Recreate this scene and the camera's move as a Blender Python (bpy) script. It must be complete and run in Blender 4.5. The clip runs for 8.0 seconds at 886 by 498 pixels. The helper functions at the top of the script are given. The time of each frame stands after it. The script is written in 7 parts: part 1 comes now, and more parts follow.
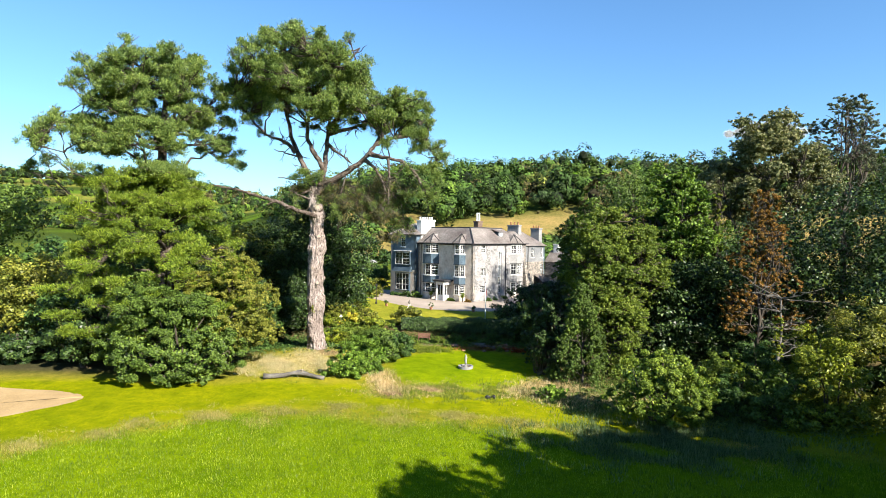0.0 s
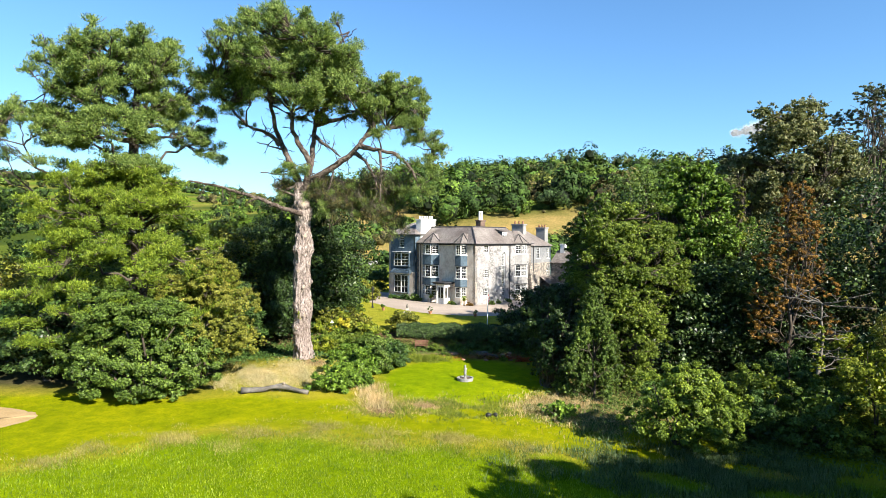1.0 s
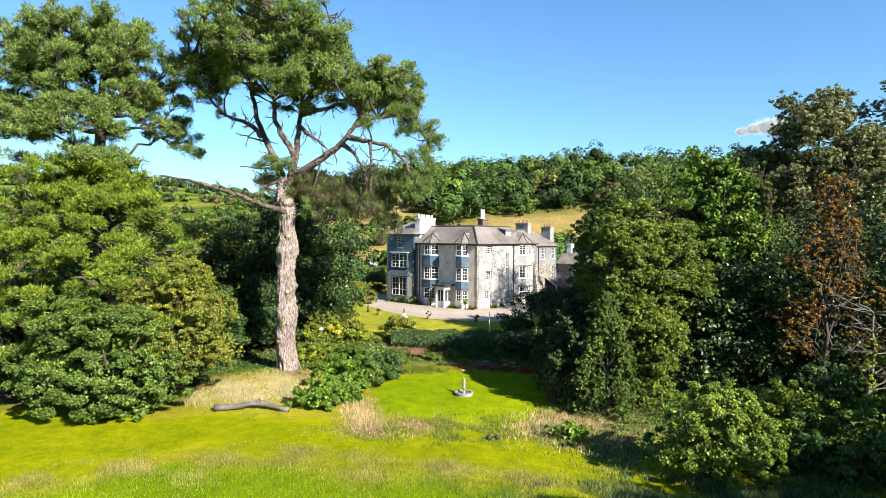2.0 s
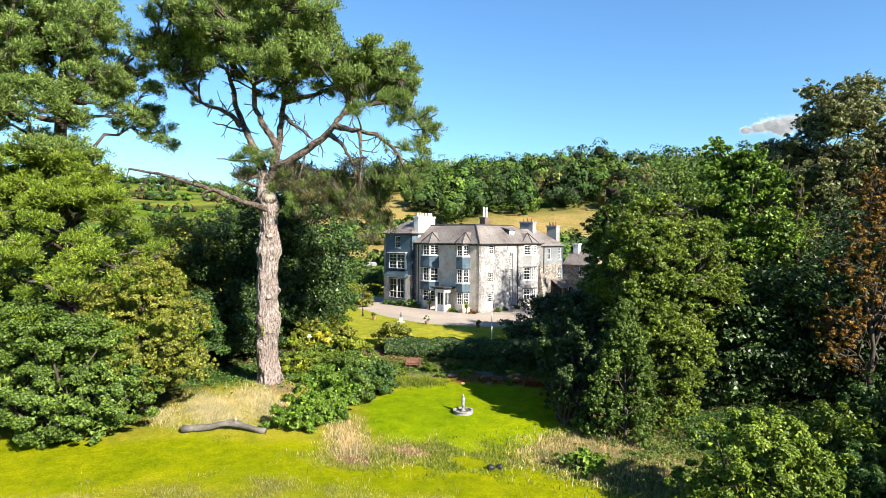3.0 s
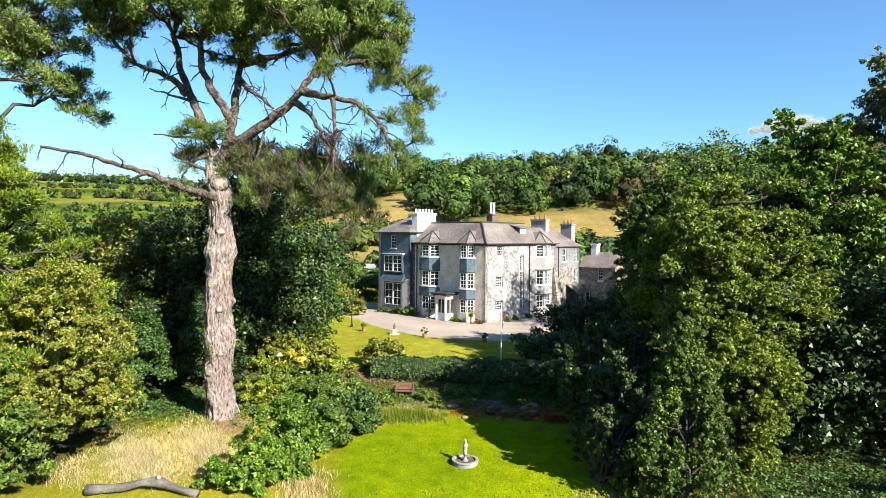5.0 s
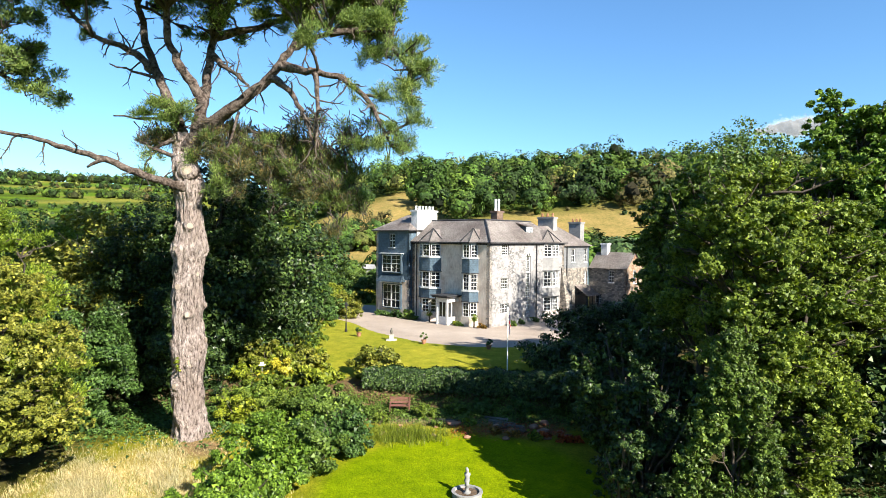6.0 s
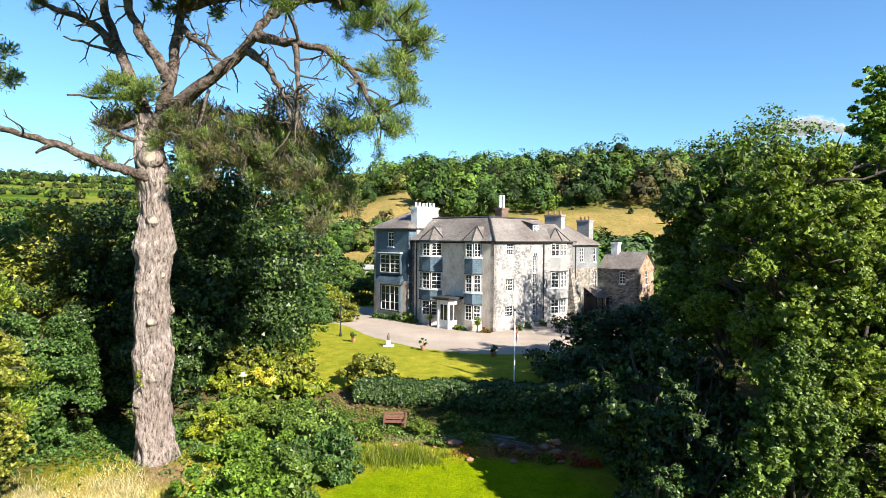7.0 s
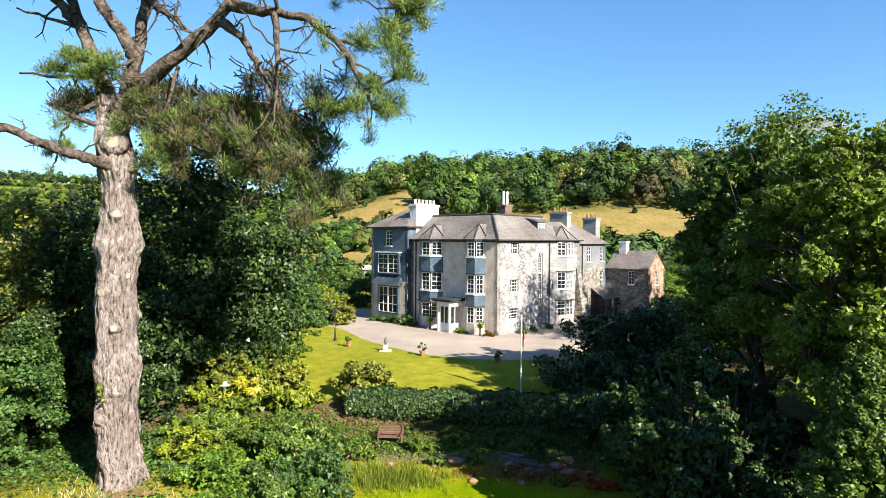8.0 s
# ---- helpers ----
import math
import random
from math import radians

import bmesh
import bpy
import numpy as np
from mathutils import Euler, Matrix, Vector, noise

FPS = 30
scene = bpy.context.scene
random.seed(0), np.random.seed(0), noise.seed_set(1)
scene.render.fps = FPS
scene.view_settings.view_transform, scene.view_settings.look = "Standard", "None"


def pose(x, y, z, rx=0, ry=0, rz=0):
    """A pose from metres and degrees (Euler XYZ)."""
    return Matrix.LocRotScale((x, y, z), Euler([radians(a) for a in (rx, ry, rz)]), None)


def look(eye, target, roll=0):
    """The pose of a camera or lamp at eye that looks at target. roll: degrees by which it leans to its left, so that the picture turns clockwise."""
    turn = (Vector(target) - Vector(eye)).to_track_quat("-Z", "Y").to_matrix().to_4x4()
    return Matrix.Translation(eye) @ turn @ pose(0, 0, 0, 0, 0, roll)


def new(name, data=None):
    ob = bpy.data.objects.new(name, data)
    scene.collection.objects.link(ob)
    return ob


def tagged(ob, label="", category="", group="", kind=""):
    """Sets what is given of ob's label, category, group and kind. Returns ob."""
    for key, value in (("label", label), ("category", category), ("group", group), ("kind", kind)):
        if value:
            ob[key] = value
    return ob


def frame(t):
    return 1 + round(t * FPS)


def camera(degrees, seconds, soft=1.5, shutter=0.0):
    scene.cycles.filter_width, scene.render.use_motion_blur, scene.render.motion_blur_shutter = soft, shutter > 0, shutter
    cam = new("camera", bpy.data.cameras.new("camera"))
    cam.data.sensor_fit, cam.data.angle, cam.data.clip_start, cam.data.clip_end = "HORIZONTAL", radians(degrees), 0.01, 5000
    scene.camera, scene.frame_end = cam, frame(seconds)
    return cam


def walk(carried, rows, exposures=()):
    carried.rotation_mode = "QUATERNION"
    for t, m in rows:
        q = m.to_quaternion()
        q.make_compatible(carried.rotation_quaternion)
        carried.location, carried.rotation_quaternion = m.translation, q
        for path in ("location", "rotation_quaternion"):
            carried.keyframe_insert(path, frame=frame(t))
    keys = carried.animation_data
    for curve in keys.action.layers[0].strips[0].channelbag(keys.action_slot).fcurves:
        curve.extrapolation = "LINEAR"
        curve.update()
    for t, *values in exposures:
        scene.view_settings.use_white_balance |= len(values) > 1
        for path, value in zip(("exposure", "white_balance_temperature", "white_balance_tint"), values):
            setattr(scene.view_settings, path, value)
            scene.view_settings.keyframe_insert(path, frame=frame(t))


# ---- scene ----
# The camera: a slow glide over the meadow towards the house.
cam = camera(73.0, 8.0, soft=0.35)
PATH = [
    (0, (0.009, -0.061, 11.143), (0.009, 1.939, 11.101), 0.7),
    (1.5, (1.18, 8.16, 10.964), (1.154, 10.159, 10.925), 0.4),
    (3, (1.86, 16.106, 11.035), (1.817, 18.105, 10.992), 0.4),
    (4.5, (2.155, 24.291, 10.833), (2.097, 26.29, 10.793), 0.4),
    (6, (2.293, 31.836, 10.398), (2.219, 33.834, 10.363), 0.5),
    (7, (2.326, 36.195, 10.186), (2.242, 38.193, 10.152), 0.5),
    (8, (2.251, 39.644, 9.955), (2.163, 41.642, 9.923), 0.4),
]
walk(cam, [(t, look(eye, target, roll)) for t, eye, target, roll in PATH])

# ---- daylight ----
SUN = Vector((0.69, -0.72, 0.64)).normalized()
scene.view_settings.exposure = 1.76
world = bpy.data.worlds.new("sky")
scene.world = world
world.use_nodes = True
wn = world.node_tree.nodes
sky = wn.new("ShaderNodeTexSky")
sky.sky_type = "NISHITA"
sky.sun_disc = False
sky.sun_elevation = math.asin(SUN.z)
sky.sun_rotation = math.atan2(SUN.x, SUN.y)
sky.air_density, sky.dust_density, sky.ozone_density = 1.1, 0.2, 3.0
wn["Background"].inputs["Strength"].default_value = 0.0505
azure = wn.new("ShaderNodeMix")
azure.data_type, azure.blend_type = "RGBA", "MULTIPLY"
azure.inputs[0].default_value, azure.inputs[7].default_value = 1.0, (0.74, 1.06, 1.3, 1)
world.node_tree.links.new(sky.outputs["Color"], azure.inputs[6])
world.node_tree.links.new(azure.outputs[2], wn["Background"].inputs["Color"])
sun = new("sun", bpy.data.lights.new("sun", "SUN"))
sun.data.energy, sun.data.angle, sun.data.color = 5.0, radians(0.53), (1.0, 0.93, 0.8)
sun.matrix_world = look(SUN * 200, (0, 0, 0))


# ---- materials ----
def material(name, rough=0.8, spec=0.3):
    m = bpy.data.materials.new(name)
    m.use_nodes = True
    nt = m.node_tree
    b = nt.nodes["Principled BSDF"]
    b.inputs["Roughness"].default_value = rough
    b.inputs["Specular IOR Level"].default_value = spec
    return m, nt, b


def noise_node(nt, scale, detail=4.0, rough=0.6, coord="Object", stretch=None):
    tc = nt.nodes.new("ShaderNodeTexCoord")
    n = nt.nodes.new("ShaderNodeTexNoise")
    n.inputs["Scale"].default_value, n.inputs["Detail"].default_value, n.inputs["Roughness"].default_value = scale, detail, rough
    if stretch:
        mp = nt.nodes.new("ShaderNodeMapping")
        mp.inputs["Scale"].default_value = stretch
        nt.links.new(tc.outputs[coord], mp.inputs["Vector"])
        nt.links.new(mp.outputs["Vector"], n.inputs["Vector"])
    else:
        nt.links.new(tc.outputs[coord], n.inputs["Vector"])
    return n.outputs["Fac"]


def ramp(nt, fac, stops):
    r = nt.nodes.new("ShaderNodeValToRGB")
    e = r.color_ramp.elements
    while len(e) < len(stops):
        e.new(0.5)
    for k, (p, c) in zip(e, stops):
        k.position, k.color = p, (*c, 1)
    nt.links.new(fac, r.inputs["Fac"])
    return r.outputs["Color"]


def mix(nt, a, b, fac, blend="MIX"):
    n = nt.nodes.new("ShaderNodeMix")
    n.data_type, n.blend_type = "RGBA", blend
    for s, v in ((n.inputs[6], a), (n.inputs[7], b), (n.inputs[0], fac)):
        if isinstance(v, (int, float)):
            s.default_value = v
        elif isinstance(v, tuple):
            s.default_value = (*v, 1)
        else:
            nt.links.new(v, s)
    return n.outputs[2]


def bump(nt, bsdf, height, strength=0.4, dist=0.05):
    n = nt.nodes.new("ShaderNodeBump")
    n.inputs["Strength"].default_value, n.inputs["Distance"].default_value = strength, dist
    nt.links.new(height, n.inputs["Height"])
    nt.links.new(n.outputs["Normal"], bsdf.inputs["Normal"])


def two_scale(name, dark, mid, light, big=0.25, fine=6.0, rough=0.85, bumps=0.4, dist=0.04, spec=0.3, stretch=None):
    """A surface with broad stains and fine grain."""
    m, nt, b = material(name, rough, spec)
    n1 = noise_node(nt, big, 5.0, 0.65)
    n2 = noise_node(nt, fine, 6.0, 0.7, stretch=stretch)
    c1 = ramp(nt, n1, [(0.3, dark), (0.52, mid), (0.72, light)])
    c2 = ramp(nt, n2, [(0.25, (0.33, 0.33, 0.33)), (0.75, (0.79, 0.79, 0.79))])
    nt.links.new(mix(nt, c1, c2, 0.8, "MULTIPLY"), b.inputs["Base Color"])
    bump(nt, b, n2, bumps, dist)
    return m


def leaf_material(name, a, b, c, patch=0.35, see=0.16, rough=0.5):
    """Foliage: every leaf has its own tone, whole boughs drift in colour, and light passes through."""
    m, nt, bs = material(name, rough, 0.25)
    a, b, c = ((q[0] * 0.63, q[1] * 0.62, q[2] * 0.95) for q in (a, b, c))
    geo = nt.nodes.new("ShaderNodeNewGeometry")
    tone = ramp(nt, geo.outputs["Random Per Island"], [(0.0, tuple(0.6 * q for q in a)), (0.5, b), (1.0, tuple(1.3 * q for q in c))])
    broad = ramp(nt, noise_node(nt, patch, 3.0, 0.6), [(0.3, (0.62, 0.68, 0.6)), (0.7, (1.25, 1.18, 1.05))])
    col = mix(nt, tone, broad, 1.0, "MULTIPLY")
    nt.links.new(col, bs.inputs["Base Color"])
    tr = nt.nodes.new("ShaderNodeBsdfTranslucent")
    warm = mix(nt, col, (1.15, 1.2, 0.45), 1.0, "MULTIPLY")
    nt.links.new(warm, tr.inputs["Color"])
    ms = nt.nodes.new("ShaderNodeMixShader")
    ms.inputs["Fac"].default_value = see
    out = nt.nodes["Material Output"]
    nt.links.new(bs.outputs["BSDF"], ms.inputs[1])
    nt.links.new(tr.outputs["BSDF"], ms.inputs[2])
    nt.links.new(ms.outputs["Shader"], out.inputs["Surface"])
    return m


LEAF = {
    "holly": leaf_material("leaf_dark_green", (0.04, 0.10, 0.016), (0.075, 0.155, 0.022), (0.13, 0.23, 0.04)),
    "oak": leaf_material("leaf_mid_green", (0.065, 0.125, 0.014), (0.11, 0.19, 0.02), (0.18, 0.27, 0.035)),
    "lime": leaf_material("leaf_bright_green", (0.075, 0.165, 0.012), (0.135, 0.25, 0.018), (0.23, 0.36, 0.03)),
    "willow": leaf_material("leaf_olive_green", (0.11, 0.185, 0.018), (0.19, 0.28, 0.025), (0.30, 0.39, 0.045), see=0.3),
    "ilex": leaf_material("leaf_blackish_green", (0.018, 0.042, 0.01), (0.036, 0.076, 0.014), (0.11, 0.18, 0.032), see=0.1, rough=0.4),
    "maple": leaf_material("leaf_yellow_olive", (0.13, 0.165, 0.016), (0.22, 0.25, 0.022), (0.33, 0.33, 0.04)),
    "gold": leaf_material("leaf_golden_yellow", (0.5, 0.45, 0.02), (0.68, 0.6, 0.035), (0.78, 0.7, 0.06)),
    "yellowgreen": leaf_material("leaf_yellow_green", (0.13, 0.19, 0.01), (0.215, 0.28, 0.014), (0.32, 0.365, 0.025)),
    "rust": leaf_material("leaf_rusty_brown", (0.13, 0.09, 0.014), (0.30, 0.16, 0.02), (0.42, 0.24, 0.035)),
    "ash": leaf_material("leaf_dull_brown_green", (0.11, 0.145, 0.035), (0.19, 0.225, 0.06), (0.32, 0.31, 0.10)),
    "greyash": leaf_material("leaf_dull_grey_green", (0.09, 0.12, 0.05), (0.15, 0.19, 0.08), (0.22, 0.25, 0.11)),
    "pine": leaf_material("pine_needles", (0.09, 0.17, 0.03), (0.19, 0.30, 0.05), (0.34, 0.44, 0.085), patch=0.5, see=0.3),
    "litpine": leaf_material("lit_pine_needles", (0.11, 0.19, 0.014), (0.205, 0.315, 0.02), (0.31, 0.40, 0.03), patch=0.3, see=0.25),
    "deadpine": leaf_material("dying_pine_needles", (0.06, 0.10, 0.03), (0.115, 0.165, 0.045), (0.29, 0.20, 0.05), patch=1.1, see=0.25),
    "red": leaf_material("red_border_flowers", (0.30, 0.03, 0.015), (0.5, 0.07, 0.02), (0.55, 0.2, 0.02)),
    "grass": leaf_material("meadow_grass", (0.15, 0.27, 0.008), (0.23, 0.355, 0.012), (0.36, 0.45, 0.03), patch=0.5, see=0.4),
    "russet": leaf_material("russet_grass", (0.52, 0.38, 0.12), (0.72, 0.55, 0.21), (0.86, 0.70, 0.33), patch=0.6, see=0.35),
    "greygrass": leaf_material("grey_green_grass", (0.08, 0.16, 0.03), (0.13, 0.22, 0.05), (0.26, 0.33, 0.14), patch=0.6, see=0.35),
    "palestraw": leaf_material("pale_dry_grass", (0.55, 0.47, 0.16), (0.75, 0.65, 0.26), (0.88, 0.78, 0.36), patch=0.6, see=0.35),
    "elder": leaf_material("leaf_fresh_green", (0.09, 0.165, 0.013), (0.165, 0.265, 0.018), (0.27, 0.36, 0.03)),
    "straw": leaf_material("dry_grass", (0.317, 0.308, 0.050), (0.446, 0.413, 0.087), (0.562, 0.490, 0.155), patch=0.5, see=0.4),
}


def woodland_material():
    """Far foliage: one tone a tree, a little drift from leaf to leaf."""
    m, nt, b = material("far_woodland_leaf", 0.8, 0.2)
    a = nt.nodes.new("ShaderNodeAttribute")
    a.attribute_name = "tone"
    geo = nt.nodes.new("ShaderNodeNewGeometry")
    v = ramp(nt, geo.outputs["Random Per Island"], [(0.0, (0.38, 0.38, 0.38)), (1.0, (1.05, 1.0, 0.85))])
    nt.links.new(mix(nt, a.outputs["Color"], v, 1.0, "MULTIPLY"), b.inputs["Base Color"])
    return m


FAR_LEAF = woodland_material()


def bark_material(name="pine_bark", tones=((0.10, 0.08, 0.07), (0.37, 0.315, 0.295), (0.66, 0.59, 0.56)), scale=5.0, stretch=(1.5, 1.5, 0.5), depth=0.4):
    """Thick grey plates between dark upright fissures."""
    m, nt, b = material(name, 0.95, 0.15)
    warp = noise_node(nt, scale, 6.0, 0.68, stretch=stretch)
    fine = noise_node(nt, 14.0, 5.0, 0.7, stretch=(1, 1, 0.5))
    plates = ramp(nt, warp, [(0.36, tones[0]), (0.45, tones[1]), (0.64, tones[2])])
    grain = ramp(nt, fine, [(0.3, (0.34, 0.32, 0.31)), (0.7, (0.82, 0.8, 0.78))])
    broad = ramp(nt, noise_node(nt, 0.7, 4.0, 0.6), [(0.3, (0.82, 0.76, 0.72)), (0.7, (1.12, 1.1, 1.1))])
    c = mix(nt, mix(nt, plates, grain, 0.8, "MULTIPLY"), broad, 1.0, "MULTIPLY")
    nt.links.new(c, b.inputs["Base Color"])
    bump(nt, b, warp, 1.0, depth)
    return m


BARK = bark_material()
BARK_LIMB = bark_material("limb_bark", ((0.035, 0.027, 0.022), (0.11, 0.088, 0.076), (0.25, 0.215, 0.195)), 3.6, (1.2, 1.2, 1.2), 0.2)
BARK_DARK = two_scale("dark_bark", (0.05, 0.04, 0.03), (0.09, 0.072, 0.055), (0.14, 0.115, 0.09), big=0.9, fine=4.0, bumps=0.8, dist=0.06, stretch=(2, 2, 0.4))
WOOD_PALE = two_scale("cut_wood", (0.30, 0.235, 0.18), (0.42, 0.335, 0.26), (0.50, 0.42, 0.34), big=2.0, fine=12.0)
DRIFT = two_scale("weathered_log", (0.085, 0.077, 0.068), (0.17, 0.155, 0.138), (0.29, 0.27, 0.245), big=1.0, fine=8.0, bumps=0.8)
GRAVEL = two_scale("pale_gravel", (0.34, 0.275, 0.225), (0.44, 0.365, 0.305), (0.52, 0.44, 0.37), big=0.16, fine=14.0, rough=0.95)
SAND = two_scale("sandy_track", (0.38, 0.255, 0.115), (0.50, 0.35, 0.17), (0.58, 0.425, 0.22), big=0.2, fine=9.0, rough=0.95)
SOIL = two_scale("bare_soil", (0.10, 0.065, 0.04), (0.17, 0.115, 0.075), (0.26, 0.19, 0.13), big=0.7, fine=5.0, rough=0.95, bumps=0.9, dist=0.1)
RENDER_WALL = two_scale("stained_render", (0.62, 0.49, 0.40), (0.92, 0.80, 0.68), (1.0, 0.94, 0.84), big=0.6, fine=3.0, rough=0.9, stretch=(1.4, 1.4, 0.5))
WHITE_PAINT = two_scale("white_paint", (0.95, 0.95, 0.93), (1.0, 1.0, 0.98), (1.0, 1.0, 1.0), big=0.8, fine=5.0, rough=0.5, bumps=0.1)
CHIMNEY_WHITE = two_scale("white_render", (0.82, 0.8, 0.77), (0.95, 0.94, 0.92), (1.0, 0.99, 0.97), big=0.7, fine=4.0, rough=0.9)
STONE_GREY = two_scale("grey_stone_render", (0.24, 0.24, 0.24), (0.34, 0.335, 0.335), (0.42, 0.415, 0.41), big=0.7, fine=4.0, rough=0.9)
BRICK_BROWN = two_scale("brown_chimney_brick", (0.11, 0.075, 0.055), (0.19, 0.13, 0.1), (0.26, 0.19, 0.15), big=1.2, fine=8.0)
LEAD = two_scale("dark_gutter", (0.03, 0.03, 0.033), (0.05, 0.05, 0.055), (0.08, 0.08, 0.085), big=1.0, fine=6.0, rough=0.6)
IRON = two_scale("black_iron", (0.015, 0.015, 0.016), (0.025, 0.025, 0.026), (0.04, 0.04, 0.04), big=2.0, fine=9.0, rough=0.5)
CLAY = two_scale("terracotta", (0.28, 0.12, 0.07), (0.38, 0.18, 0.1), (0.46, 0.25, 0.15), big=2.0, fine=9.0)
ROOM_SHADE = two_scale("room_shade_black", (0.012, 0.012, 0.013), (0.02, 0.02, 0.02), (0.035, 0.034, 0.033), big=0.5, fine=3.0)
STONE_PALE = two_scale("pale_garden_stone", (0.42, 0.40, 0.36), (0.56, 0.54, 0.5), (0.66, 0.64, 0.6), big=1.2, fine=7.0)
RED_STONE = two_scale("red_brown_stone", (0.26, 0.12, 0.075), (0.40, 0.215, 0.14), (0.50, 0.32, 0.23), big=1.2, fine=5.0, bumps=0.8)
STONE_DARK = two_scale("mossy_dark_stone", (0.09, 0.085, 0.07), (0.16, 0.15, 0.13), (0.25, 0.235, 0.2), big=1.2, fine=5.0, bumps=0.8)


def slate_material(name, dark, mid, light, course=0.26):
    """Coursed slates: thin rows with broken joints, lichen patches over them."""
    m, nt, b = material(name, 0.6, 0.4)
    tc = nt.nodes.new("ShaderNodeTexCoord")
    br = nt.nodes.new("ShaderNodeTexBrick")
    br.inputs["Scale"].default_value = 1.0
    br.inputs["Brick Width"].default_value, br.inputs["Row Height"].default_value = course * 1.1, course
    br.inputs["Mortar Size"].default_value, br.inputs["Bias"].default_value = 0.012, 0.0
    br.inputs["Color1"].default_value, br.inputs["Color2"].default_value = (0.85, 0.85, 0.85, 1), (1.12, 1.12, 1.12, 1)
    br.inputs["Mortar"].default_value = (0.5, 0.5, 0.5, 1)
    nt.links.new(tc.outputs["UV"], br.inputs["Vector"])
    c1 = ramp(nt, noise_node(nt, 0.35, 5.0, 0.7), [(0.3, dark), (0.52, mid), (0.72, light)])
    c2 = ramp(nt, noise_node(nt, 5.0, 5.0, 0.7), [(0.3, (0.38, 0.37, 0.36)), (0.7, (0.8, 0.79, 0.78))])
    c = mix(nt, mix(nt, c1, br.outputs["Color"], 0.9, "MULTIPLY"), c2, 0.8, "MULTIPLY")
    nt.links.new(c, b.inputs["Base Color"])
    bump(nt, b, br.outputs["Fac"], -0.4, 0.02)
    return m


def rubble_material(name, stones, mortar, wash, cover=0.5, scale=2.6):
    """Rough coursed stone under worn limewash."""
    m, nt, b = material(name, 0.9, 0.2)
    tc = nt.nodes.new("ShaderNodeTexCoord")
    mp = nt.nodes.new("ShaderNodeMapping")
    mp.inputs["Scale"].default_value = (1, 1, 1.7)
    nt.links.new(tc.outputs["Object"], mp.inputs["Vector"])
    v = nt.nodes.new("ShaderNodeTexVoronoi")
    v.inputs["Scale"].default_value = scale
    nt.links.new(mp.outputs["Vector"], v.inputs["Vector"])
    e = nt.nodes.new("ShaderNodeTexVoronoi")
    e.feature = "DISTANCE_TO_EDGE"
    e.inputs["Scale"].default_value = scale
    nt.links.new(mp.outputs["Vector"], e.inputs["Vector"])
    bw = nt.nodes.new("ShaderNodeRGBToBW")
    nt.links.new(v.outputs["Color"], bw.inputs["Color"])
    stone = ramp(nt, bw.outputs["Val"], [(0.2, stones[0]), (0.5, stones[1]), (0.8, stones[2])])
    joint = ramp(nt, e.outputs["Distance"], [(0.02, mortar), (0.07, (1, 1, 1))])
    base = mix(nt, stone, joint, 0.8, "MULTIPLY")
    n = noise_node(nt, 0.55, 7.0, 0.72)
    fac = ramp(nt, n, [(cover - 0.08, (0, 0, 0)), (cover + 0.05, (1, 1, 1))])
    wn1 = ramp(nt, noise_node(nt, 2.2, 5.0, 0.7), [(0.3, tuple(k * 0.78 for k in wash)), (0.7, wash)])
    nt.links.new(mix(nt, mix(nt, base, wn1, fac), (0.62, 0.62, 0.62), 1.0, "MULTIPLY"), b.inputs["Base Color"])
    bump(nt, b, e.outputs["Distance"], 0.5, 0.04)
    return m


ROOF_SLATE = slate_material("weathered_roof_slate", (0.31, 0.255, 0.24), (0.46, 0.41, 0.385), (0.60, 0.55, 0.52))
GREY_HUNG = slate_material("grey_hung_slate", (0.15, 0.16, 0.175), (0.23, 0.24, 0.255), (0.31, 0.32, 0.33), course=0.22)
SLATE_HUNG = slate_material("blue_grey_hung_slate", (0.06, 0.10, 0.14), (0.10, 0.16, 0.22), (0.17, 0.24, 0.30), course=0.22)
SIDE_STONE = rubble_material("limewashed_rubble", [(0.17, 0.165, 0.165), (0.31, 0.30, 0.30), (0.46, 0.445, 0.44)], (0.62, 0.6, 0.58), (0.46, 0.445, 0.445), cover=0.51, scale=3.6)
RUBBLE = rubble_material("bare_rubble", [(0.16, 0.15, 0.14), (0.31, 0.28, 0.25), (0.47, 0.41, 0.35)], (0.55, 0.5, 0.45), (0.34, 0.3, 0.26), cover=0.62)
BRICKY = rubble_material("orange_rubble", [(0.22, 0.12, 0.07), (0.36, 0.22, 0.14), (0.46, 0.36, 0.28)], (0.6, 0.55, 0.5), (0.48, 0.36, 0.26), cover=0.55)


def glass_material():
    m, nt, b = material("window_glass", 0.04, 0.5)
    b.inputs["Base Color"].default_value = (0.02, 0.022, 0.025, 1)
    b.inputs["Transmission Weight"].default_value = 0.0
    n = noise_node(nt, 1.6, 2.0, 0.5)
    bump(nt, b, n, 0.06, 0.05)
    return m


GLASS = glass_material()


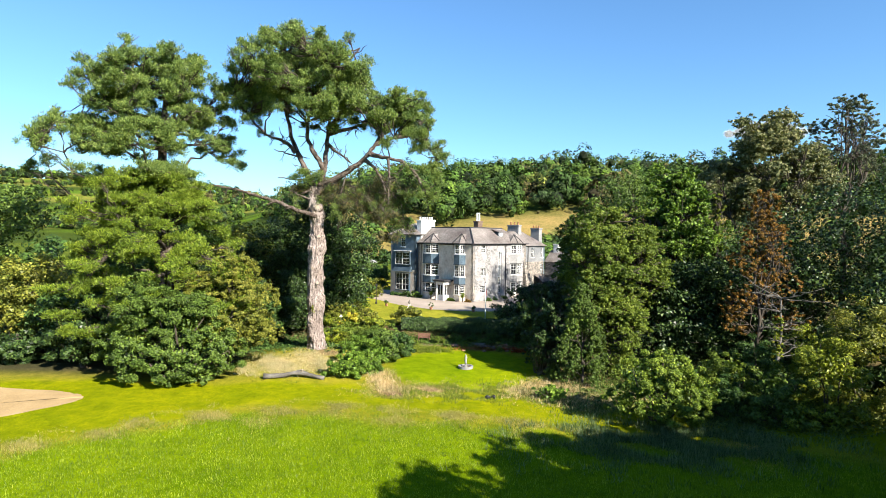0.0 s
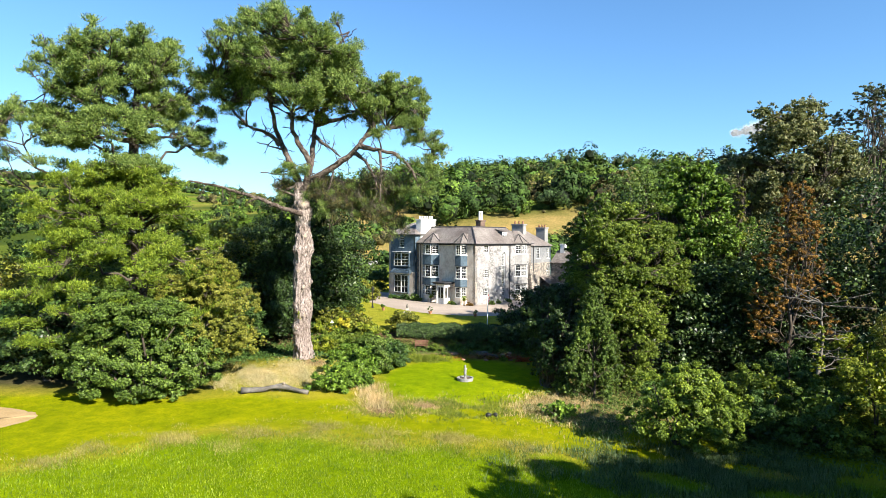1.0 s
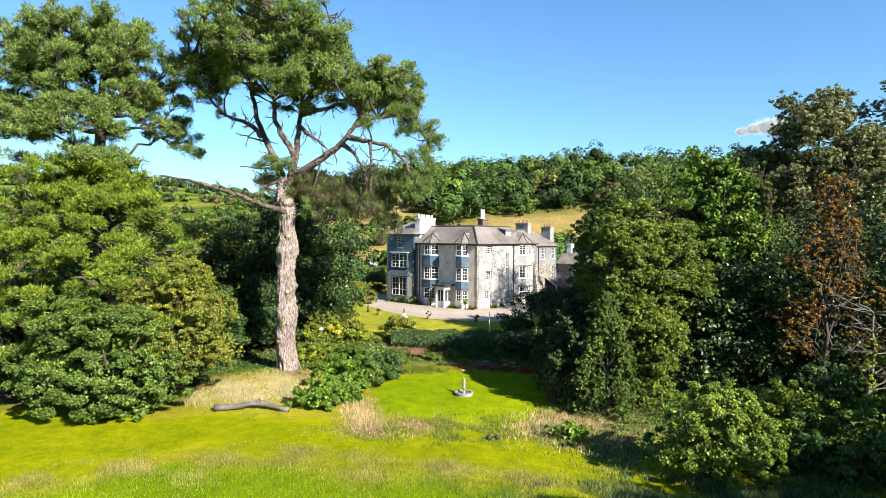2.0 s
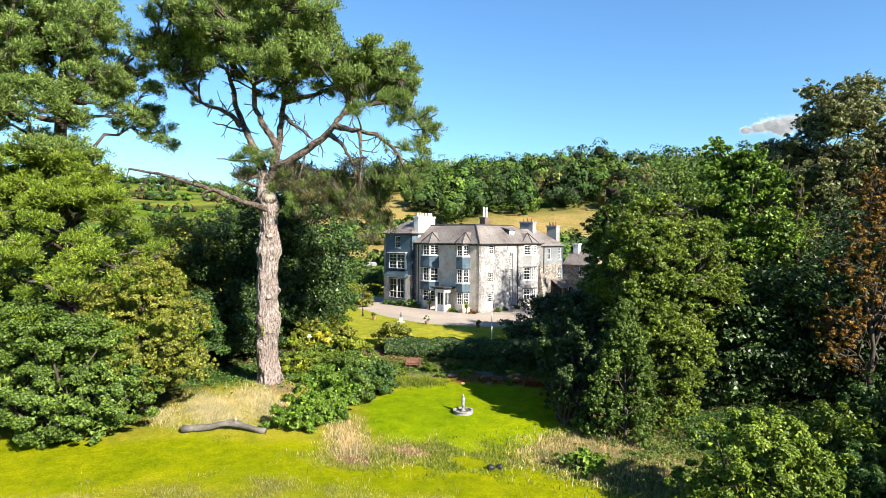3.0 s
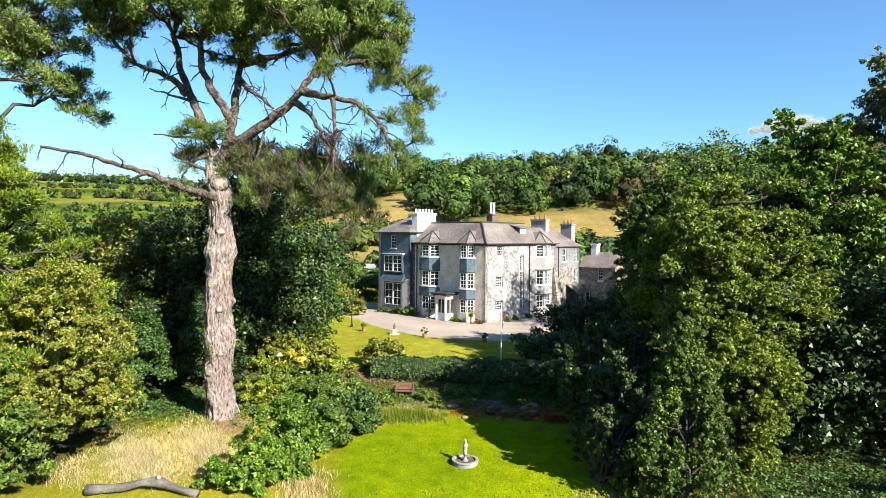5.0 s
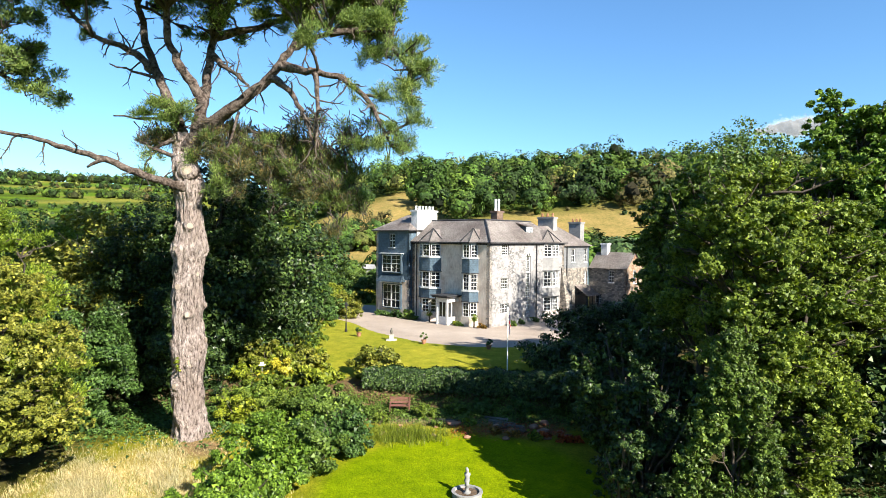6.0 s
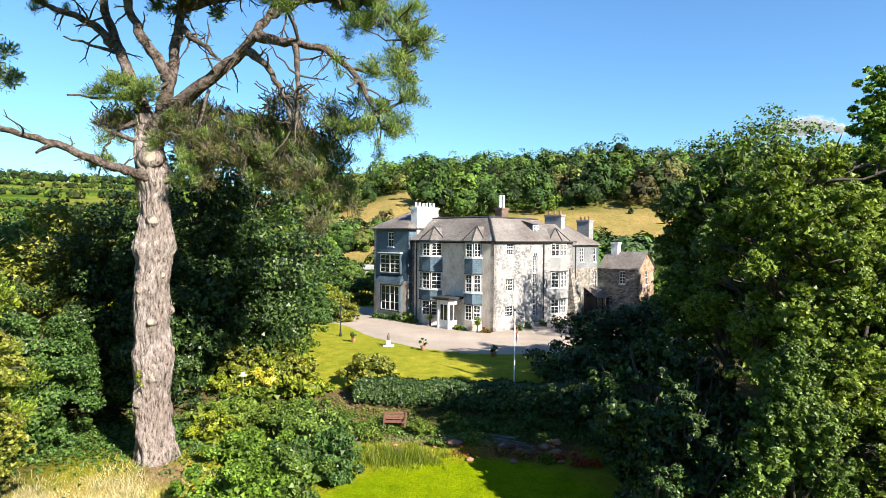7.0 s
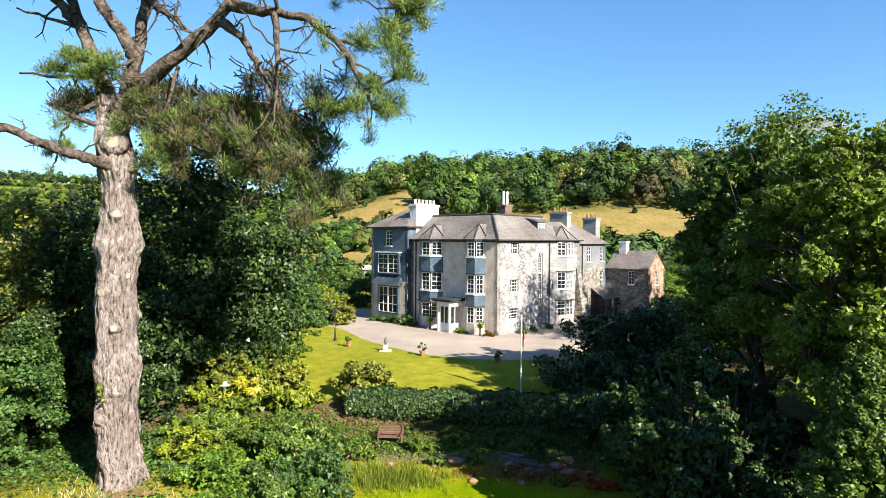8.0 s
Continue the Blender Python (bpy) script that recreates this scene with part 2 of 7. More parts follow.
def ground_material():
    m, nt, b = material("grassland", 1.0, 0.03)
    at = nt.nodes.new("ShaderNodeAttribute")
    at.attribute_name = "tone"
    n1 = noise_node(nt, 0.09, 6.0, 0.7)
    n2 = noise_node(nt, 0.8, 6.0, 0.75)
    n3 = noise_node(nt, 9.0, 4.0, 0.75)
    c = mix(nt, at.outputs["Color"], ramp(nt, n1, [(0.3, (0.72, 0.8, 0.65)), (0.7, (1.28, 1.14, 1.15))]), 1.0, "MULTIPLY")
    c = mix(nt, c, ramp(nt, n2, [(0.3, (0.62, 0.70, 0.6)), (0.7, (1.32, 1.22, 1.3))]), 1.0, "MULTIPLY")
    c = mix(nt, c, ramp(nt, n3, [(0.3, (0.37, 0.38, 0.32)), (0.7, (0.75, 0.74, 0.64))]), 1.0, "MULTIPLY")
    nt.links.new(c, b.inputs["Base Color"])
    bump(nt, b, n3, 0.7, 0.12)
    return m


# ---- mesh helpers ----
def obj(name, verts, faces, mat, parent=None, label="", smooth=False):
    me = bpy.data.meshes.new(name)
    me.from_pydata([tuple(v) for v in verts], [], faces)
    me.materials.append(mat)
    if smooth:
        me.shade_smooth()
    me.update()
    o = new(name, me)
    if parent:
        o.parent = parent
    if label:
        o["label"] = label
    return o


def part(name, bm, mat, parent=None, label="", smooth=False):
    bmesh.ops.recalc_face_normals(bm, faces=bm.faces)
    me = bpy.data.meshes.new(name)
    bm.to_mesh(me)
    bm.free()
    me.materials.append(mat)
    if smooth:
        me.shade_smooth()
    o = new(name, me)
    if parent:
        o.parent = parent
    if label:
        o["label"] = label
    return o


def box(bm, x0, x1, y0, y1, z0, z1, m=None):
    vs = [Vector((x, y, z)) for z in (z0, z1) for x, y in ((x0, y0), (x1, y0), (x1, y1), (x0, y1))]
    vs = [bm.verts.new(m @ v if m else v) for v in vs]
    for f in ((3, 2, 1, 0), (4, 5, 6, 7), (0, 1, 5, 4), (1, 2, 6, 5), (2, 3, 7, 6), (3, 0, 4, 7)):
        bm.faces.new([vs[i] for i in f])


def prism(bm, ring, z0, z1, ring_top=None):
    """A solid between a plan outline at z0 and the same (or another) outline at z1."""
    top = ring_top or ring
    a = [bm.verts.new((x, y, z0)) for x, y in ring]
    b = [bm.verts.new((x, y, z1)) for x, y in top]
    bm.faces.new(a[::-1]), bm.faces.new(b)
    for i in range(len(ring)):
        j = (i + 1) % len(ring)
        bm.faces.new([a[i], a[j], b[j], b[i]])


def lathe(bm, profile, sides=16, m=None):
    """A turned solid from (radius, height) pairs."""
    rings = []
    for r, z in profile:
        ring = [Vector((r * math.cos(2 * math.pi * k / sides), r * math.sin(2 * math.pi * k / sides), z)) for k in range(sides)]
        rings.append([bm.verts.new(m @ v if m else v) for v in ring])
    for a, b in zip(rings, rings[1:]):
        for k in range(sides):
            bm.faces.new([a[k], a[(k + 1) % sides], b[(k + 1) % sides], b[k]])
    bm.faces.new(rings[0][::-1]), bm.faces.new(rings[-1])


def tube_data(points, radii, sides, rng=None, rough=0.0, V=None, F=None):
    """A tapered limb along points, appended to the lists V and F."""
    V, F = ([] if V is None else V), ([] if F is None else F)
    pts = [Vector(p) for p in points]
    base = len(V)
    up = Vector((0.31, 0.95, 0.07))
    for i, (p, r) in enumerate(zip(pts, radii)):
        d = (pts[min(i + 1, len(pts) - 1)] - pts[max(i - 1, 0)]).normalized()
        a = d.cross(up).normalized()
        b = d.cross(a)
        for k in range(sides):
            w = 2 * math.pi * k / sides
            rr = r * (1 + (rng.uniform(-rough, rough) if rng else 0))
            V.append(p + (a * math.cos(w) + b * math.sin(w)) * rr)
    for i in range(len(pts) - 1):
        for k in range(sides):
            q = base + i * sides
            F.append((q + k, q + (k + 1) % sides, q + sides + (k + 1) % sides, q + sides + k))
    F.append(tuple(base + (len(pts) - 1) * sides + k for k in range(sides)))
    return V, F


def bend(a, b, rng, n=6, sag=0.0, wig=0.05):
    """A crooked way from a to b."""
    a, b = Vector(a), Vector(b)
    ln = (b - a).length
    out = []
    for i in range(n + 1):
        t = i / n
        p = a.lerp(b, t)
        w = wig * ln * math.sin(math.pi * t)
        out.append(p + Vector((rng.uniform(-w, w), rng.uniform(-w, w), rng.uniform(-w, w) + sag * ln * math.sin(math.pi * t))))
    return out


def quads(name, P, N, S, aspect, mat, parent=None, nrng=None, corners=4, tone=None):
    """One mesh of many leaves: centres P, normals N, half lengths S."""
    n = len(P)
    T = nrng.normal(size=(n, 3))
    T -= N * (T * N).sum(1, keepdims=True)
    T /= np.linalg.norm(T, axis=1, keepdims=True) + 1e-9
    B = np.cross(N, T)
    S = S[:, None]
    co = np.empty((n, corners, 3), np.float32)
    if corners == 4:
        co[:, 0], co[:, 2] = P - T * S, P + T * S
        co[:, 1], co[:, 3] = P + B * S * aspect, P - B * S * aspect
    else:
        co[:, 0], co[:, 1], co[:, 2] = P - T * S, P + T * S * 0.7 + B * S * aspect * 1.3, P + T * S * 0.6 - B * S * aspect * 1.3
    return leaf_mesh(name, co, mat, parent, tone)


def leaf_mesh(name, co, mat, parent=None, tone=None):
    n, c = co.shape[:2]
    me = bpy.data.meshes.new(name)
    me.vertices.add(n * c)
    me.vertices.foreach_set("co", co.reshape(-1))
    me.loops.add(n * c)
    me.loops.foreach_set("vertex_index", np.arange(n * c, dtype=np.int32))
    me.polygons.add(n)
    me.polygons.foreach_set("loop_start", np.arange(0, n * c, c, dtype=np.int32))
    me.polygons.foreach_set("loop_total", np.full(n, c, np.int32))
    me.update(calc_edges=True)
    if tone is not None:
        at = me.color_attributes.new("tone", "FLOAT_COLOR", "POINT")
        at.data.foreach_set("color", np.repeat(np.concatenate([tone, np.ones((n, 1))], 1), c, 0).astype(np.float32).reshape(-1))
    me.materials.append(mat)
    o = new(name, me)
    if parent:
        o.parent = parent
    return o


def unit(v):
    return v / (np.linalg.norm(v, axis=1, keepdims=True) + 1e-9)


def clump_cloud(nrng, blobs, per, grain=1.0):
    """Clumps of leaves scattered through the outer part of each bough (x, y, z, rx, ry, rz)."""
    C, R, D = [], [], []
    mid = np.array(blobs)[:, :3].mean(0)
    for x, y, z, rx, ry, rz in blobs:
        k = max(6, int(per * (rx * ry + rx * rz + ry * rz) / 3))
        d = unit(nrng.normal(size=(k, 3)))
        rad = nrng.uniform(0.35, 1.0, (k, 1)) ** 0.45
        C.append(np.array((x, y, z)) + d * rad * np.array((rx, ry, rz)))
        out = np.array((x, y, z)) - mid
        D.append(unit(d + 0.9 * out / (np.linalg.norm(out) + 1e-6)))
        R.append(nrng.uniform(0.16, 0.34, k) * grain * (rx * ry * rz) ** (1 / 3))
    return np.concatenate(C), np.concatenate(R), np.concatenate(D)


def leaf_cloud(name, nrng, C, R, D, count, size, mat, parent, aspect=0.55, droop=0.0, corners=4):
    w = R ** 2 / (R ** 2).sum()
    idx = nrng.choice(len(C), count, p=w)
    d = unit(nrng.normal(size=(count, 3)))
    rad = nrng.uniform(0.45, 1.1, (count, 1)) * R[idx][:, None]
    P = C[idx] + d * rad * np.array((1, 1, 0.7 + droop))
    if droop:
        P[:, 2] -= droop * nrng.uniform(0, 1.3, count) * R[idx]
    N = unit(0.4 * d + 0.45 * D[idx] + nrng.normal(size=(count, 3)) * 0.6 + np.array((0, 0, 0.3)))
    S = size * nrng.uniform(0.6, 1.35, count)
    return quads(name, P, N, S, aspect, mat, parent, nrng, corners)


def tree(name, base, height, blobs, kind, label, category="tree", leaves=14000, size=0.2, trunk=0.4, per=3.0, seed=1, bark=None, droop=0.0, limbs=True, group="", corners=4, grain=1.0, core=260):
    """A broadleaf tree or bush: tapered trunk, limbs into every bough, a crown of leaf clumps."""
    rng, nrng = random.Random(seed), np.random.default_rng(seed)
    root = new(name)
    tagged(root, label, category, group)
    bx, by, bz = base
    V, F = [], []
    if limbs:
        top = (bx + rng.uniform(-0.5, 0.5), by + rng.uniform(-0.5, 0.5), bz + height * 0.82)
        path = bend((bx, by, bz - 0.3), top, rng, 8, 0, 0.02)
        tube_data(path, [trunk * (1.35 if i == 0 else 1 - 0.11 * i) for i in range(9)], 9, rng, 0.06, V, F)
        step = max(1, len(blobs) // 12)
        spots = list(path[2:])
        for n, (x, y, z, rx, ry, rz) in enumerate(sorted(blobs, key=lambda b: blobs.index(b) % step)):
            c = Vector((x, y, z))
            if n < len(blobs) // step:
                s = path[max(1, min(6, int(8 * (z - bz) / height * 0.7)))]
            else:
                s = min(spots, key=lambda q: (q - c).length + 1.2 * max(0, q.z - z))
            lp = bend(s, c, rng, 5, -0.03, 0.08)
            thick = 0.42 if n < len(blobs) // step else 0.2
            tube_data(lp, [trunk * thick * (1 - 0.15 * i) for i in range(6)], 6, rng, 0.05, V, F)
            if n < len(blobs) // step:
                spots += lp[1:5]
            for _ in range(4):
                e = (x + rng.uniform(-rx, rx) * 0.9, y + rng.uniform(-ry, ry) * 0.9, z + rng.uniform(-0.5, 0.9) * rz)
                tube_data(bend(lp[3], e, rng, 4, 0, 0.08), [trunk * 0.16 * (1 - 0.18 * i) for i in range(5)], 4, rng, 0, V, F)
    else:
        for x, y, z, rx, ry, rz in blobs:
            for _ in range(3):
                e = (x + rng.uniform(-rx, rx) * 0.7, y + rng.uniform(-ry, ry) * 0.7, z + rng.uniform(0, 0.7) * rz)
                tube_data(bend((bx + rng.uniform(-.3, .3), by + rng.uniform(-.3, .3), bz - 0.2), e, rng, 4, 0, 0.07), [trunk * (1 - 0.2 * i) for i in range(5)], 5, rng, 0, V, F)
    obj("trunk", V, F, bark or BARK_DARK, root, smooth=True)
    C, R, D = clump_cloud(nrng, blobs, per, grain)
    leaf_cloud("crown", nrng, C, R, D, leaves, size, LEAF[kind], root, droop=droop, corners=corners)
    if core:
        # the close-set leaves within the boughs
        S0 = min(0.2, 1.7 * size)
        B = np.concatenate([np.repeat(np.array([b]), int(min(core * 3, max(60, 2.6 * b[3] ** 2 / S0 ** 2))), 0) for b in blobs])
        n = len(B)
        P = B[:, :3] + unit(nrng.normal(size=(n, 3))) * nrng.uniform(0.1, 0.66, (n, 1)) * B[:, 3:]
        inner = quads("inner_leaves", P, unit(nrng.normal(size=(n, 3))), S0 * nrng.uniform(0.7, 1.3, n), 0.6, LEAF[kind], root, nrng, 3)
        tagged(inner, kind="stuff")
    return root


def crown_shell(rng, n, centre, radii, size, low=-0.5, flat=0.85, lump=0.3, hollow=0.55):
    """Small boughs set over an uneven crown, with hollows between them."""
    out = []
    while len(out) < n:
        d = Vector((rng.gauss(0, 1), rng.gauss(0, 1), rng.gauss(0, 1))).normalized()
        if d.z < low:
            continue
        w = noise.noise(d * 2.3 + Vector(centre))
        if w < -0.3:
            continue
        k = rng.uniform(hollow, 1.0) ** 0.6 * (0.94 + lump * w)
        s = rng.uniform(0.65, 1.3) * size
        out.append((centre[0] + d.x * k * radii[0], centre[1] + d.y * k * radii[1], centre[2] + d.z * k * radii[2], s * 1.1, s * 1.05, s * flat))
    return out


# ---- the lie of the land ----
def lerp_table(v, table):
    xs, ys = zip(*table)
    return np.interp(v, xs, ys)


PROFILE = [(-200, -4), (20, -3.4), (40, -3.1), (55, -2.9), (59, -2.5), (71, -2.15), (74.5, -1.7), (76.3, -0.7), (80, -0.25), (86, 0), (140, 0), (190, 2), (225, 6), (262, 17), (304, 29), (350, 41), (400, 51.5), (440, 57.0), (480, 60.5), (530, 62), (700, 60), (1100, 56), (1600, 50), (4200, 30)]


def land(x, y):
    """Height of the ground."""
    x, y = np.asarray(x, float), np.asarray(y, float)
    near = lerp_table(y, PROFILE)
    d = np.hypot(x, y)
    az = np.degrees(np.arctan2(x, np.maximum(y, 1.0)))
    hill = lerp_table(d, PROFILE[10:])
    left = lerp_table(d, [(0, 0), (250, 3), (400, 10), (700, 32), (1100, 74), (1650, 134), (1900, 138), (2600, 100), (4500, 40)])
    share = np.clip((az + 26) / 22, 0, 1)
    share = share * share * (3 - 2 * share)
    far = left * (1 - share) + hill * share * (0.97 + (lerp_table(az, [(-90, 0.6), (-10, 0.76), (-2, 0.84), (6, 0.93), (13, 0.99), (17, 0.955), (24, 0.90), (60, 0.9)]) - 0.97) * np.clip((d - 280) / 110, 0, 1))
    far = far + 5.5 * np.exp(-(((az - 13.5) / 4.5) ** 2)) * np.exp(-(((d - 452) / 42) ** 2))
    k = np.clip((d - 150) / 60, 0, 1)
    mound = 0.75 * np.exp(-(((x + 14) / 5.5) ** 2 + ((y - 66.5) / 4.5) ** 2))
    soft = 0.12 * np.sin(x * 0.21 + 1.3) * np.sin(y * 0.17) * np.clip((60 - y) / 15, 0, 1)
    right_bank = 1.2 * np.clip((x - 22) / 25, 0, 1) * np.clip((80 - y) / 20, 0, 1)
    far = far + 3.0 * np.exp(-(((az + 5.5) / 3.2) ** 2)) * np.exp(-(((d - 305) / 40) ** 2))
    return near * (1 - k) + far * k + (mound + soft + right_bank) * (1 - k)


def wood_edge(az):
    """How far off the hillside wood begins, by bearing: it comes down to the house between two dry fields."""
    return lerp_table(az, [(-90, 330), (-16, 300), (-12, 285), (-9, 296), (-6.5, 306), (-4.3, 310), (-3.3, 266), (0, 260), (3, 262), (4.8, 268), (8, 281), (12, 289), (17, 284), (20.5, 280), (30, 282), (60, 300)])


def ground_z(x, y):
    return float(land(x, y))


HX, HY, HR = 5.157, 101.625, -40.55
_c, _s = math.cos(radians(40.55)), math.sin(radians(40.55))


def house_to_world(x, y):
    return HX + _c * x + _s * y, HY - _s * x + _c * y


def build_ground():
    def axis(lo, hi, step, far_lo, far_hi):
        a = list(np.arange(lo, hi + 0.01, step))
        s, v = step, hi
        while v < far_hi:
            s *= 1.12
            v += s
            a.append(v)
        s, v = step, lo
        while v > far_lo:
            s *= 1.12
            v -= s
            a.insert(0, v)
        return np.array(a)
    xs, ys = axis(-48, 40, 0.7, -3800, 3800), axis(26, 100, 0.7, -900, 4400)
    X, Y = np.meshgrid(xs, ys)
    Z = land(X, Y)
    nx, ny = len(xs), len(ys)
    co = np.stack([X, Y, Z], -1).reshape(-1, 3)
    i = np.arange(nx * ny).reshape(ny, nx)
    f = np.stack([i[:-1, :-1], i[:-1, 1:], i[1:, 1:], i[1:, :-1]], -1).reshape(-1, 4)
    me = bpy.data.meshes.new("ground")
    me.from_pydata(co.tolist(), [], f.tolist())
    me.shade_smooth()
    # What grows where: meadow, mown grass, dry fringe, soil, far fields.
    x, y = co[:, 0], co[:, 1]
    wob = 1.6 * np.sin(x * 0.33) + 1.1 * np.sin(x * 0.81 + 2) + 0.6 * np.sin(x * 1.9)
    meadow, mown, dry = np.array((0.20, 0.315, 0.002)), np.array((0.30, 0.345, 0.003)), np.array((0.34, 0.33, 0.03))
    lawn, soil, upper = np.array((0.265, 0.36, 0.003)), np.array((0.17, 0.12, 0.08)), np.array((0.36, 0.375, 0.045))
    col = np.tile(meadow, (len(co), 1))

    def lay(mask, c):
        m = np.clip(mask, 0, 1)[:, None]
        col[:] = col * (1 - m) + np.array(c) * m
    crest = 47.0 - 0.012 * (x + 2) ** 2 + 2.2 * np.cos((x + 16) * 0.13)
    lay((y - crest - 0.4 * wob) / 1.5, mown)
    lay(1 - np.abs(y - crest - 0.5 * wob) / 2.2, dry)
    lay(np.clip((y - 55.2 - 0.3 * wob) / 1.2, 0, 1), dry)
    oval = 1 - (((x - 2.5) / 8.2) ** 2 + ((y - 62.0) / 8.4) ** 2)
    lay(oval * 4, lawn)
    lay(1.3 * (1 - (((x + 2.5) / 5.0) ** 2 + ((y - 54.2 - 0.35 * wob) / 2.0) ** 2)), (0.30, 0.20, 0.14))
    lay(1.4 * (1 - (((x - 12.6) / 3.2) ** 2 + ((y - 50.6 - 0.3 * wob) / 1.9) ** 2)), (0.30, 0.21, 0.14))
    lay(np.clip((y - 71.0) / 1.5, 0, 1), soil)
    lay(1.2 * (1 - (((x + 15.2) / 5.2) ** 2 + ((y - 61.2 - 0.3 * wob) / 3.4) ** 2)), (0.52, 0.42, 0.13))
    lay(1.5 * (1 - (((x + 12.7) / 2.0) ** 2 + ((y - 65.2 - 0.2 * wob) / 1.4) ** 2)), (0.34, 0.23, 0.15))
    lay(1.6 * (1 - (((x - 6.2) / 3.4) ** 2 + ((y - 70.6 - 0.2 * wob) / 1.1) ** 2)), (0.36, 0.19, 0.13))
    lay(1.5 * (1 - np.abs(y - 72.4 - 0.1 * wob) / 0.55) * (x > -7) * (x < 4), (0.34, 0.29, 0.22))
    lay(np.clip((y - 77.5) / 1.0, 0, 1), upper)
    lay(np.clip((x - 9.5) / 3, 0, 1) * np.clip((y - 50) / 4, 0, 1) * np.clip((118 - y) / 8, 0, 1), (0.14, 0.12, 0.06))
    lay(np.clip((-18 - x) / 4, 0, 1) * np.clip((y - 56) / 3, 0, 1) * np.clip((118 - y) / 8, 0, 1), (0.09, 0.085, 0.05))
    d, az = np.hypot(x, y), np.degrees(np.arctan2(x, np.maximum(y, 1)))
    lay(np.clip((d - 150) / 30, 0, 1), (0.12, 0.17, 0.025))
    lay(np.clip((d - 200) / 10, 0, 1) * np.clip((az + 13.5) / 2, 0, 1), (0.37, 0.29, 0.125))
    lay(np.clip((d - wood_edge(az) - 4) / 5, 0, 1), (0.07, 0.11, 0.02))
    lay((d > 385) * (d < 446) * (az > 9.5) * (az < 17) * 1.0, (0.17, 0.36, 0.01))
    strip = (np.floor(d / 130 + np.sin(az * 0.5)) + np.floor(az / 6.0)) % 3
    lay((strip == 1) * (d > 420) * (az < -8) * 1.0, (0.26, 0.27, 0.06))
    lay((strip == 2) * (d > 420) * (az < -8) * 1.0, (0.13, 0.23, 0.02))
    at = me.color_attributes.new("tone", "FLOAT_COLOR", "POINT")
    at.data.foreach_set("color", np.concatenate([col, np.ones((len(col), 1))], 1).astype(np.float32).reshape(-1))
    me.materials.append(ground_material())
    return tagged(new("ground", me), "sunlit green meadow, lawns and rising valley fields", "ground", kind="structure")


build_ground()


def sheet(name, ring, mat, label, category, lift=0.03, inner=1.0):
    """A surface that follows the ground inside a plan outline."""
    cx, cy = sum(p[0] for p in ring) / len(ring), sum(p[1] for p in ring) / len(ring)
    n, V, F = len(ring), [], []
    steps = 7
    for s in range(steps + 1):
        for x, y in ring:
            k = s / steps
            px, py = cx + (x - cx) * k, cy + (y - cy) * k
            V.append((px, py, ground_z(px, py) + (lift if s < steps else -0.05)))
    for s in range(steps):
        for i in range(n):
            j = (i + 1) % n
            F.append((s * n + i, s * n + j, (s + 1) * n + j, (s + 1) * n + i))
    o = obj(name, V, F, mat, smooth=True)
    return tagged(o, label, category, kind="structure")


def smooth_ring(pts, n=10, wob=0.0, seed=3):
    rng = random.Random(seed)
    out = []
    for i in range(len(pts)):
        p0, p1, p2, p3 = (Vector((*pts[(i + k - 1) % len(pts)], 0)) for k in range(4))
        for s in range(n):
            t = s / n
            p = 0.5 * ((2 * p1) + (p2 - p0) * t + (2 * p0 - 5 * p1 + 4 * p2 - p3) * t * t + (3 * p1 - p0 - 3 * p2 + p3) * t ** 3)
            out.append((p.x + rng.uniform(-wob, wob), p.y + rng.uniform(-wob, wob)))
    return out


sheet("drive", smooth_ring([(-24, 119), (-13, 104.5), (-9.6, 98.4), (-5, 92.6), (-1.5, 89.6), (4.1, 87.8), (9.7, 88.6), (14.5, 92), (22, 100), (28, 112), (24, 122), (14, 126), (2, 112), (-8, 122), (-20, 127)], 8, 0.12), GRAVEL, "pale gravel carriage drive in front of the house", "drive", lift=0.035)
sheet("track", smooth_ring([(-62, 36), (-40, 41), (-34.5, 43.6), (-31, 46.8), (-29.3, 50), (-30.4, 51.8), (-36, 53.5), (-62, 56)], 8, 0.15), SAND, "sandy bare track beside the meadow", "track", lift=0.03)


# ---- the house ----
house = new("country_house")
tagged(house, "three-storey old country house, limewashed stone with slate roofs", "house")
house.matrix_world = pose(HX, HY, 0, 0, 0, HR)


def plane_m(ox, oy, angle):
    """Local frame of a wall: u along it, v into it, z up; angle turns u from the x axis."""
    return pose(ox, oy, 0, 0, 0, angle)


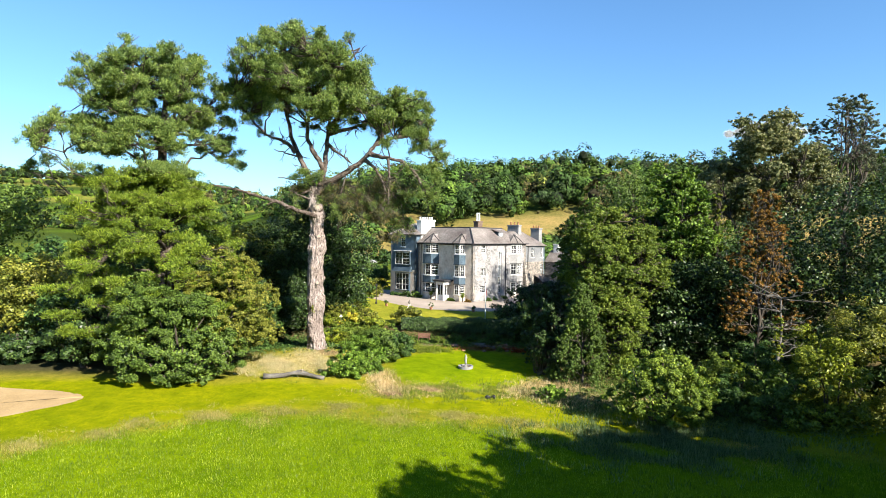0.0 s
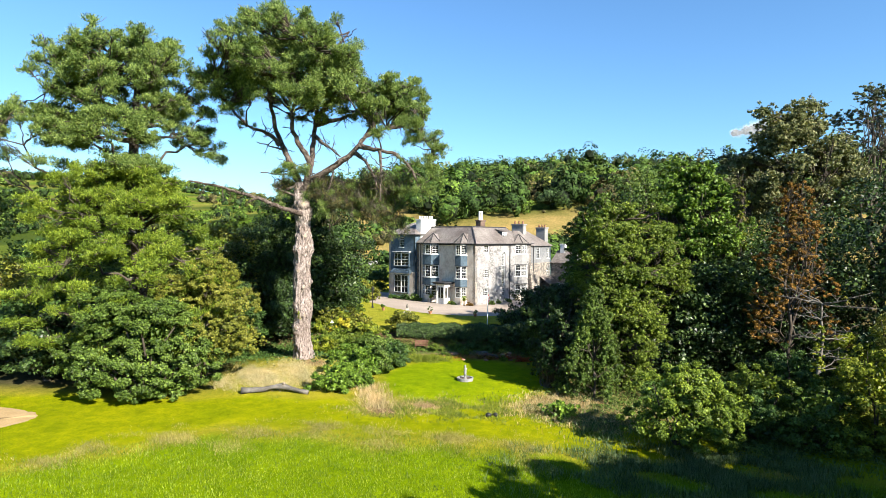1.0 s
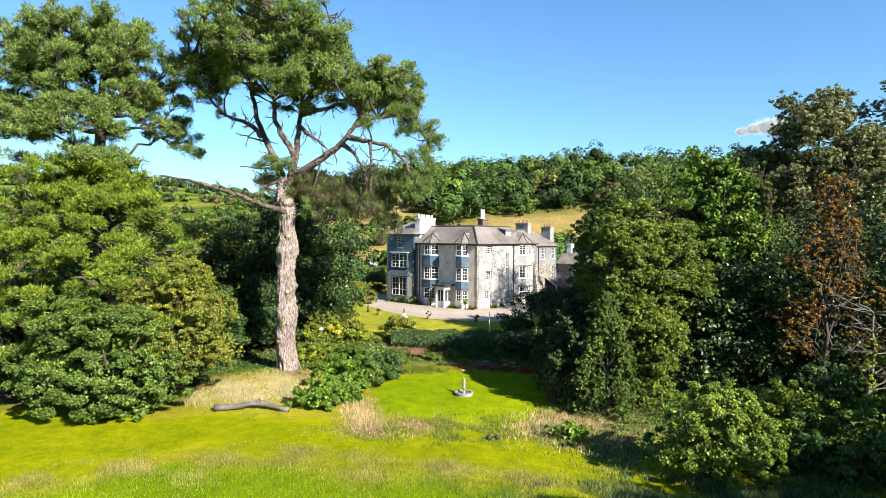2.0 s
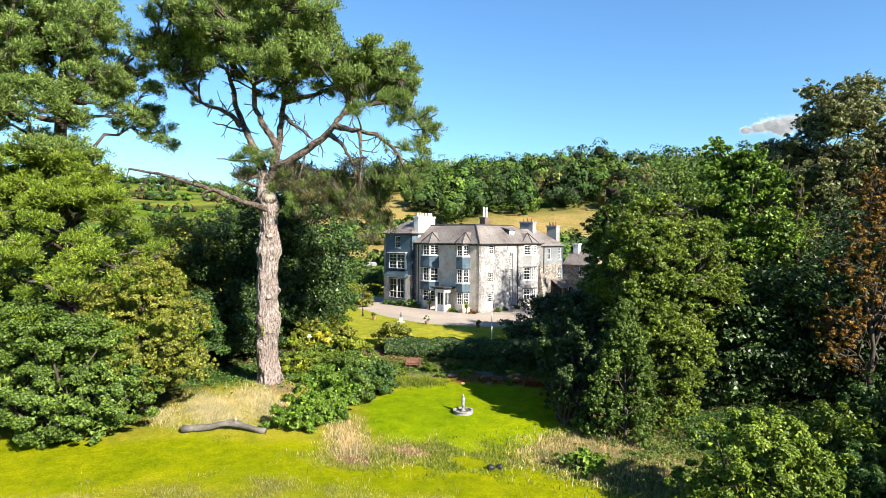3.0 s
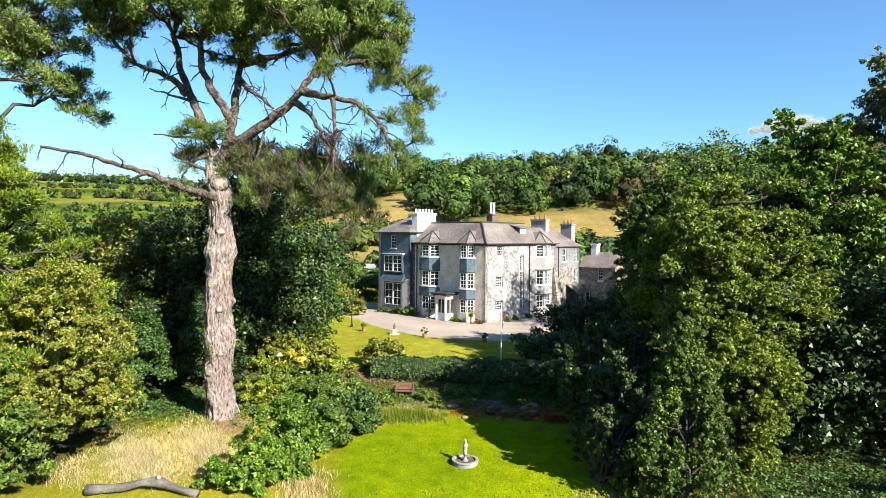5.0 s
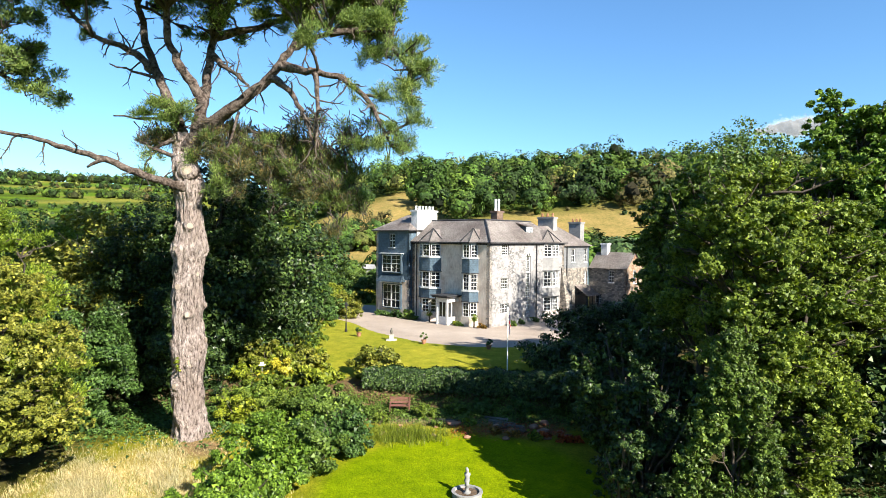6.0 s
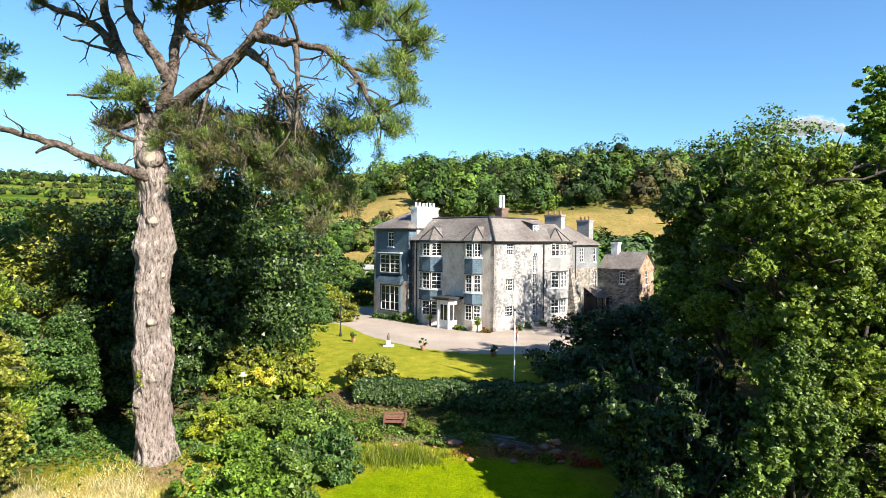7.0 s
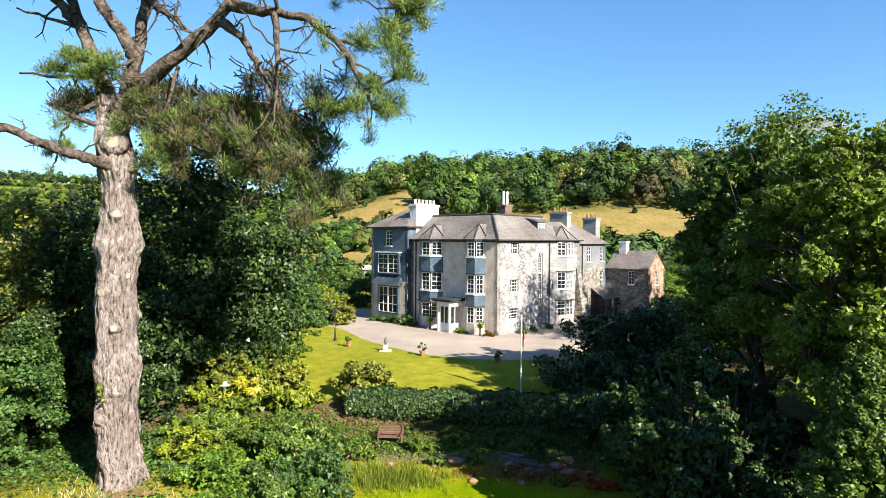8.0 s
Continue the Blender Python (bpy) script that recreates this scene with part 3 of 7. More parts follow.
def wall(name, ox, oy, angle, length, z0, z1, thick, mat, holes=(), label=""):
    """A wall of real thickness with openings (u0, u1, z0, z1) cut through it; v points inwards."""
    m = plane_m(ox, oy, angle)
    us = sorted({0, length, *[h[0] for h in holes], *[h[1] for h in holes]})
    zs = sorted({z0, z1, *[h[2] for h in holes], *[h[3] for h in holes]})
    solid = lambda i, j: 0 <= i < len(us) - 1 and 0 <= j < len(zs) - 1 and not any(h[0] <= (us[i] + us[i + 1]) / 2 <= h[1] and h[2] <= (zs[j] + zs[j + 1]) / 2 <= h[3] for h in holes)
    bm = bmesh.new()
    vert = {}

    def v(i, j, k):
        if (i, j, k) not in vert:
            vert[i, j, k] = bm.verts.new(m @ Vector((us[i], k * thick, zs[j])))
        return vert[i, j, k]
    for i in range(len(us) - 1):
        for j in range(len(zs) - 1):
            if not solid(i, j):
                continue
            bm.faces.new([v(i, j, 0), v(i + 1, j, 0), v(i + 1, j + 1, 0), v(i, j + 1, 0)])
            bm.faces.new([v(i, j, 1), v(i, j + 1, 1), v(i + 1, j + 1, 1), v(i + 1, j, 1)])
            for di, dj, a, b in ((-1, 0, (i, j), (i, j + 1)), (1, 0, (i + 1, j + 1), (i + 1, j)), (0, -1, (i + 1, j), (i, j)), (0, 1, (i, j + 1), (i + 1, j + 1))):
                if not solid(i + di, j + dj):
                    bm.faces.new([v(*a, 0), v(*b, 0), v(*b, 1), v(*a, 1)])
    bmesh.ops.recalc_face_normals(bm, faces=bm.faces)
    uv = bm.loops.layers.uv.new("UVMap")
    inv = m.inverted()
    for f in bm.faces:
        for lp in f.loops:
            q = inv @ lp.vert.co
            lp[uv].uv = (q.x + q.y, q.z)
    return part(name, bm, mat, house, label)


def window(ox, oy, angle, u0, u1, z0, z1, cols=3, rows=4, recess=0.1, sill=True, sash=True, lights=1, mat=None):
    """A sash window set in an opening: frame with glazing bars, glass behind them, a sill."""
    m = plane_m(ox, oy, angle)
    bm = bmesh.new()
    w, fr, r0 = u1 - u0, 0.075, recess
    box(bm, u0, u0 + fr, r0, r0 + 0.1, z0, z1, m), box(bm, u1 - fr, u1, r0, r0 + 0.1, z0, z1, m)
    box(bm, u0 + fr, u1 - fr, r0, r0 + 0.1, z0, z0 + fr, m), box(bm, u0 + fr, u1 - fr, r0, r0 + 0.1, z1 - fr, z1, m)
    for k in range(1, lights):
        c = u0 + w * k / lights
        box(bm, c - 0.07, c + 0.07, r0 - 0.01, r0 + 0.1, z0 + fr, z1 - fr, m)
    n = cols * lights
    for k in range(1, n):
        if k % cols:
            c = u0 + w * k / n
            box(bm, c - 0.017, c + 0.017, r0 + 0.02, r0 + 0.07, z0 + fr, z1 - fr, m)
    for k in range(1, rows):
        c = z0 + (z1 - z0) * k / rows
        h = 0.045 if sash and k == rows // 2 else 0.017
        box(bm, u0 + fr, u1 - fr, r0 + 0.015, r0 + 0.075, c - h, c + h, m)
    win = part("window", bm, mat or WHITE_PAINT, house, "white-painted timber sash window")
    bm = bmesh.new()
    box(bm, u0 + 0.02, u1 - 0.02, r0 + 0.05, r0 + 0.062, z0 + 0.02, z1 - 0.02, m)
    part("pane", bm, GLASS, win)
    if sill:
        bm = bmesh.new()
        box(bm, u0 - 0.08, u1 + 0.08, r0 - 0.2, r0 + 0.02, z0 - 0.09, z0 - 0.005, m)
        part("sill", bm, WHITE_PAINT, win)
    return win


def wall_with(ox, oy, angle, length, z0, z1, thick, mat, wins, label="", name="wall"):
    """A wall and the windows (u0, u1, z0, z1, options) in it."""
    wall(name, ox, oy, angle, length, z0, z1, thick, mat, [w[:4] for w in wins], label)
    for w in wins:
        window(ox, oy, angle, *w[:4], **(w[4] if len(w) > 4 else {}))


def roof_face(bm, uv, pts):
    """One roof plane with the slate courses laid along its eaves (the first two points)."""
    vs = [bm.verts.new(p) for p in pts]
    f = bm.faces.new(vs)
    a, b = Vector(pts[0]), Vector(pts[1])
    e = (b - a).normalized()
    n = f.normal if f.normal.length else (b - a).cross(Vector(pts[2]) - a).normalized()
    n = (b - a).cross(Vector(pts[2]) - a).normalized()
    s = n.cross(e)
    for lp in f.loops:
        d = lp.vert.co - a
        lp[uv].uv = (d.dot(e), d.dot(s))
    return f


def roof(name, planes, label="", parent=None, mat=None):
    bm = bmesh.new()
    uv = bm.loops.layers.uv.new("UVMap")
    for p in planes:
        roof_face(bm, uv, p)
    bmesh.ops.solidify(bm, geom=bm.faces[:], thickness=0.06)
    me = bpy.data.meshes.new(name)
    bm.to_mesh(me)
    bm.free()
    me.materials.append(mat or ROOF_SLATE)
    o = new(name, me)
    o.parent = parent or house
    if label:
        o["label"] = label
    return o


E0, RIDGE, RUN = 10.0, 12.75, 3.3
# Front of the main block, with two canted bays and the porch between them.
wall("wall", -12.9, 0, 0, 12.9, -0.6, 9.95, 0.5, RENDER_WALL, [(1.55, 4.95, 0.6, 9.75), (8.75, 11.1, 0.6, 9.75)], "stained beige rendered front wall")
# The sunlit side, with small-paned windows and the tall arched stair window.
small = dict(cols=3, rows=4, recess=0.16, sill=False)
wall_with(0, 0, 90, 16.35, -0.6, 9.95, 0.5, SIDE_STONE, [
    (2.35, 3.73, 8.45, 9.72, small), (2.22, 3.7, 4.37, 5.72, small), (2.11, 3.76, 1.45, 2.65, small),
    (7.38, 8.36, 6.24, 8.3, dict(cols=3, rows=7, recess=0.16, sill=False, sash=False)), (7.4, 8.4, 2.54, 6.15, dict(cols=3, rows=12, recess=0.16, sill=False, sash=False)),
    (7.45, 8.4, 1.15, 2.46, small), (10.05, 10.5, 4.5, 5.3, dict(cols=1, rows=1, recess=0.2, sill=False))], "limewashed rubble side wall in full sun")
wall("wall", 0.0, 16.35, 180, 12.9, -0.6, 9.95, 0.5, RUBBLE, [], "bare rubble rear wall")
wall("wall", -12.9, 16.35, -90, 16.35, -0.6, 9.95, 0.5, RUBBLE, [], "plain rear flank wall")


def bay(ox, oy, angle, half_wall, half_front, proj, storeys, panel_mat, name="bay"):
    """A canted bay: three faces with tall sash windows, slate-hung panels between storeys, and a small hipped roof."""
    m = plane_m(ox, oy, angle)
    ring = [(-half_wall, 0.0), (-half_front, -proj), (half_front, -proj), (half_wall, 0.0)]
    # panels between and below the windows
    lo = -0.4
    spans = []
    for z0, z1 in storeys:
        spans.append((lo, z0))
        lo = z1
    spans.append((lo, 9.95))
    for k, (a, b) in enumerate(spans):
        bm = bmesh.new()
        uv = bm.loops.layers.uv.new("UVMap")
        pts = [m @ Vector((x, y, 0)) for x, y in ring + [(half_wall, 0.35), (-half_wall, 0.35)]]
        prism(bm, [(p.x, p.y) for p in pts], a, b)
        for f in bm.faces:
            e = Vector((-f.normal.y, f.normal.x, 0))
            for lp in f.loops:
                lp[uv].uv = (lp.vert.co.dot(e) if e.length > 0.5 else lp.vert.co.x, lp.vert.co.z)
        part("bay_panel", bm, panel_mat if 0 < k < len(spans) - 1 else RENDER_WALL if k == 0 else panel_mat, house, "blue-grey slate-hung bay panel" if k else "rendered bay base")
        if 0 < k < len(spans) - 1:
            bm = bmesh.new()
            big = [(x * 1.05, y * 1.13 - 0.02) for x, y in ring] + [(half_wall, 0.2), (-half_wall, 0.2)]
            pts = [m @ Vector((x, y, 0)) for x, y in big]
            prism(bm, [(p.x, p.y) for p in pts], b - 0.14, b - 0.004)
            part("sill", bm, WHITE_PAINT, house)
            bm = bmesh.new()
            prism(bm, [(p.x, p.y) for p in pts], a + 0.004, a + 0.1)
            part("cornice", bm, LEAD, house)
    for i in range(3):
        (x0, y0), (x1, y1) = ring[i], ring[i + 1]
        p = m @ Vector((x0, y0, 0))
        ln, an = math.hypot(x1 - x0, y1 - y0), math.degrees(math.atan2(y1 - y0, x1 - x0)) + angle
        for z0, z1 in storeys:
            g = 0.1 if i == 1 else 0.14
            window(p.x, p.y, an, g, ln - g, z0 + 0.02, z1 - 0.02, cols=2, rows=4, recess=0.03, sill=False, lights=2 if i == 1 and ln > 1.5 else 1)
    q = [m @ Vector((x, y, 0)) for x, y in [(-half_wall - 0.25, 0.1), (-half_front - 0.15, -proj - 0.28), (half_front + 0.15, -proj - 0.28), (half_wall + 0.25, 0.1)]]
    ap, bk = m @ Vector((0, 0.55, 0)), m @ Vector((0, 2.3, 0))
    apex, back = (ap.x, ap.y, 11.62), (bk.x, bk.y, 11.62)
    rl, rr = m @ Vector((-half_wall - 0.25, 0.9, 0)), m @ Vector((half_wall + 0.25, 0.9, 0))
    roof("bay_roof", [[(a.x, a.y, 10.02), (b.x, b.y, 10.02), apex] for a, b in zip(q, q[1:])] + [[(rl.x, rl.y, 10.02), (q[0].x, q[0].y, 10.02), apex, back], [(q[3].x, q[3].y, 10.02), (rr.x, rr.y, 10.02), back, apex]], "small hipped slate roof over the bay")
    for w in q:
        V, F = tube_data([(w.x, w.y, 10.06), (apex[0], apex[1], 11.68)], [0.07, 0.07], 5)
        obj("ridge_tiles", V, F, LEAD, house)
    bm = bmesh.new()
    pts = [(v.x, v.y) for v in q]
    prism(bm, pts, 9.86, 10.0)
    part("gutter", bm, LEAD, house, "dark eaves gutter with dentils")


STOREYS = [(1.1, 2.85), (4.25, 6.25), (8.15, 9.72)]
bay(-9.62, 0, 0, 1.95, 0.7, 0.8, STOREYS, SLATE_HUNG)
bay(-2.95, 0, 0, 1.3, 0.57, 0.8, STOREYS, SLATE_HUNG)
bay(0, 13.05, 90, 1.9, 0.76, 0.75, STOREYS, STONE_GREY)

# Main roof: slopes on all sides up to a flat top behind the ridge.
x0, x1, y0, y1, ov = -12.9, 0.0, 0.0, 16.35, 0.35
e = E0 - 0.02
roof("roof", [
    [(x0, y0 - ov, e), (x1 + ov, y0 - ov, e), (x1 - RUN, y0 + RUN, RIDGE), (x0 + 0.4, y0 + RUN, RIDGE)],
    [(x1 + ov, y0 - ov, e), (x1 + ov, y1 + ov, e), (x1 - RUN, y1 - RUN, RIDGE), (x1 - RUN, y0 + RUN, RIDGE)],
    [(x1 + ov, y1 + ov, e), (x0, y1 + ov, e), (x0 + 0.4, y1 - RUN, RIDGE), (x1 - RUN, y1 - RUN, RIDGE)],
    [(x0, y1 + ov, e), (x0, y0 - ov, e), (x0 + 0.4, y0 + RUN, RIDGE), (x0 + 0.4, y1 - RUN, RIDGE)],
    [(x0 + 0.4, y0 + RUN, RIDGE), (x1 - RUN, y0 + RUN, RIDGE), (x1 - RUN, y1 - RUN, RIDGE), (x0 + 0.4, y1 - RUN, RIDGE)]], "weathered grey slate hipped roof")
for a, b in (((x0, y0 - ov), (x1 + ov, y0 - ov)), ((x1 + ov, y0 - ov), (x1 + ov, y1 + ov))):
    bm = bmesh.new()
    horiz = abs(a[1] - b[1]) < 0.01
    box(bm, min(a[0], b[0]) - (0 if horiz else 0.06), max(a[0], b[0]) + 0.06, min(a[1], b[1]) - 0.06, max(a[1], b[1]) + (0.06 if horiz else 0), 9.87, 10.0)
    part("gutter", bm, LEAD, house, "dark eaves gutter")
    bm = bmesh.new()
    n = int((12.8 if horiz else 16.3) / 0.3)
    for k in range(n):
        if horiz:
            box(bm, x0 + 0.1 + k * 0.3, x0 + 0.24 + k * 0.3, -0.2, 0.02, 9.7, 9.86)
        else:
            box(bm, -0.02, 0.2, 0.1 + k * 0.3, 0.24 + k * 0.3, 9.7, 9.86)
    part("dentil_course", bm, LEAD, house)
for pts in ([(x1 + ov, y0 - ov, e), (x1 - RUN, y0 + RUN, RIDGE)], [(x0 + 0.4, y0 + RUN, RIDGE), (x1 - RUN, y0 + RUN, RIDGE)], [(x1 - RUN, y0 + RUN, RIDGE), (x1 - RUN, y1 - RUN, RIDGE)]):
    V, F = tube_data([Vector(p) + Vector((0, 0, 0.03)) for p in pts], [0.12, 0.12], 6)
    obj("ridge_tiles", V, F, LEAD, house)

# The slate-hung wing with its own higher eaves.
WX0, WX1, WY = -19.3, -12.85, -0.6
wall_with(WX0, WY, 0, WX1 - WX0, 8.25, 11.4, 0.4, SLATE_HUNG, [(2.64, 3.75, 9.14, 10.97, dict(cols=2, rows=4, recess=0.05))], "blue slate-hung upper wall of the wing")
wall("wall", WX0, WY, 0, WX1 - WX0, 4.9, 8.25, 0.4, SLATE_HUNG, [(1.5, 5.2, 5.72, 8.2)], "blue slate-hung middle wall of the wing")
wall("wall", WX0, WY, 0, WX1 - WX0, -0.6, 4.9, 0.4, RENDER_WALL, [(1.7, 5.1, 1.04, 4.42)], "rendered lower wall of the wing")
wall("wall", WX1, WY, 90, 8, -0.6, 11.4, 0.4, SLATE_HUNG, [], "slate-hung return wall of the wing")
wall("wall", WX1, 7.4, 180, WX1 - WX0, -0.6, 11.4, 0.4, RUBBLE, [], "rear wall of the wing")
wall("wall", WX0, 7.4, -90, 8, -0.6, 11.4, 0.4, RENDER_WALL, [], "outer flank of the wing")


def wing_bay(u0, u1, z0, z1, rows):
    """A shallow box bay with two tall sashes."""
    bm = bmesh.new()
    a, b = WX0 + u0, WX0 + u1
    for p in ((a, a + 0.12), (b - 0.12, b)):
        box(bm, p[0], p[1], WY - 0.32, WY + 0.3, z0, z1)
    box(bm, a + 0.12, b - 0.12, WY - 0.32, WY + 0.3, z1 - 0.16, z1)
    box(bm, a + 0.12, b - 0.12, WY - 0.32, WY + 0.3, z0, z0 + 0.12)
    part("bay_frame", bm, SLATE_HUNG, house)
    w = (u1 - u0 - 0.24)
    for k in range(2):
        window(a + 0.12 + k * w / 2, WY - 0.34, 0, 0.03, w / 2 - 0.03, z0 + 0.12, z1 - 0.16, cols=2, rows=rows, recess=0.06, sill=False)
    bm = bmesh.new()
    box(bm, a - 0.15, b + 0.15, WY - 0.5, WY + 0.2, z1 + 0.004, z1 + 0.12)
    part("cornice", bm, WHITE_PAINT, house)


wing_bay(1.55, 5.2, 1.04, 4.42, 3)
wing_bay(1.4, 5.3, 5.75, 8.3, 4)
roof("bay_roof", [[(WX0 + 1.0, WY - 0.95, 4.62), (WX0 + 5.8, WY - 0.95, 4.62), (WX0 + 5.4, WY - 0.02, 5.6), (WX0 + 1.4, WY - 0.02, 5.6)],
                  [(WX0 + 5.8, WY - 0.95, 4.62), (WX0 + 5.8, WY - 0.02, 4.62), (WX0 + 5.4, WY - 0.02, 5.6)], [(WX0 + 1.0, WY - 0.02, 4.62), (WX0 + 1.0, WY - 0.95, 4.62), (WX0 + 1.4, WY - 0.02, 5.6)]], "flared slate skirt between the windows", mat=SLATE_HUNG)
wx0, wx1, wy0, wy1, we = WX0 - 0.5, WX1 + 0.45, WY - 0.5, 7.9, 11.45
roof("roof", [
    [(wx0, wy0, we), (wx1, wy0, we), (wx1 - 3.4, wy0 + 3.7, 13.6), (wx0 + 3.4, wy0 + 3.7, 13.6)],
    [(wx1, wy0, we), (wx1, wy1, we), (wx1 - 3.4, wy1 - 3.7, 13.6), (wx1 - 3.4, wy0 + 3.7, 13.6)],
    [(wx1, wy1, we), (wx0, wy1, we), (wx0 + 3.4, wy1 - 3.7, 13.6), (wx1 - 3.4, wy1 - 3.7, 13.6)],
    [(wx0, wy1, we), (wx0, wy0, we), (wx0 + 3.4, wy0 + 3.7, 13.6), (wx0 + 3.4, wy1 - 3.7, 13.6)]], "grey slate hipped roof of the wing")
bm = bmesh.new()
prism(bm, [(wx0, wy0), (wx1, wy0), (wx1, wy1), (wx0, wy1)], 11.32, 11.43)
part("gutter", bm, LEAD, house, "broad dark eaves board")


def chimney(x0, x1, y0, y1, z0, z1, mat, pots, along="y", pot_mat=None, pot_h=0.55, label=""):
    bm = bmesh.new()
    box(bm, x0, x1, y0, y1, z0, z1 - 0.25)
    box(bm, x0 - 0.1, x1 + 0.1, y0 - 0.1, y1 + 0.1, z1 - 0.246, z1)
    c = part("chimney", bm, mat, house, label)
    for k in range(pots):
        bm = bmesh.new()
        t = (k + 0.5) / pots
        px, py = ((x0 + x1) / 2, y0 + (y1 - y0) * t) if along == "y" else (x0 + (x1 - x0) * t, (y0 + y1) / 2)
        lathe(bm, [(0.17, z1 - 0.02), (0.14, z1 + pot_h * 0.85), (0.17, z1 + pot_h * 0.87), (0.17, z1 + pot_h)], 10, Matrix.Translation((px, py, 0)))
        part("chimney_pot", bm, pot_mat or mat, c)


chimney(-13.7, -12.6, 0.6, 4.4, 9, 14.15, CHIMNEY_WHITE, 6, label="broad white rendered chimney stack")
chimney(-4.3, -3.3, 5.6, 6.9, 11, 14.0, BRICK_BROWN, 2, pot_mat=CHIMNEY_WHITE, pot_h=1.5, label="brown stone chimney stack")
chimney(-5.6, -3.0, 18.3, 19.3, 8, 13.6, STONE_GREY, 3, along="x", pot_mat=CLAY, label="pale grey chimney stack with clay pots")
chimney(-5.5, -3.5, 26.7, 27.9, 7, 13.1, STONE_GREY, 3, along="x", pot_mat=CLAY, label="pale grey chimney stack with clay pots")

bm = bmesh.new()
ac, ar, az0 = 7.87, 0.49, 8.3
for k in range(12):
    a0, a1 = math.pi * k / 12, math.pi * (k + 1) / 12
    vs = [bm.verts.new((x, ac + r * math.cos(a), az0 + r * math.sin(a))) for x in (0.004, 0.05) for r, a in ((ar, a0), (ar, a1), (ar - 0.08, a1), (ar - 0.08, a0))]
    for f in ((0, 1, 2, 3), (4, 7, 6, 5), (0, 4, 5, 1), (2, 6, 7, 3)):
        bm.faces.new([vs[i] for i in f])
for a in (60, 90, 120):
    c, n = math.cos(radians(a)), math.sin(radians(a))
    box(bm, 0.006, 0.04, ac + c * 0.2 - 0.017, ac + c * 0.2 + 0.017, az0, az0 + n * (ar - 0.06))
arch = part("window", bm, WHITE_PAINT, house, "white arched head of the stair window")
bm = bmesh.new()
ring = [bm.verts.new((0.015, ac + ar * math.cos(math.pi * k / 16), az0 + ar * math.sin(math.pi * k / 16))) for k in range(17)]
bm.faces.new(ring)
part("pane", bm, GLASS, arch)

# Dormer on the sunlit roof slope.
bm = bmesh.new()
box(bm, -3.0, -1.35, 9.2, 10.7, 10.6, 12.05)
dormer = part("dormer", bm, SLATE_HUNG, house, "small slate-cheeked roof dormer")
window(-1.33, 9.2, 90, 0.1, 1.4, 11.1, 11.95, cols=3, rows=2, recess=-0.02, sill=False, lights=2)
roof("dormer_roof", [[(-1.15, 9.05, 12.07), (-1.15, 10.85, 12.07), (-3.6, 10.85, 12.75), (-3.6, 9.05, 12.75)]])

# Rear range and the lower stone outbuilding.
wall_with(-0.6, 16.36, 90, 7.9, 6.4, 9.5, 0.4, GREY_HUNG, [(3.0, 4.0, 7.2, 9.15, dict(cols=2, rows=4)), (6.4, 7.3, 7.2, 9.15, dict(cols=2, rows=4))], "grey slate-hung upper wall of the rear range")
wall_with(-0.6, 16.36, 90, 7.9, -0.6, 6.4, 0.4, RUBBLE, [(2.4, 3.2, 1.2, 2.6, small), (6.4, 7.3, 3.6, 5.9, small)], "bare rubble lower wall of the rear range")
wall("wall", -0.6, 24.26, 180, 7.5, -0.6, 9.5, 0.4, SLATE_HUNG, [], "slate-hung end wall of the rear range")
wall("wall", -8.1, 24.26, -90, 7.9, -0.6, 9.5, 0.4, RUBBLE, [])
roof("roof", [
    [(-0.2, 15.9, 9.5), (-0.2, 24.6, 9.5), (-3.9, 20.8, 12.3), (-3.9, 15.9, 12.3)],
    [(-0.2, 24.6, 9.5), (-8.5, 24.6, 9.5), (-4.4, 20.8, 12.3), (-3.9, 20.8, 12.3)],
    [(-8.5, 24.6, 9.5), (-8.5, 15.9, 9.5), (-4.4, 15.9, 12.3), (-4.4, 20.8, 12.3)]], "slate roof of the rear range")
bm = bmesh.new()
prism(bm, [(0.02, 15.2), (1.5, 15.2), (1.5, 16.8), (0.02, 16.8)], -0.6, 6.6, [(0.02, 15.6), (0.12, 15.6), (0.12, 16.4), (0.02, 16.4)])
part("buttress", bm, RUBBLE, house, "battered rubble corner buttress")
OX0, OX1, OY0, OY1 = -0.58, 5.3, 24.3, 29.2
wall_with(OX0, OY0, 0, OX1 - OX0, -0.8, 6.4, 0.4, RUBBLE, [(3.1, 3.95, 4.3, 6.0, dict(cols=2, rows=4)), (1.0, 2.0, 1.2, 2.6, small)], "shaded rubble wall of the outbuilding")
wall_with(OX1, OY0, 90, OY1 - OY0, -0.8, 6.4, 0.4, BRICKY, [(2.0, 2.9, 4.2, 6.1, dict(cols=2, rows=4)), (0.8, 1.7, 0.6, 2.6, small)], "sunlit orange rubble gable")
wall("wall", OX1, OY1, 180, OX1 - OX0, -0.8, 6.4, 0.4, RUBBLE, [])
ym = (OY0 + OY1) / 2
obj("gable", [(OX1, OY0, 6.4), (OX1, OY1, 6.4), (OX1, ym, 8.4), (OX1 - 0.4, OY0, 6.4), (OX1 - 0.4, OY1, 6.4), (OX1 - 0.4, ym, 8.4)], [(0, 1, 2), (5, 4, 3), (0, 2, 5, 3), (1, 4, 5, 2), (0, 3, 4, 1)], BRICKY, house)
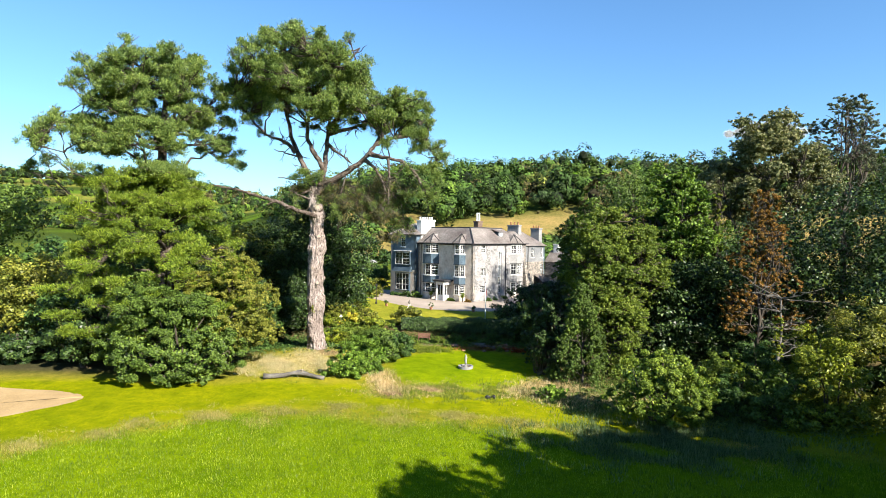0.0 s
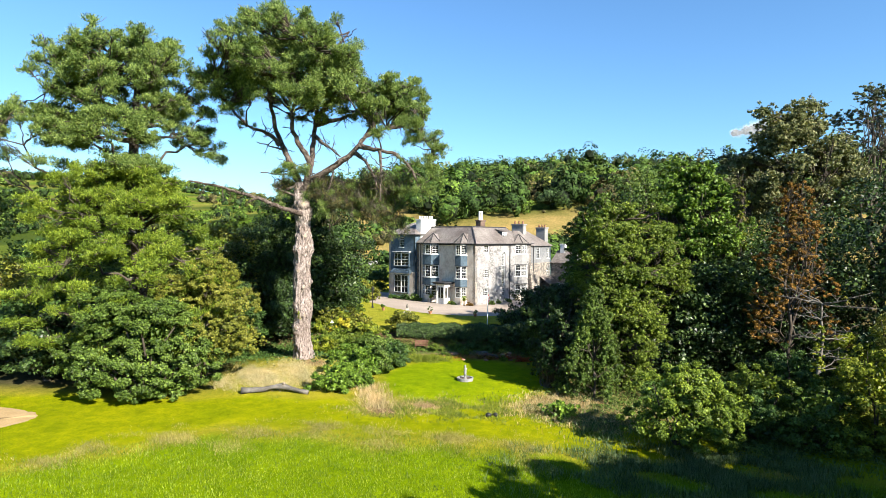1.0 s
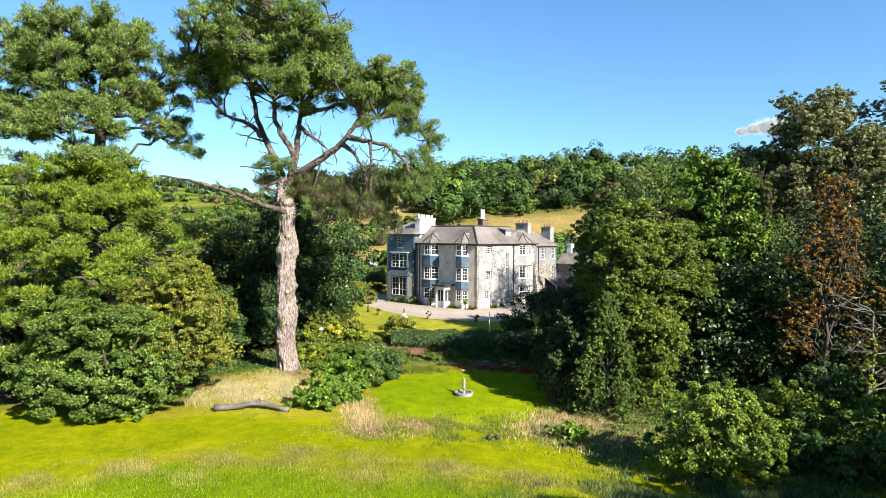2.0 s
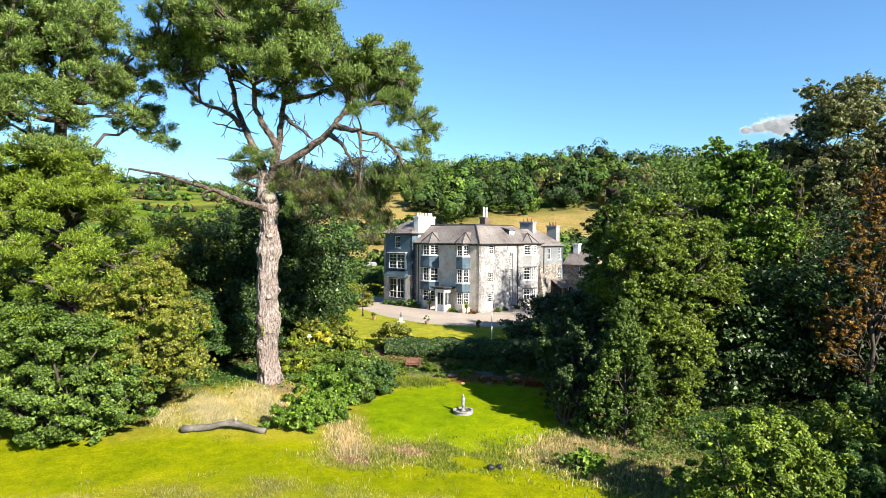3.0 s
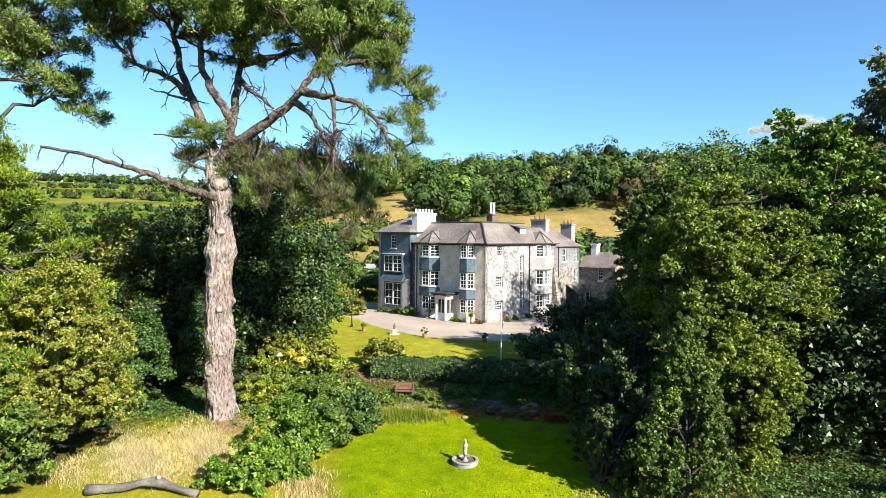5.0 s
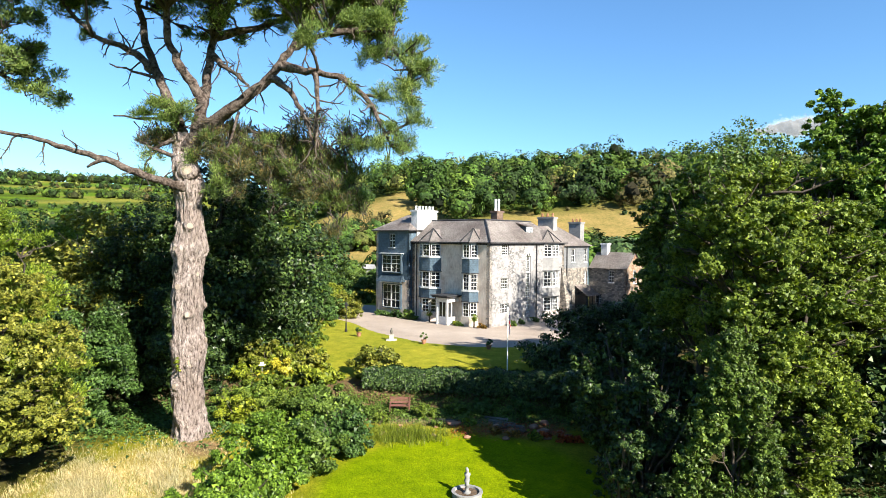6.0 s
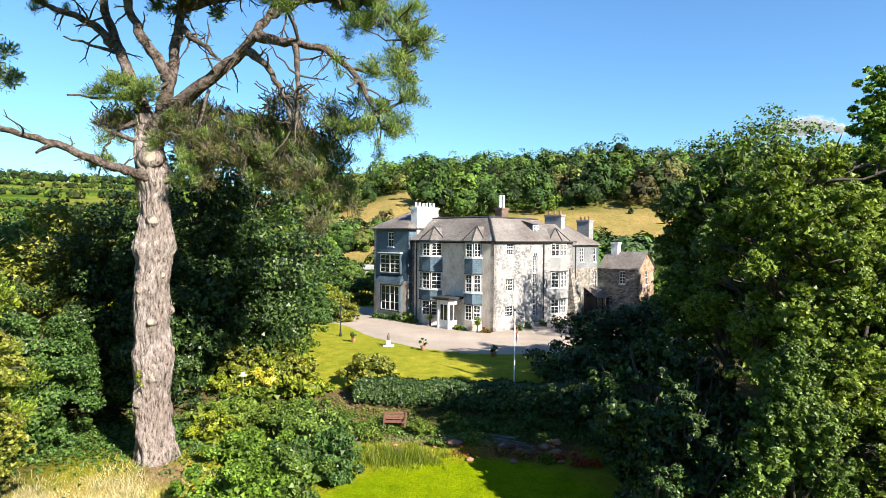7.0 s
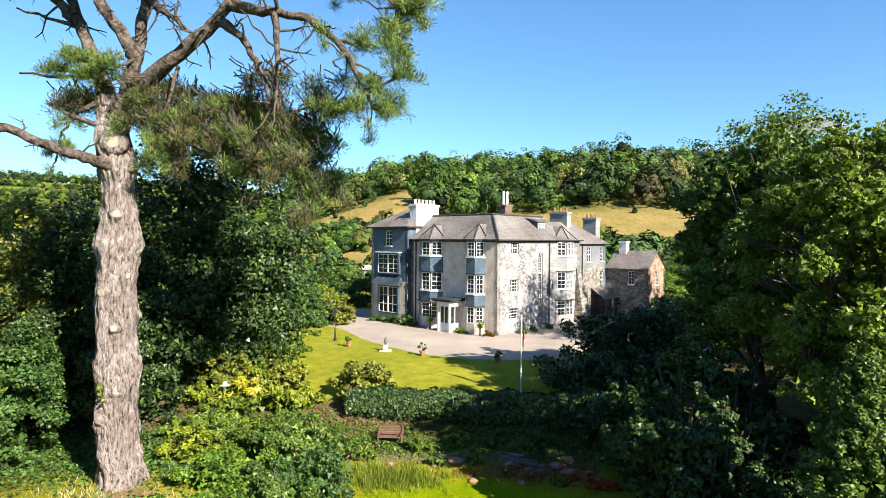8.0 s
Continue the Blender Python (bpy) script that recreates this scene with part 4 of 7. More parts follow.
roof("roof", [[(OX0, OY0 - 0.3, 6.3), (OX1 + 0.2, OY0 - 0.3, 6.3), (OX1 + 0.2, ym, 8.6), (OX0, ym, 8.6)],
              [(OX1 + 0.2, OY1 + 0.3, 6.3), (OX0, OY1 + 0.3, 6.3), (OX0, ym, 8.6), (OX1 + 0.2, ym, 8.6)]], "slate roof of the outbuilding")
chimney(0.3, 1.3, 26.2, 27.1, 8, 9.9, CHIMNEY_WHITE, 0, label="small white chimney")

# Lean-to against the rear range, with its posts.
roof("lean_to_roof", [[(1.5, 20.3, 2.5), (1.5, 23.9, 2.5), (-0.62, 23.9, 3.9), (-0.62, 20.3, 3.9)]], "small slate lean-to roof")
for v in (20.5, 22.0, 23.6):
    bm = bmesh.new()
    box(bm, 1.2, 1.34, v, v + 0.14, -0.3, 2.5)
    part("lean_to_post", bm, LEAD, house)
bm = bmesh.new()
box(bm, -0.58, 1.18, 20.42, 20.52, -0.3, 2.55)
part("lean_to_side", bm, BARK_DARK, house, "dark boarded side of the lean-to")

# Porch: white timber with a flat lead roof.
for u in (-6.55, -4.95):
    bm = bmesh.new()
    box(bm, u, u + 0.22, -2.1, -1.88, -0.1, 3.3)
    part("porch_post", bm, WHITE_PAINT, house, "white-painted timber post")
bm = bmesh.new()
box(bm, -6.33, -4.95, -2.0, -1.92, 2.75, 3.3)
part("porch_beam", bm, WHITE_PAINT, house)
bm = bmesh.new()
box(bm, -6.55, -4.73, -1.88, -0.02, 2.75, 3.3)
part("porch_ceiling", bm, WHITE_PAINT, house)
for u in (-6.5, -4.87):
    bm = bmesh.new()
    box(bm, u, u + 0.08, -1.88, -0.5, -0.1, 0.95)
    part("porch_side_panel", bm, WHITE_PAINT, house)
    bm = bmesh.new()
    box(bm, u + 0.02, u + 0.06, -1.2, -1.12, 0.95, 2.75)
    part("porch_mullion", bm, WHITE_PAINT, house)
bm = bmesh.new()
box(bm, -6.95, -4.4, -2.45, -0.02, 3.304, 3.46)
box(bm, -7.1, -4.25, -2.6, -0.02, 3.464, 3.6)
part("porch_roof", bm, LEAD, house, "flat lead porch roof")
bm = bmesh.new()
box(bm, -6.3, -4.98, -1.93, -1.87, 0.0, 1.0)
box(bm, -6.3, -6.15, -1.93, -1.87, 1.0, 2.74), box(bm, -5.13, -4.98, -1.93, -1.87, 1.0, 2.74), box(bm, -5.72, -5.58, -1.93, -1.87, 1.0, 2.74)
door = part("door", bm, WHITE_PAINT, house, "white half-glazed double door")
bm = bmesh.new()
box(bm, -6.15, -5.13, -1.91, -1.89, 1.0, 2.74)
part("pane", bm, GLASS, door)
# Near-black boxes put the darkness of the unlit rooms into colour.
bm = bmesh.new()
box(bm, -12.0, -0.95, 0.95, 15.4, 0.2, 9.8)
part("interior", bm, ROOM_SHADE, house, "near-black box standing for unlit rooms behind the windows")
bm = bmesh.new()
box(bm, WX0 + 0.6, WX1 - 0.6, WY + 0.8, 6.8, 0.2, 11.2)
part("interior", bm, ROOM_SHADE, house, "near-black box standing for unlit rooms behind the windows")
# Rain pipes.
for x, y, zt in ((0.1, 9.6, 9.86), (-11.95, -0.1, 9.86), (-0.5, 18.0, 9.5)):
    V, F = tube_data([(x, y, -0.1), (x, y, 3), (x, y, zt)], [0.07] * 3, 8)
    obj("rain_pipe", V, F, LEAD, house)


# ---- pines ----
def needles(name, nrng, tufts, mat, parent, per=26, length=0.6, width=0.05):
    """Brushes of long needles pointing up and outwards from the twig ends; tufts are rows of place and outward way."""
    P, D = tufts[:, :3], tufts[:, 3:]
    n = len(P)
    idx = np.repeat(np.arange(n), per)
    d = unit(D[idx] * 0.9 + nrng.normal(size=(n * per, 3)) * 0.62 + np.array((0, 0, 0.5)))
    ln = length * nrng.uniform(0.55, 1.25, (n * per, 1))
    a = P[idx] + nrng.normal(size=(n * per, 3)) * 0.1 - D[idx] * nrng.uniform(0, 0.3, (n * per, 1))
    face = D[idx] + np.array((0, 0, 0.7)) + nrng.normal(size=(n * per, 3)) * 0.9
    s = unit(np.cross(d, face)) * width
    co = np.empty((n * per, 3, 3), np.float32)
    co[:, 0], co[:, 1], co[:, 2] = a, a + d * ln + s, a + d * ln - s
    return leaf_mesh(name, co, mat, parent)


def tuft_cloud(nrng, blobs, per):
    """Twig ends on the upper shells of sub-clumps within each bough."""
    out = []
    for x, y, z, rx, ry, rz in blobs:
        k = max(4, int(0.9 * per * (rx * ry) ** 0.5))
        c = np.array((x, y, z)) + unit(nrng.normal(size=(k, 3))) * nrng.uniform(0.2, 0.95, (k, 1)) * np.array((rx, ry, rz))
        r = nrng.uniform(0.28, 0.7, k)
        for q, rr in zip(c, r):
            m = int(4 + 8 * rr)
            d = unit(nrng.normal(size=(m, 3)) + np.array((0, 0, 0.7)))
            out.append(np.concatenate([q + d * rr * np.array((1.0, 1.0, 0.7)), d], 1))
    return np.concatenate(out)


# sawn-off branches of the old pine: across the trunk, height, radius
KNOTS = [(-0.12, 14.25, 0.42), (0.66, 13.3, 0.27), (0.03, 11.0, 0.25), (0.74, 9.9, 0.3), (-0.66, 9.65, 0.25), (-0.54, 7.45, 0.25), (-0.08, 5.8, 0.2), (-0.84, 4.1, 0.26), (0.84, 4.2, 0.24), (-0.7, 1.6, 0.24), (-0.38, -0.3, 0.2), (0.86, 6.3, 0.2), (0.4, 8.2, 0.18), (0.1, 3.0, 0.34)]
KNOT_WAY, KNOT_ACROSS = Vector((0.44, -0.9, 0)), Vector((0.9, 0.44, 0))


def build_main_pine():
    rng, nrng = random.Random(11), np.random.default_rng(11)
    root = tagged(new("pine_tree"), "tall old pine with bare grey trunk and broad open crown", "tree")
    bx, by = -14.1, 67.0
    bz = ground_z(bx, by)
    # trunk: ridged, slightly leaning, with knots
    pts = [(bx + 0.1, by, bz - 0.3), (bx + 0.05, by, bz + 0.5), (bx - 0.05, by, bz + 1.6), (bx - 0.1, by, bz + 4), (bx - 0.2, by, bz + 7), (bx - 0.1, by, bz + 10), (bx - 0.05, by, bz + 12.5), (bx - 0.1, by, bz + 14.5), (bx - 0.3, by, bz + 16.5), (bx - 0.6, by, bz + 18.2)]
    rad = [1.2, 0.98, 0.84, 0.79, 0.79, 0.8, 0.74, 0.66, 0.6, 0.48]
    dense, dr = [], []
    for i in range(len(pts) - 1):
        for s in range(9):
            t = s / 9
            dense.append(Vector(pts[i]).lerp(Vector(pts[i + 1]), t))
            dr.append((rad[i] * (1 - t) + rad[i + 1] * t) * (1 + rng.uniform(-0.025, 0.025)))
    V, F = tube_data(dense, dr, 72)
    for k, v in enumerate(V):
        c = dense[k // 72]
        d = Vector((v.x - c.x, v.y - c.y, 0))
        a = math.atan2(d.y, d.x)
        w = noise.noise(Vector((a * 5.5, v.z * 0.55, 0.3))) * 0.13 + noise.noise(Vector((math.cos(a) * 7, math.sin(a) * 7, v.z * 1.5))) * 0.17 + noise.noise(Vector((math.cos(a) * 1.2, math.sin(a) * 1.2, v.z * 0.4))) * 0.12
        w += noise.noise(Vector((a * 9.0, v.z * 1.1, 4.0))) * 0.06
        for off, z, r in KNOTS:
            q = KNOT_ACROSS * off + KNOT_WAY * math.sqrt(max(0.02, 0.9 ** 2 - off * off))
            far = (Vector((d.x, d.y, 0)).normalized() * 0.9 - q).length_squared + (v.z - z) ** 2
            w += 0.85 * r * math.exp(-far / (2.4 * r) ** 2)
        w += 0.5 * sum(b * math.exp(-((v.z - z) / 0.55) ** 2) for z, b in ((13.3, 0.16), (11.0, 0.06), (9.6, 0.17), (8.2, 0.08), (6.7, 0.1), (3.5, 0.15), (0.6, 0.1)))
        V[k] = v + d.normalized() * w
    obj("trunk", V, F, BARK, root, "pale grey fissured bark with pruned knots", smooth=True)
    # pruned knots on the side towards the meadow
    for off, z, r in KNOTS:
        bm = bmesh.new()
        q = (KNOT_ACROSS * off + KNOT_WAY * math.sqrt(max(0.02, 0.9 ** 2 - off * off))) * 1.06
        m = Matrix.Translation((bx - 0.1 + q.x, by + q.y, z)) @ Vector((q.x, q.y, 0.1)).to_track_quat("Z", "Y").to_matrix().to_4x4() @ Matrix.Translation((0, 0, 0.45 * r))
        r *= 0.8
        lathe(bm, [(r * 2.0, -0.4), (r * 1.5, -0.16), (r * 1.15, -0.06), (r * 0.92, -0.04)], 14, m)
        knot = part("knot", bm, BARK, root, smooth=True)
        bm = bmesh.new()
        lathe(bm, [(r * 0.9, -0.06), (r * 0.82, -0.02)], 12, m)
        part("cut_face", bm, WOOD_PALE, knot, "pale sawn face")
    limbs = [
        # heavy stems of the crown: way and thickness
        ([(-14.3, 67.0, 15.0), (-14.6, 67.0, 16.6), (-15.2, 67.0, 17.8), (-15.9, 67.3, 19.3), (-16.6, 67.6, 20.6), (-17.3, 67.9, 22.3), (-17.8, 68.0, 24.5), (-17.4, 68.3, 28), (-17.8, 68.5, 31)], 0.40),
        ([(-14.1, 67.0, 15.0), (-13.8, 67.1, 16.9), (-13.4, 67.2, 18.4), (-13.3, 67.6, 20.2), (-13.2, 68.0, 22.3), (-13.1, 68.5, 24.5), (-13.6, 69, 29), (-14.2, 69, 33.5)], 0.38),
        ([(-13.4, 67.2, 18.4), (-13.7, 66.8, 19.1), (-14.5, 66.5, 20.4), (-15.1, 66.3, 21.7), (-15.1, 66.0, 23.5), (-14.2, 65.8, 26.5), (-12.4, 65.6, 29.5)], 0.34),
    ]
    limbs += [
        ([(-14.3, 66.8, 15.4), (-12.9, 66.4, 16.9), (-11.0, 65.8, 17.8), (-9.5, 65.4, 18.8), (-8.5, 65.2, 19.6), (-7.7, 65.2, 20.8), (-6.7, 65.2, 21.4), (-5.4, 65.3, 21.8)], 0.42),
        ([(-8.6, 65.2, 19.3), (-7.6, 65.0, 18.6), (-6.9, 64.9, 17.5), (-6.4, 64.9, 16.3), (-6.1, 64.9, 15.4)], 0.2),
        ([(-8.1, 65.2, 20.0), (-6.9, 65.0, 19.7), (-5.9, 64.8, 19.5), (-4.6, 64.7, 19.2), (-3.3, 64.6, 18.2), (-2.6, 64.6, 17.2), (-2.1, 64.6, 16.1), (-1.8, 64.6, 15.4)], 0.24),
        ([(-6.1, 64.8, 19.6), (-5.9, 64.7, 18.1), (-6.0, 64.7, 16.5), (-5.9, 64.7, 15.3)], 0.16),
        ([(-5.4, 65.3, 21.8), (-3.7, 65.2, 22.0), (-2.1, 65.1, 21.2), (-0.8, 65.0, 19.6)], 0.18),
    ]
    limbs += [
        ([(-13.2, 68.0, 21.4), (-12.1, 67.0, 20.5), (-10.1, 65.6, 19.0)], 0.2),
        ([(-16.7, 67.6, 20.4), (-17.4, 67.3, 21.2), (-18.4, 67.0, 21.7), (-19.9, 66.8, 22.2), (-21.6, 66.6, 24.2), (-22.8, 66.4, 26)], 0.24),
        ([(-17.5, 68, 25.5), (-19.5, 69, 29), (-21.5, 69.5, 30.6)], 0.22),
        ([(-13.2, 68.2, 23), (-11.6, 67.5, 24.8), (-10.4, 67, 27), (-9.4, 67, 29.5)], 0.28),
        ([(-13.4, 69, 27.5), (-11.5, 69, 30.5), (-9.8, 69, 32.6)], 0.2),
        ([(-13.2, 68.2, 22.6), (-10.6, 68.8, 23.4), (-8.2, 69, 24.4), (-6, 69, 25.6)], 0.24),
        ([(-7.4, 65.2, 21), (-6.6, 65.6, 23), (-5.6, 66, 25.4)], 0.2),
        # the long bare limb
    ]
    limbs += [
        ([(-13.8, 66.5, 13.2), (-14.6, 66.1, 13.4), (-15.6, 65.8, 13.7), (-16.9, 65.6, 14.2), (-18.8, 65.4, 14.9), (-20.6, 65.3, 15.4), (-22.6, 65.2, 16.0), (-25.2, 65.1, 16.4)], 0.3),
        ([(-18.4, 65.4, 14.75), (-19.3, 65.3, 14.3)], 0.13),
        # broken stubs and drooping dead wood
        ([(-16.3, 67.4, 19.9), (-17.2, 67.0, 20.1), (-18.9, 66.8, 20.6)], 0.11),
        ([(-14.6, 66.6, 17.2), (-15.8, 66.4, 17.25), (-18.3, 66.2, 17.4)], 0.12),
        ([(-14.8, 66.5, 16.1), (-15.8, 66.4, 15.6), (-16.4, 66.3, 14.7), (-16.7, 66.3, 13.4)], 0.12),
        ([(-14.6, 66.5, 15.0), (-15.9, 66.3, 15.5), (-17.0, 66.2, 16.0)], 0.14),
        ([(-13.8, 67.3, 16.6), (-12.1, 67.4, 16.9), (-10.1, 67.3, 16.6), (-8.4, 67.0, 16.1), (-6.4, 66.7, 15.7)], 0.16),
    ]
    limbs += [
        ([(-10.8, 66.0, 17.6), (-11.2, 65.9, 16.0), (-11.9, 65.8, 14.7), (-12.0, 65.8, 13.3)], 0.08),
    ]
    for way, r in limbs:
        fine = []
        w = [Vector(p) for p in way]
        for i in range(len(w) - 1):
            for s in range(4):
                fine.append(w[i].lerp(w[i + 1], s / 4) + Vector([rng.uniform(-0.06, 0.06) * (1 if i + s else 0) for _ in range(3)]))
        fine.append(w[-1])
        n = len(fine)
        V, F = tube_data(fine, [r * (0.94 - 0.68 * i / n + 0.28 * math.exp(-i / 2.5)) * rng.uniform(0.93, 1.07) for i in range(n)], 14, rng, 0.11)
        obj("limb", V, F, BARK_LIMB, root, smooth=True)
    # the high dome, the lobe over the long right-hand limb, and the boughs between them
    crown = crown_shell(rng, 300, (-15.9, 67.2, 28.1), (8.7, 7.2, 6.5), 0.72, low=-0.75, hollow=0.15, lump=0.42)
    crown += crown_shell(rng, 84, (-4.8, 65.8, 23.6), (3.9, 3.6, 4.3), 0.6, low=-0.6, hollow=0.2, lump=0.42)
    crown += crown_shell(rng, 46, (-10.2, 66.4, 25.8), (3.6, 5.0, 4.2), 0.66, low=-0.5, hollow=0.2)
    crown += crown_shell(rng, 22, (-22.2, 67.0, 26.0), (3.2, 3.0, 2.2), 0.75, low=-0.6)
    # tassels at the ends of the drooping limb, sprays on the trunk
    crown += [(-0.9, 64.9, 18.7, 0.8, 0.7, 0.6), (-1.8, 64.8, 16.4, 0.6, 0.6, 0.6), (-0.5, 64.8, 16.8, 0.6, 0.6, 0.6), (-1.1, 64.8, 15.5, 0.55, 0.5, 0.5), (-2.3, 65.0, 18.2, 0.6, 0.6, 0.5), (-0.2, 65.0, 19.6, 0.9, 0.8, 0.7), (-0.7, 64.9, 17.7, 0.6, 0.6, 0.6), (-2.6, 65.2, 20.4, 0.9, 0.8, 0.6), (-0.6, 65.2, 20.8, 0.9, 0.8, 0.7)]
    crown += [(-15.3, 65.8, 17.9, 0.7, 0.6, 0.5), (-14.9, 65.7, 17.1, 0.6, 0.5, 0.45), (-13.7, 65.7, 17.4, 0.8, 0.5, 0.5), (-16.2, 65.9, 17.4, 0.5, 0.5, 0.5), (-12.3, 66.0, 22.9, 0.8, 0.7, 0.5)]
    V, F = [], []
    spots = [Vector(w) for way, _ in limbs[:15] for w in way[2:]]
    for b in crown:
        c = Vector(b[:3])
        s = min(spots, key=lambda q: (q - c).length)
        path = bend(s, c, rng, 4, 0.03, 0.08)
        tube_data(path, [0.1 - 0.014 * i for i in range(5)], 6, rng, 0, V, F)
        for _ in range(5):
            e = c + Vector((rng.uniform(-b[3], b[3]), rng.uniform(-b[4], b[4]), rng.uniform(-0.3, 0.9) * b[5]))
            tube_data(bend(path[3], e, rng, 4, 0.03, 0.1), [0.075 - 0.012 * i for i in range(5)], 4, rng, 0, V, F)
    tagged(obj("fine_branchwork", V, F, BARK_DARK, root, smooth=True), kind="stuff")
    # drooping sprays of needles along the lower limbs
    V, F, ends = [], [], []
    for which, count, reach, fall in ((5, 20, 1.2, 0.45), (7, 26, 1.6, 0.35), (14, 22, 1.6, 0.1), (13, 22, 1.6, 0.1), (9, 14, 1.3, 0.0), (21, 34, 1.5, 0.5), (22, 14, 0.8, 0.6), (19, 9, 0.8, 0.4)):
        way = [Vector(p) for p in limbs[which][0]]
        for _ in range(count):
            q = (0.25 + 0.75 * rng.random() ** 0.8) * (len(way) - 1.001)
            a = way[int(q)].lerp(way[int(q) + 1], q % 1)
            out = (way[int(q) + 1] - way[int(q)]).normalized() * 0.6 + Vector((rng.uniform(-1, 1), rng.uniform(-1, 1), rng.uniform(-0.5, 0.6)))
            out.normalize()
            ln = reach * rng.uniform(0.45, 1.0)
            twig = [a + out * ln * k / 5 + Vector((rng.uniform(-0.05, 0.05), rng.uniform(-0.05, 0.05), -fall * ln * (k / 5) ** 2)) for k in range(6)]
            tube_data(twig, [0.045 - 0.006 * k for k in range(6)], 4, rng, 0, V, F)
            for k in (3, 4, 5, 5, 5):
                side = Vector((rng.uniform(-1, 1), rng.uniform(-1, 1), rng.uniform(-0.5, 1.0)))
                tip = twig[k] + side * 0.2
                tube_data([twig[k], tip], [0.02, 0.012], 3, None, 0, V, F)
                if rng.random() < 0.82:
                    ends.append((*tip, *(side + Vector((0, 0, 0.5))).normalized()))
    # bare dead twigs all along the limbs
    for way, r in limbs[:16]:
        way = [Vector(p) for p in way]
        for _ in range(16 if r > 0.3 else 9):
            q = (0.1 + 0.9 * rng.random()) * (len(way) - 1.001)
            a = way[int(q)].lerp(way[int(q) + 1], q % 1)
            out = Vector((rng.uniform(-1, 1), rng.uniform(-0.8, 0.5), rng.uniform(-0.9, 0.9))).normalized()
            ln = rng.uniform(0.7, 2.2)
            twig = [a]
            for k in range(5):
                twig.append(twig[-1] + (out + Vector((rng.uniform(-0.4, 0.4), rng.uniform(-0.4, 0.4), rng.uniform(-0.55, 0.25)))).normalized() * ln / 5)
            tube_data(twig, [0.06 - 0.008 * k for k in range(6)], 5, rng, 0, V, F)
            for k in (2, 3, 4):
                tube_data([twig[k], twig[k] + Vector((rng.uniform(-0.4, 0.4), rng.uniform(-0.4, 0.4), rng.uniform(-0.5, 0.3)))], [0.025, 0.01], 3, None, 0, V, F)
    tagged(obj("twigwork", V, F, BARK_DARK, root, smooth=True), kind="stuff")
    needles("sprays", nrng, np.array(ends), LEAF["pine"], root, per=46, length=0.27, width=0.015)
    C, R, D = clump_cloud(nrng, [(bx - 0.1, by - 1.25, 2.9, 0.3, 0.2, 0.5)], 60)
    tagged(leaf_cloud("sprig", nrng, C, R * 1.3, D, 350, 0.05, LEAF["yellowgreen"], root), kind="stuff")
    upper, lower = [b for b in crown if b[2] >= 22.5], [b for b in crown if b[2] < 22.5]
    needles("crown", nrng, tuft_cloud(nrng, upper, 8), LEAF["pine"], root, per=15, length=0.28, width=0.038)
    needles("lower_crown", nrng, tuft_cloud(nrng, lower, 11), LEAF["pine"], root, per=40, length=0.26, width=0.016)
    # dying lower boughs: each hangs from its limb in a broken line of twig bunches
    low, V, F = crown_shell(rng, 9, (-15.9, 67.0, 15.9), (1.0, 0.8, 0.5), 0.4, low=-0.9), [], []
    for k in range(30):
        q = k / 29
        a = Vector((-12.9 + 8.0 * q, 66.9 + rng.uniform(-0.8, 0.8), 16.7 - 0.9 * q + rng.uniform(-0.2, 0.3)))
        fall = rng.uniform(1.4, 3.2) + 2.8 * q * rng.random()
        e = a + Vector((rng.uniform(-0.8, 1.5) + 0.6 * q, rng.uniform(-1.2, 0.8), -fall))
        path = bend(a, e, rng, 7, 0.12, 0.1)
        tube_data(path, [0.075 - 0.007 * i for i in range(8)], 5, rng, 0.05, V, F)
        for c in path[2:]:
            if rng.random() < 0.85:
                c = c + Vector([rng.uniform(-0.35, 0.35) for _ in range(3)])
                r = rng.uniform(0.22, 0.52)
                low.append((*c, r, r, r * 0.8))
    for k in range(14):
        c = Vector((rng.uniform(-7.4, -3.0), 66.6 + rng.uniform(-1, 0.8), rng.uniform(15.4, 17.2)))
        tube_data(bend((c.x - 0.8, 66.8, 15.6), c, rng, 5, 0.03, 0.1), [0.06 - 0.007 * i for i in range(6)], 5, rng, 0, V, F)
        low.append((*c, 0.42, 0.42, 0.34))
    for b in low:
        for _ in range(9):
            c = Vector(b[:3])
            e = c + Vector((rng.uniform(-b[3], b[3]), rng.uniform(-b[4], b[4]), rng.uniform(-1.2, 0.5) * b[5]))
            tube_data(bend(c + Vector((rng.uniform(-1.0, 0.6), rng.uniform(-0.6, 0.6), rng.uniform(0.1, 1.1))), e, rng, 4, 0.05, 0.12), [0.032 - 0.005 * i for i in range(5)], 4, rng, 0, V, F)
    tagged(obj("dead_branchwork", V, F, BARK_DARK, root), kind="stuff")
    needles("green_bough", nrng, tuft_cloud(nrng, [b for k, b in enumerate(low) if k % (2 if b[0] > -6.6 else 7) == 0], 7), LEAF["pine"], root, per=22, length=0.24, width=0.018)
    needles("lower_needles", nrng, tuft_cloud(nrng, [b for k, b in enumerate(low) if k % (2 if b[0] > -6.6 else 7)], 4), LEAF["deadpine"], root, per=12, length=0.26, width=0.018)
    return root


build_main_pine()


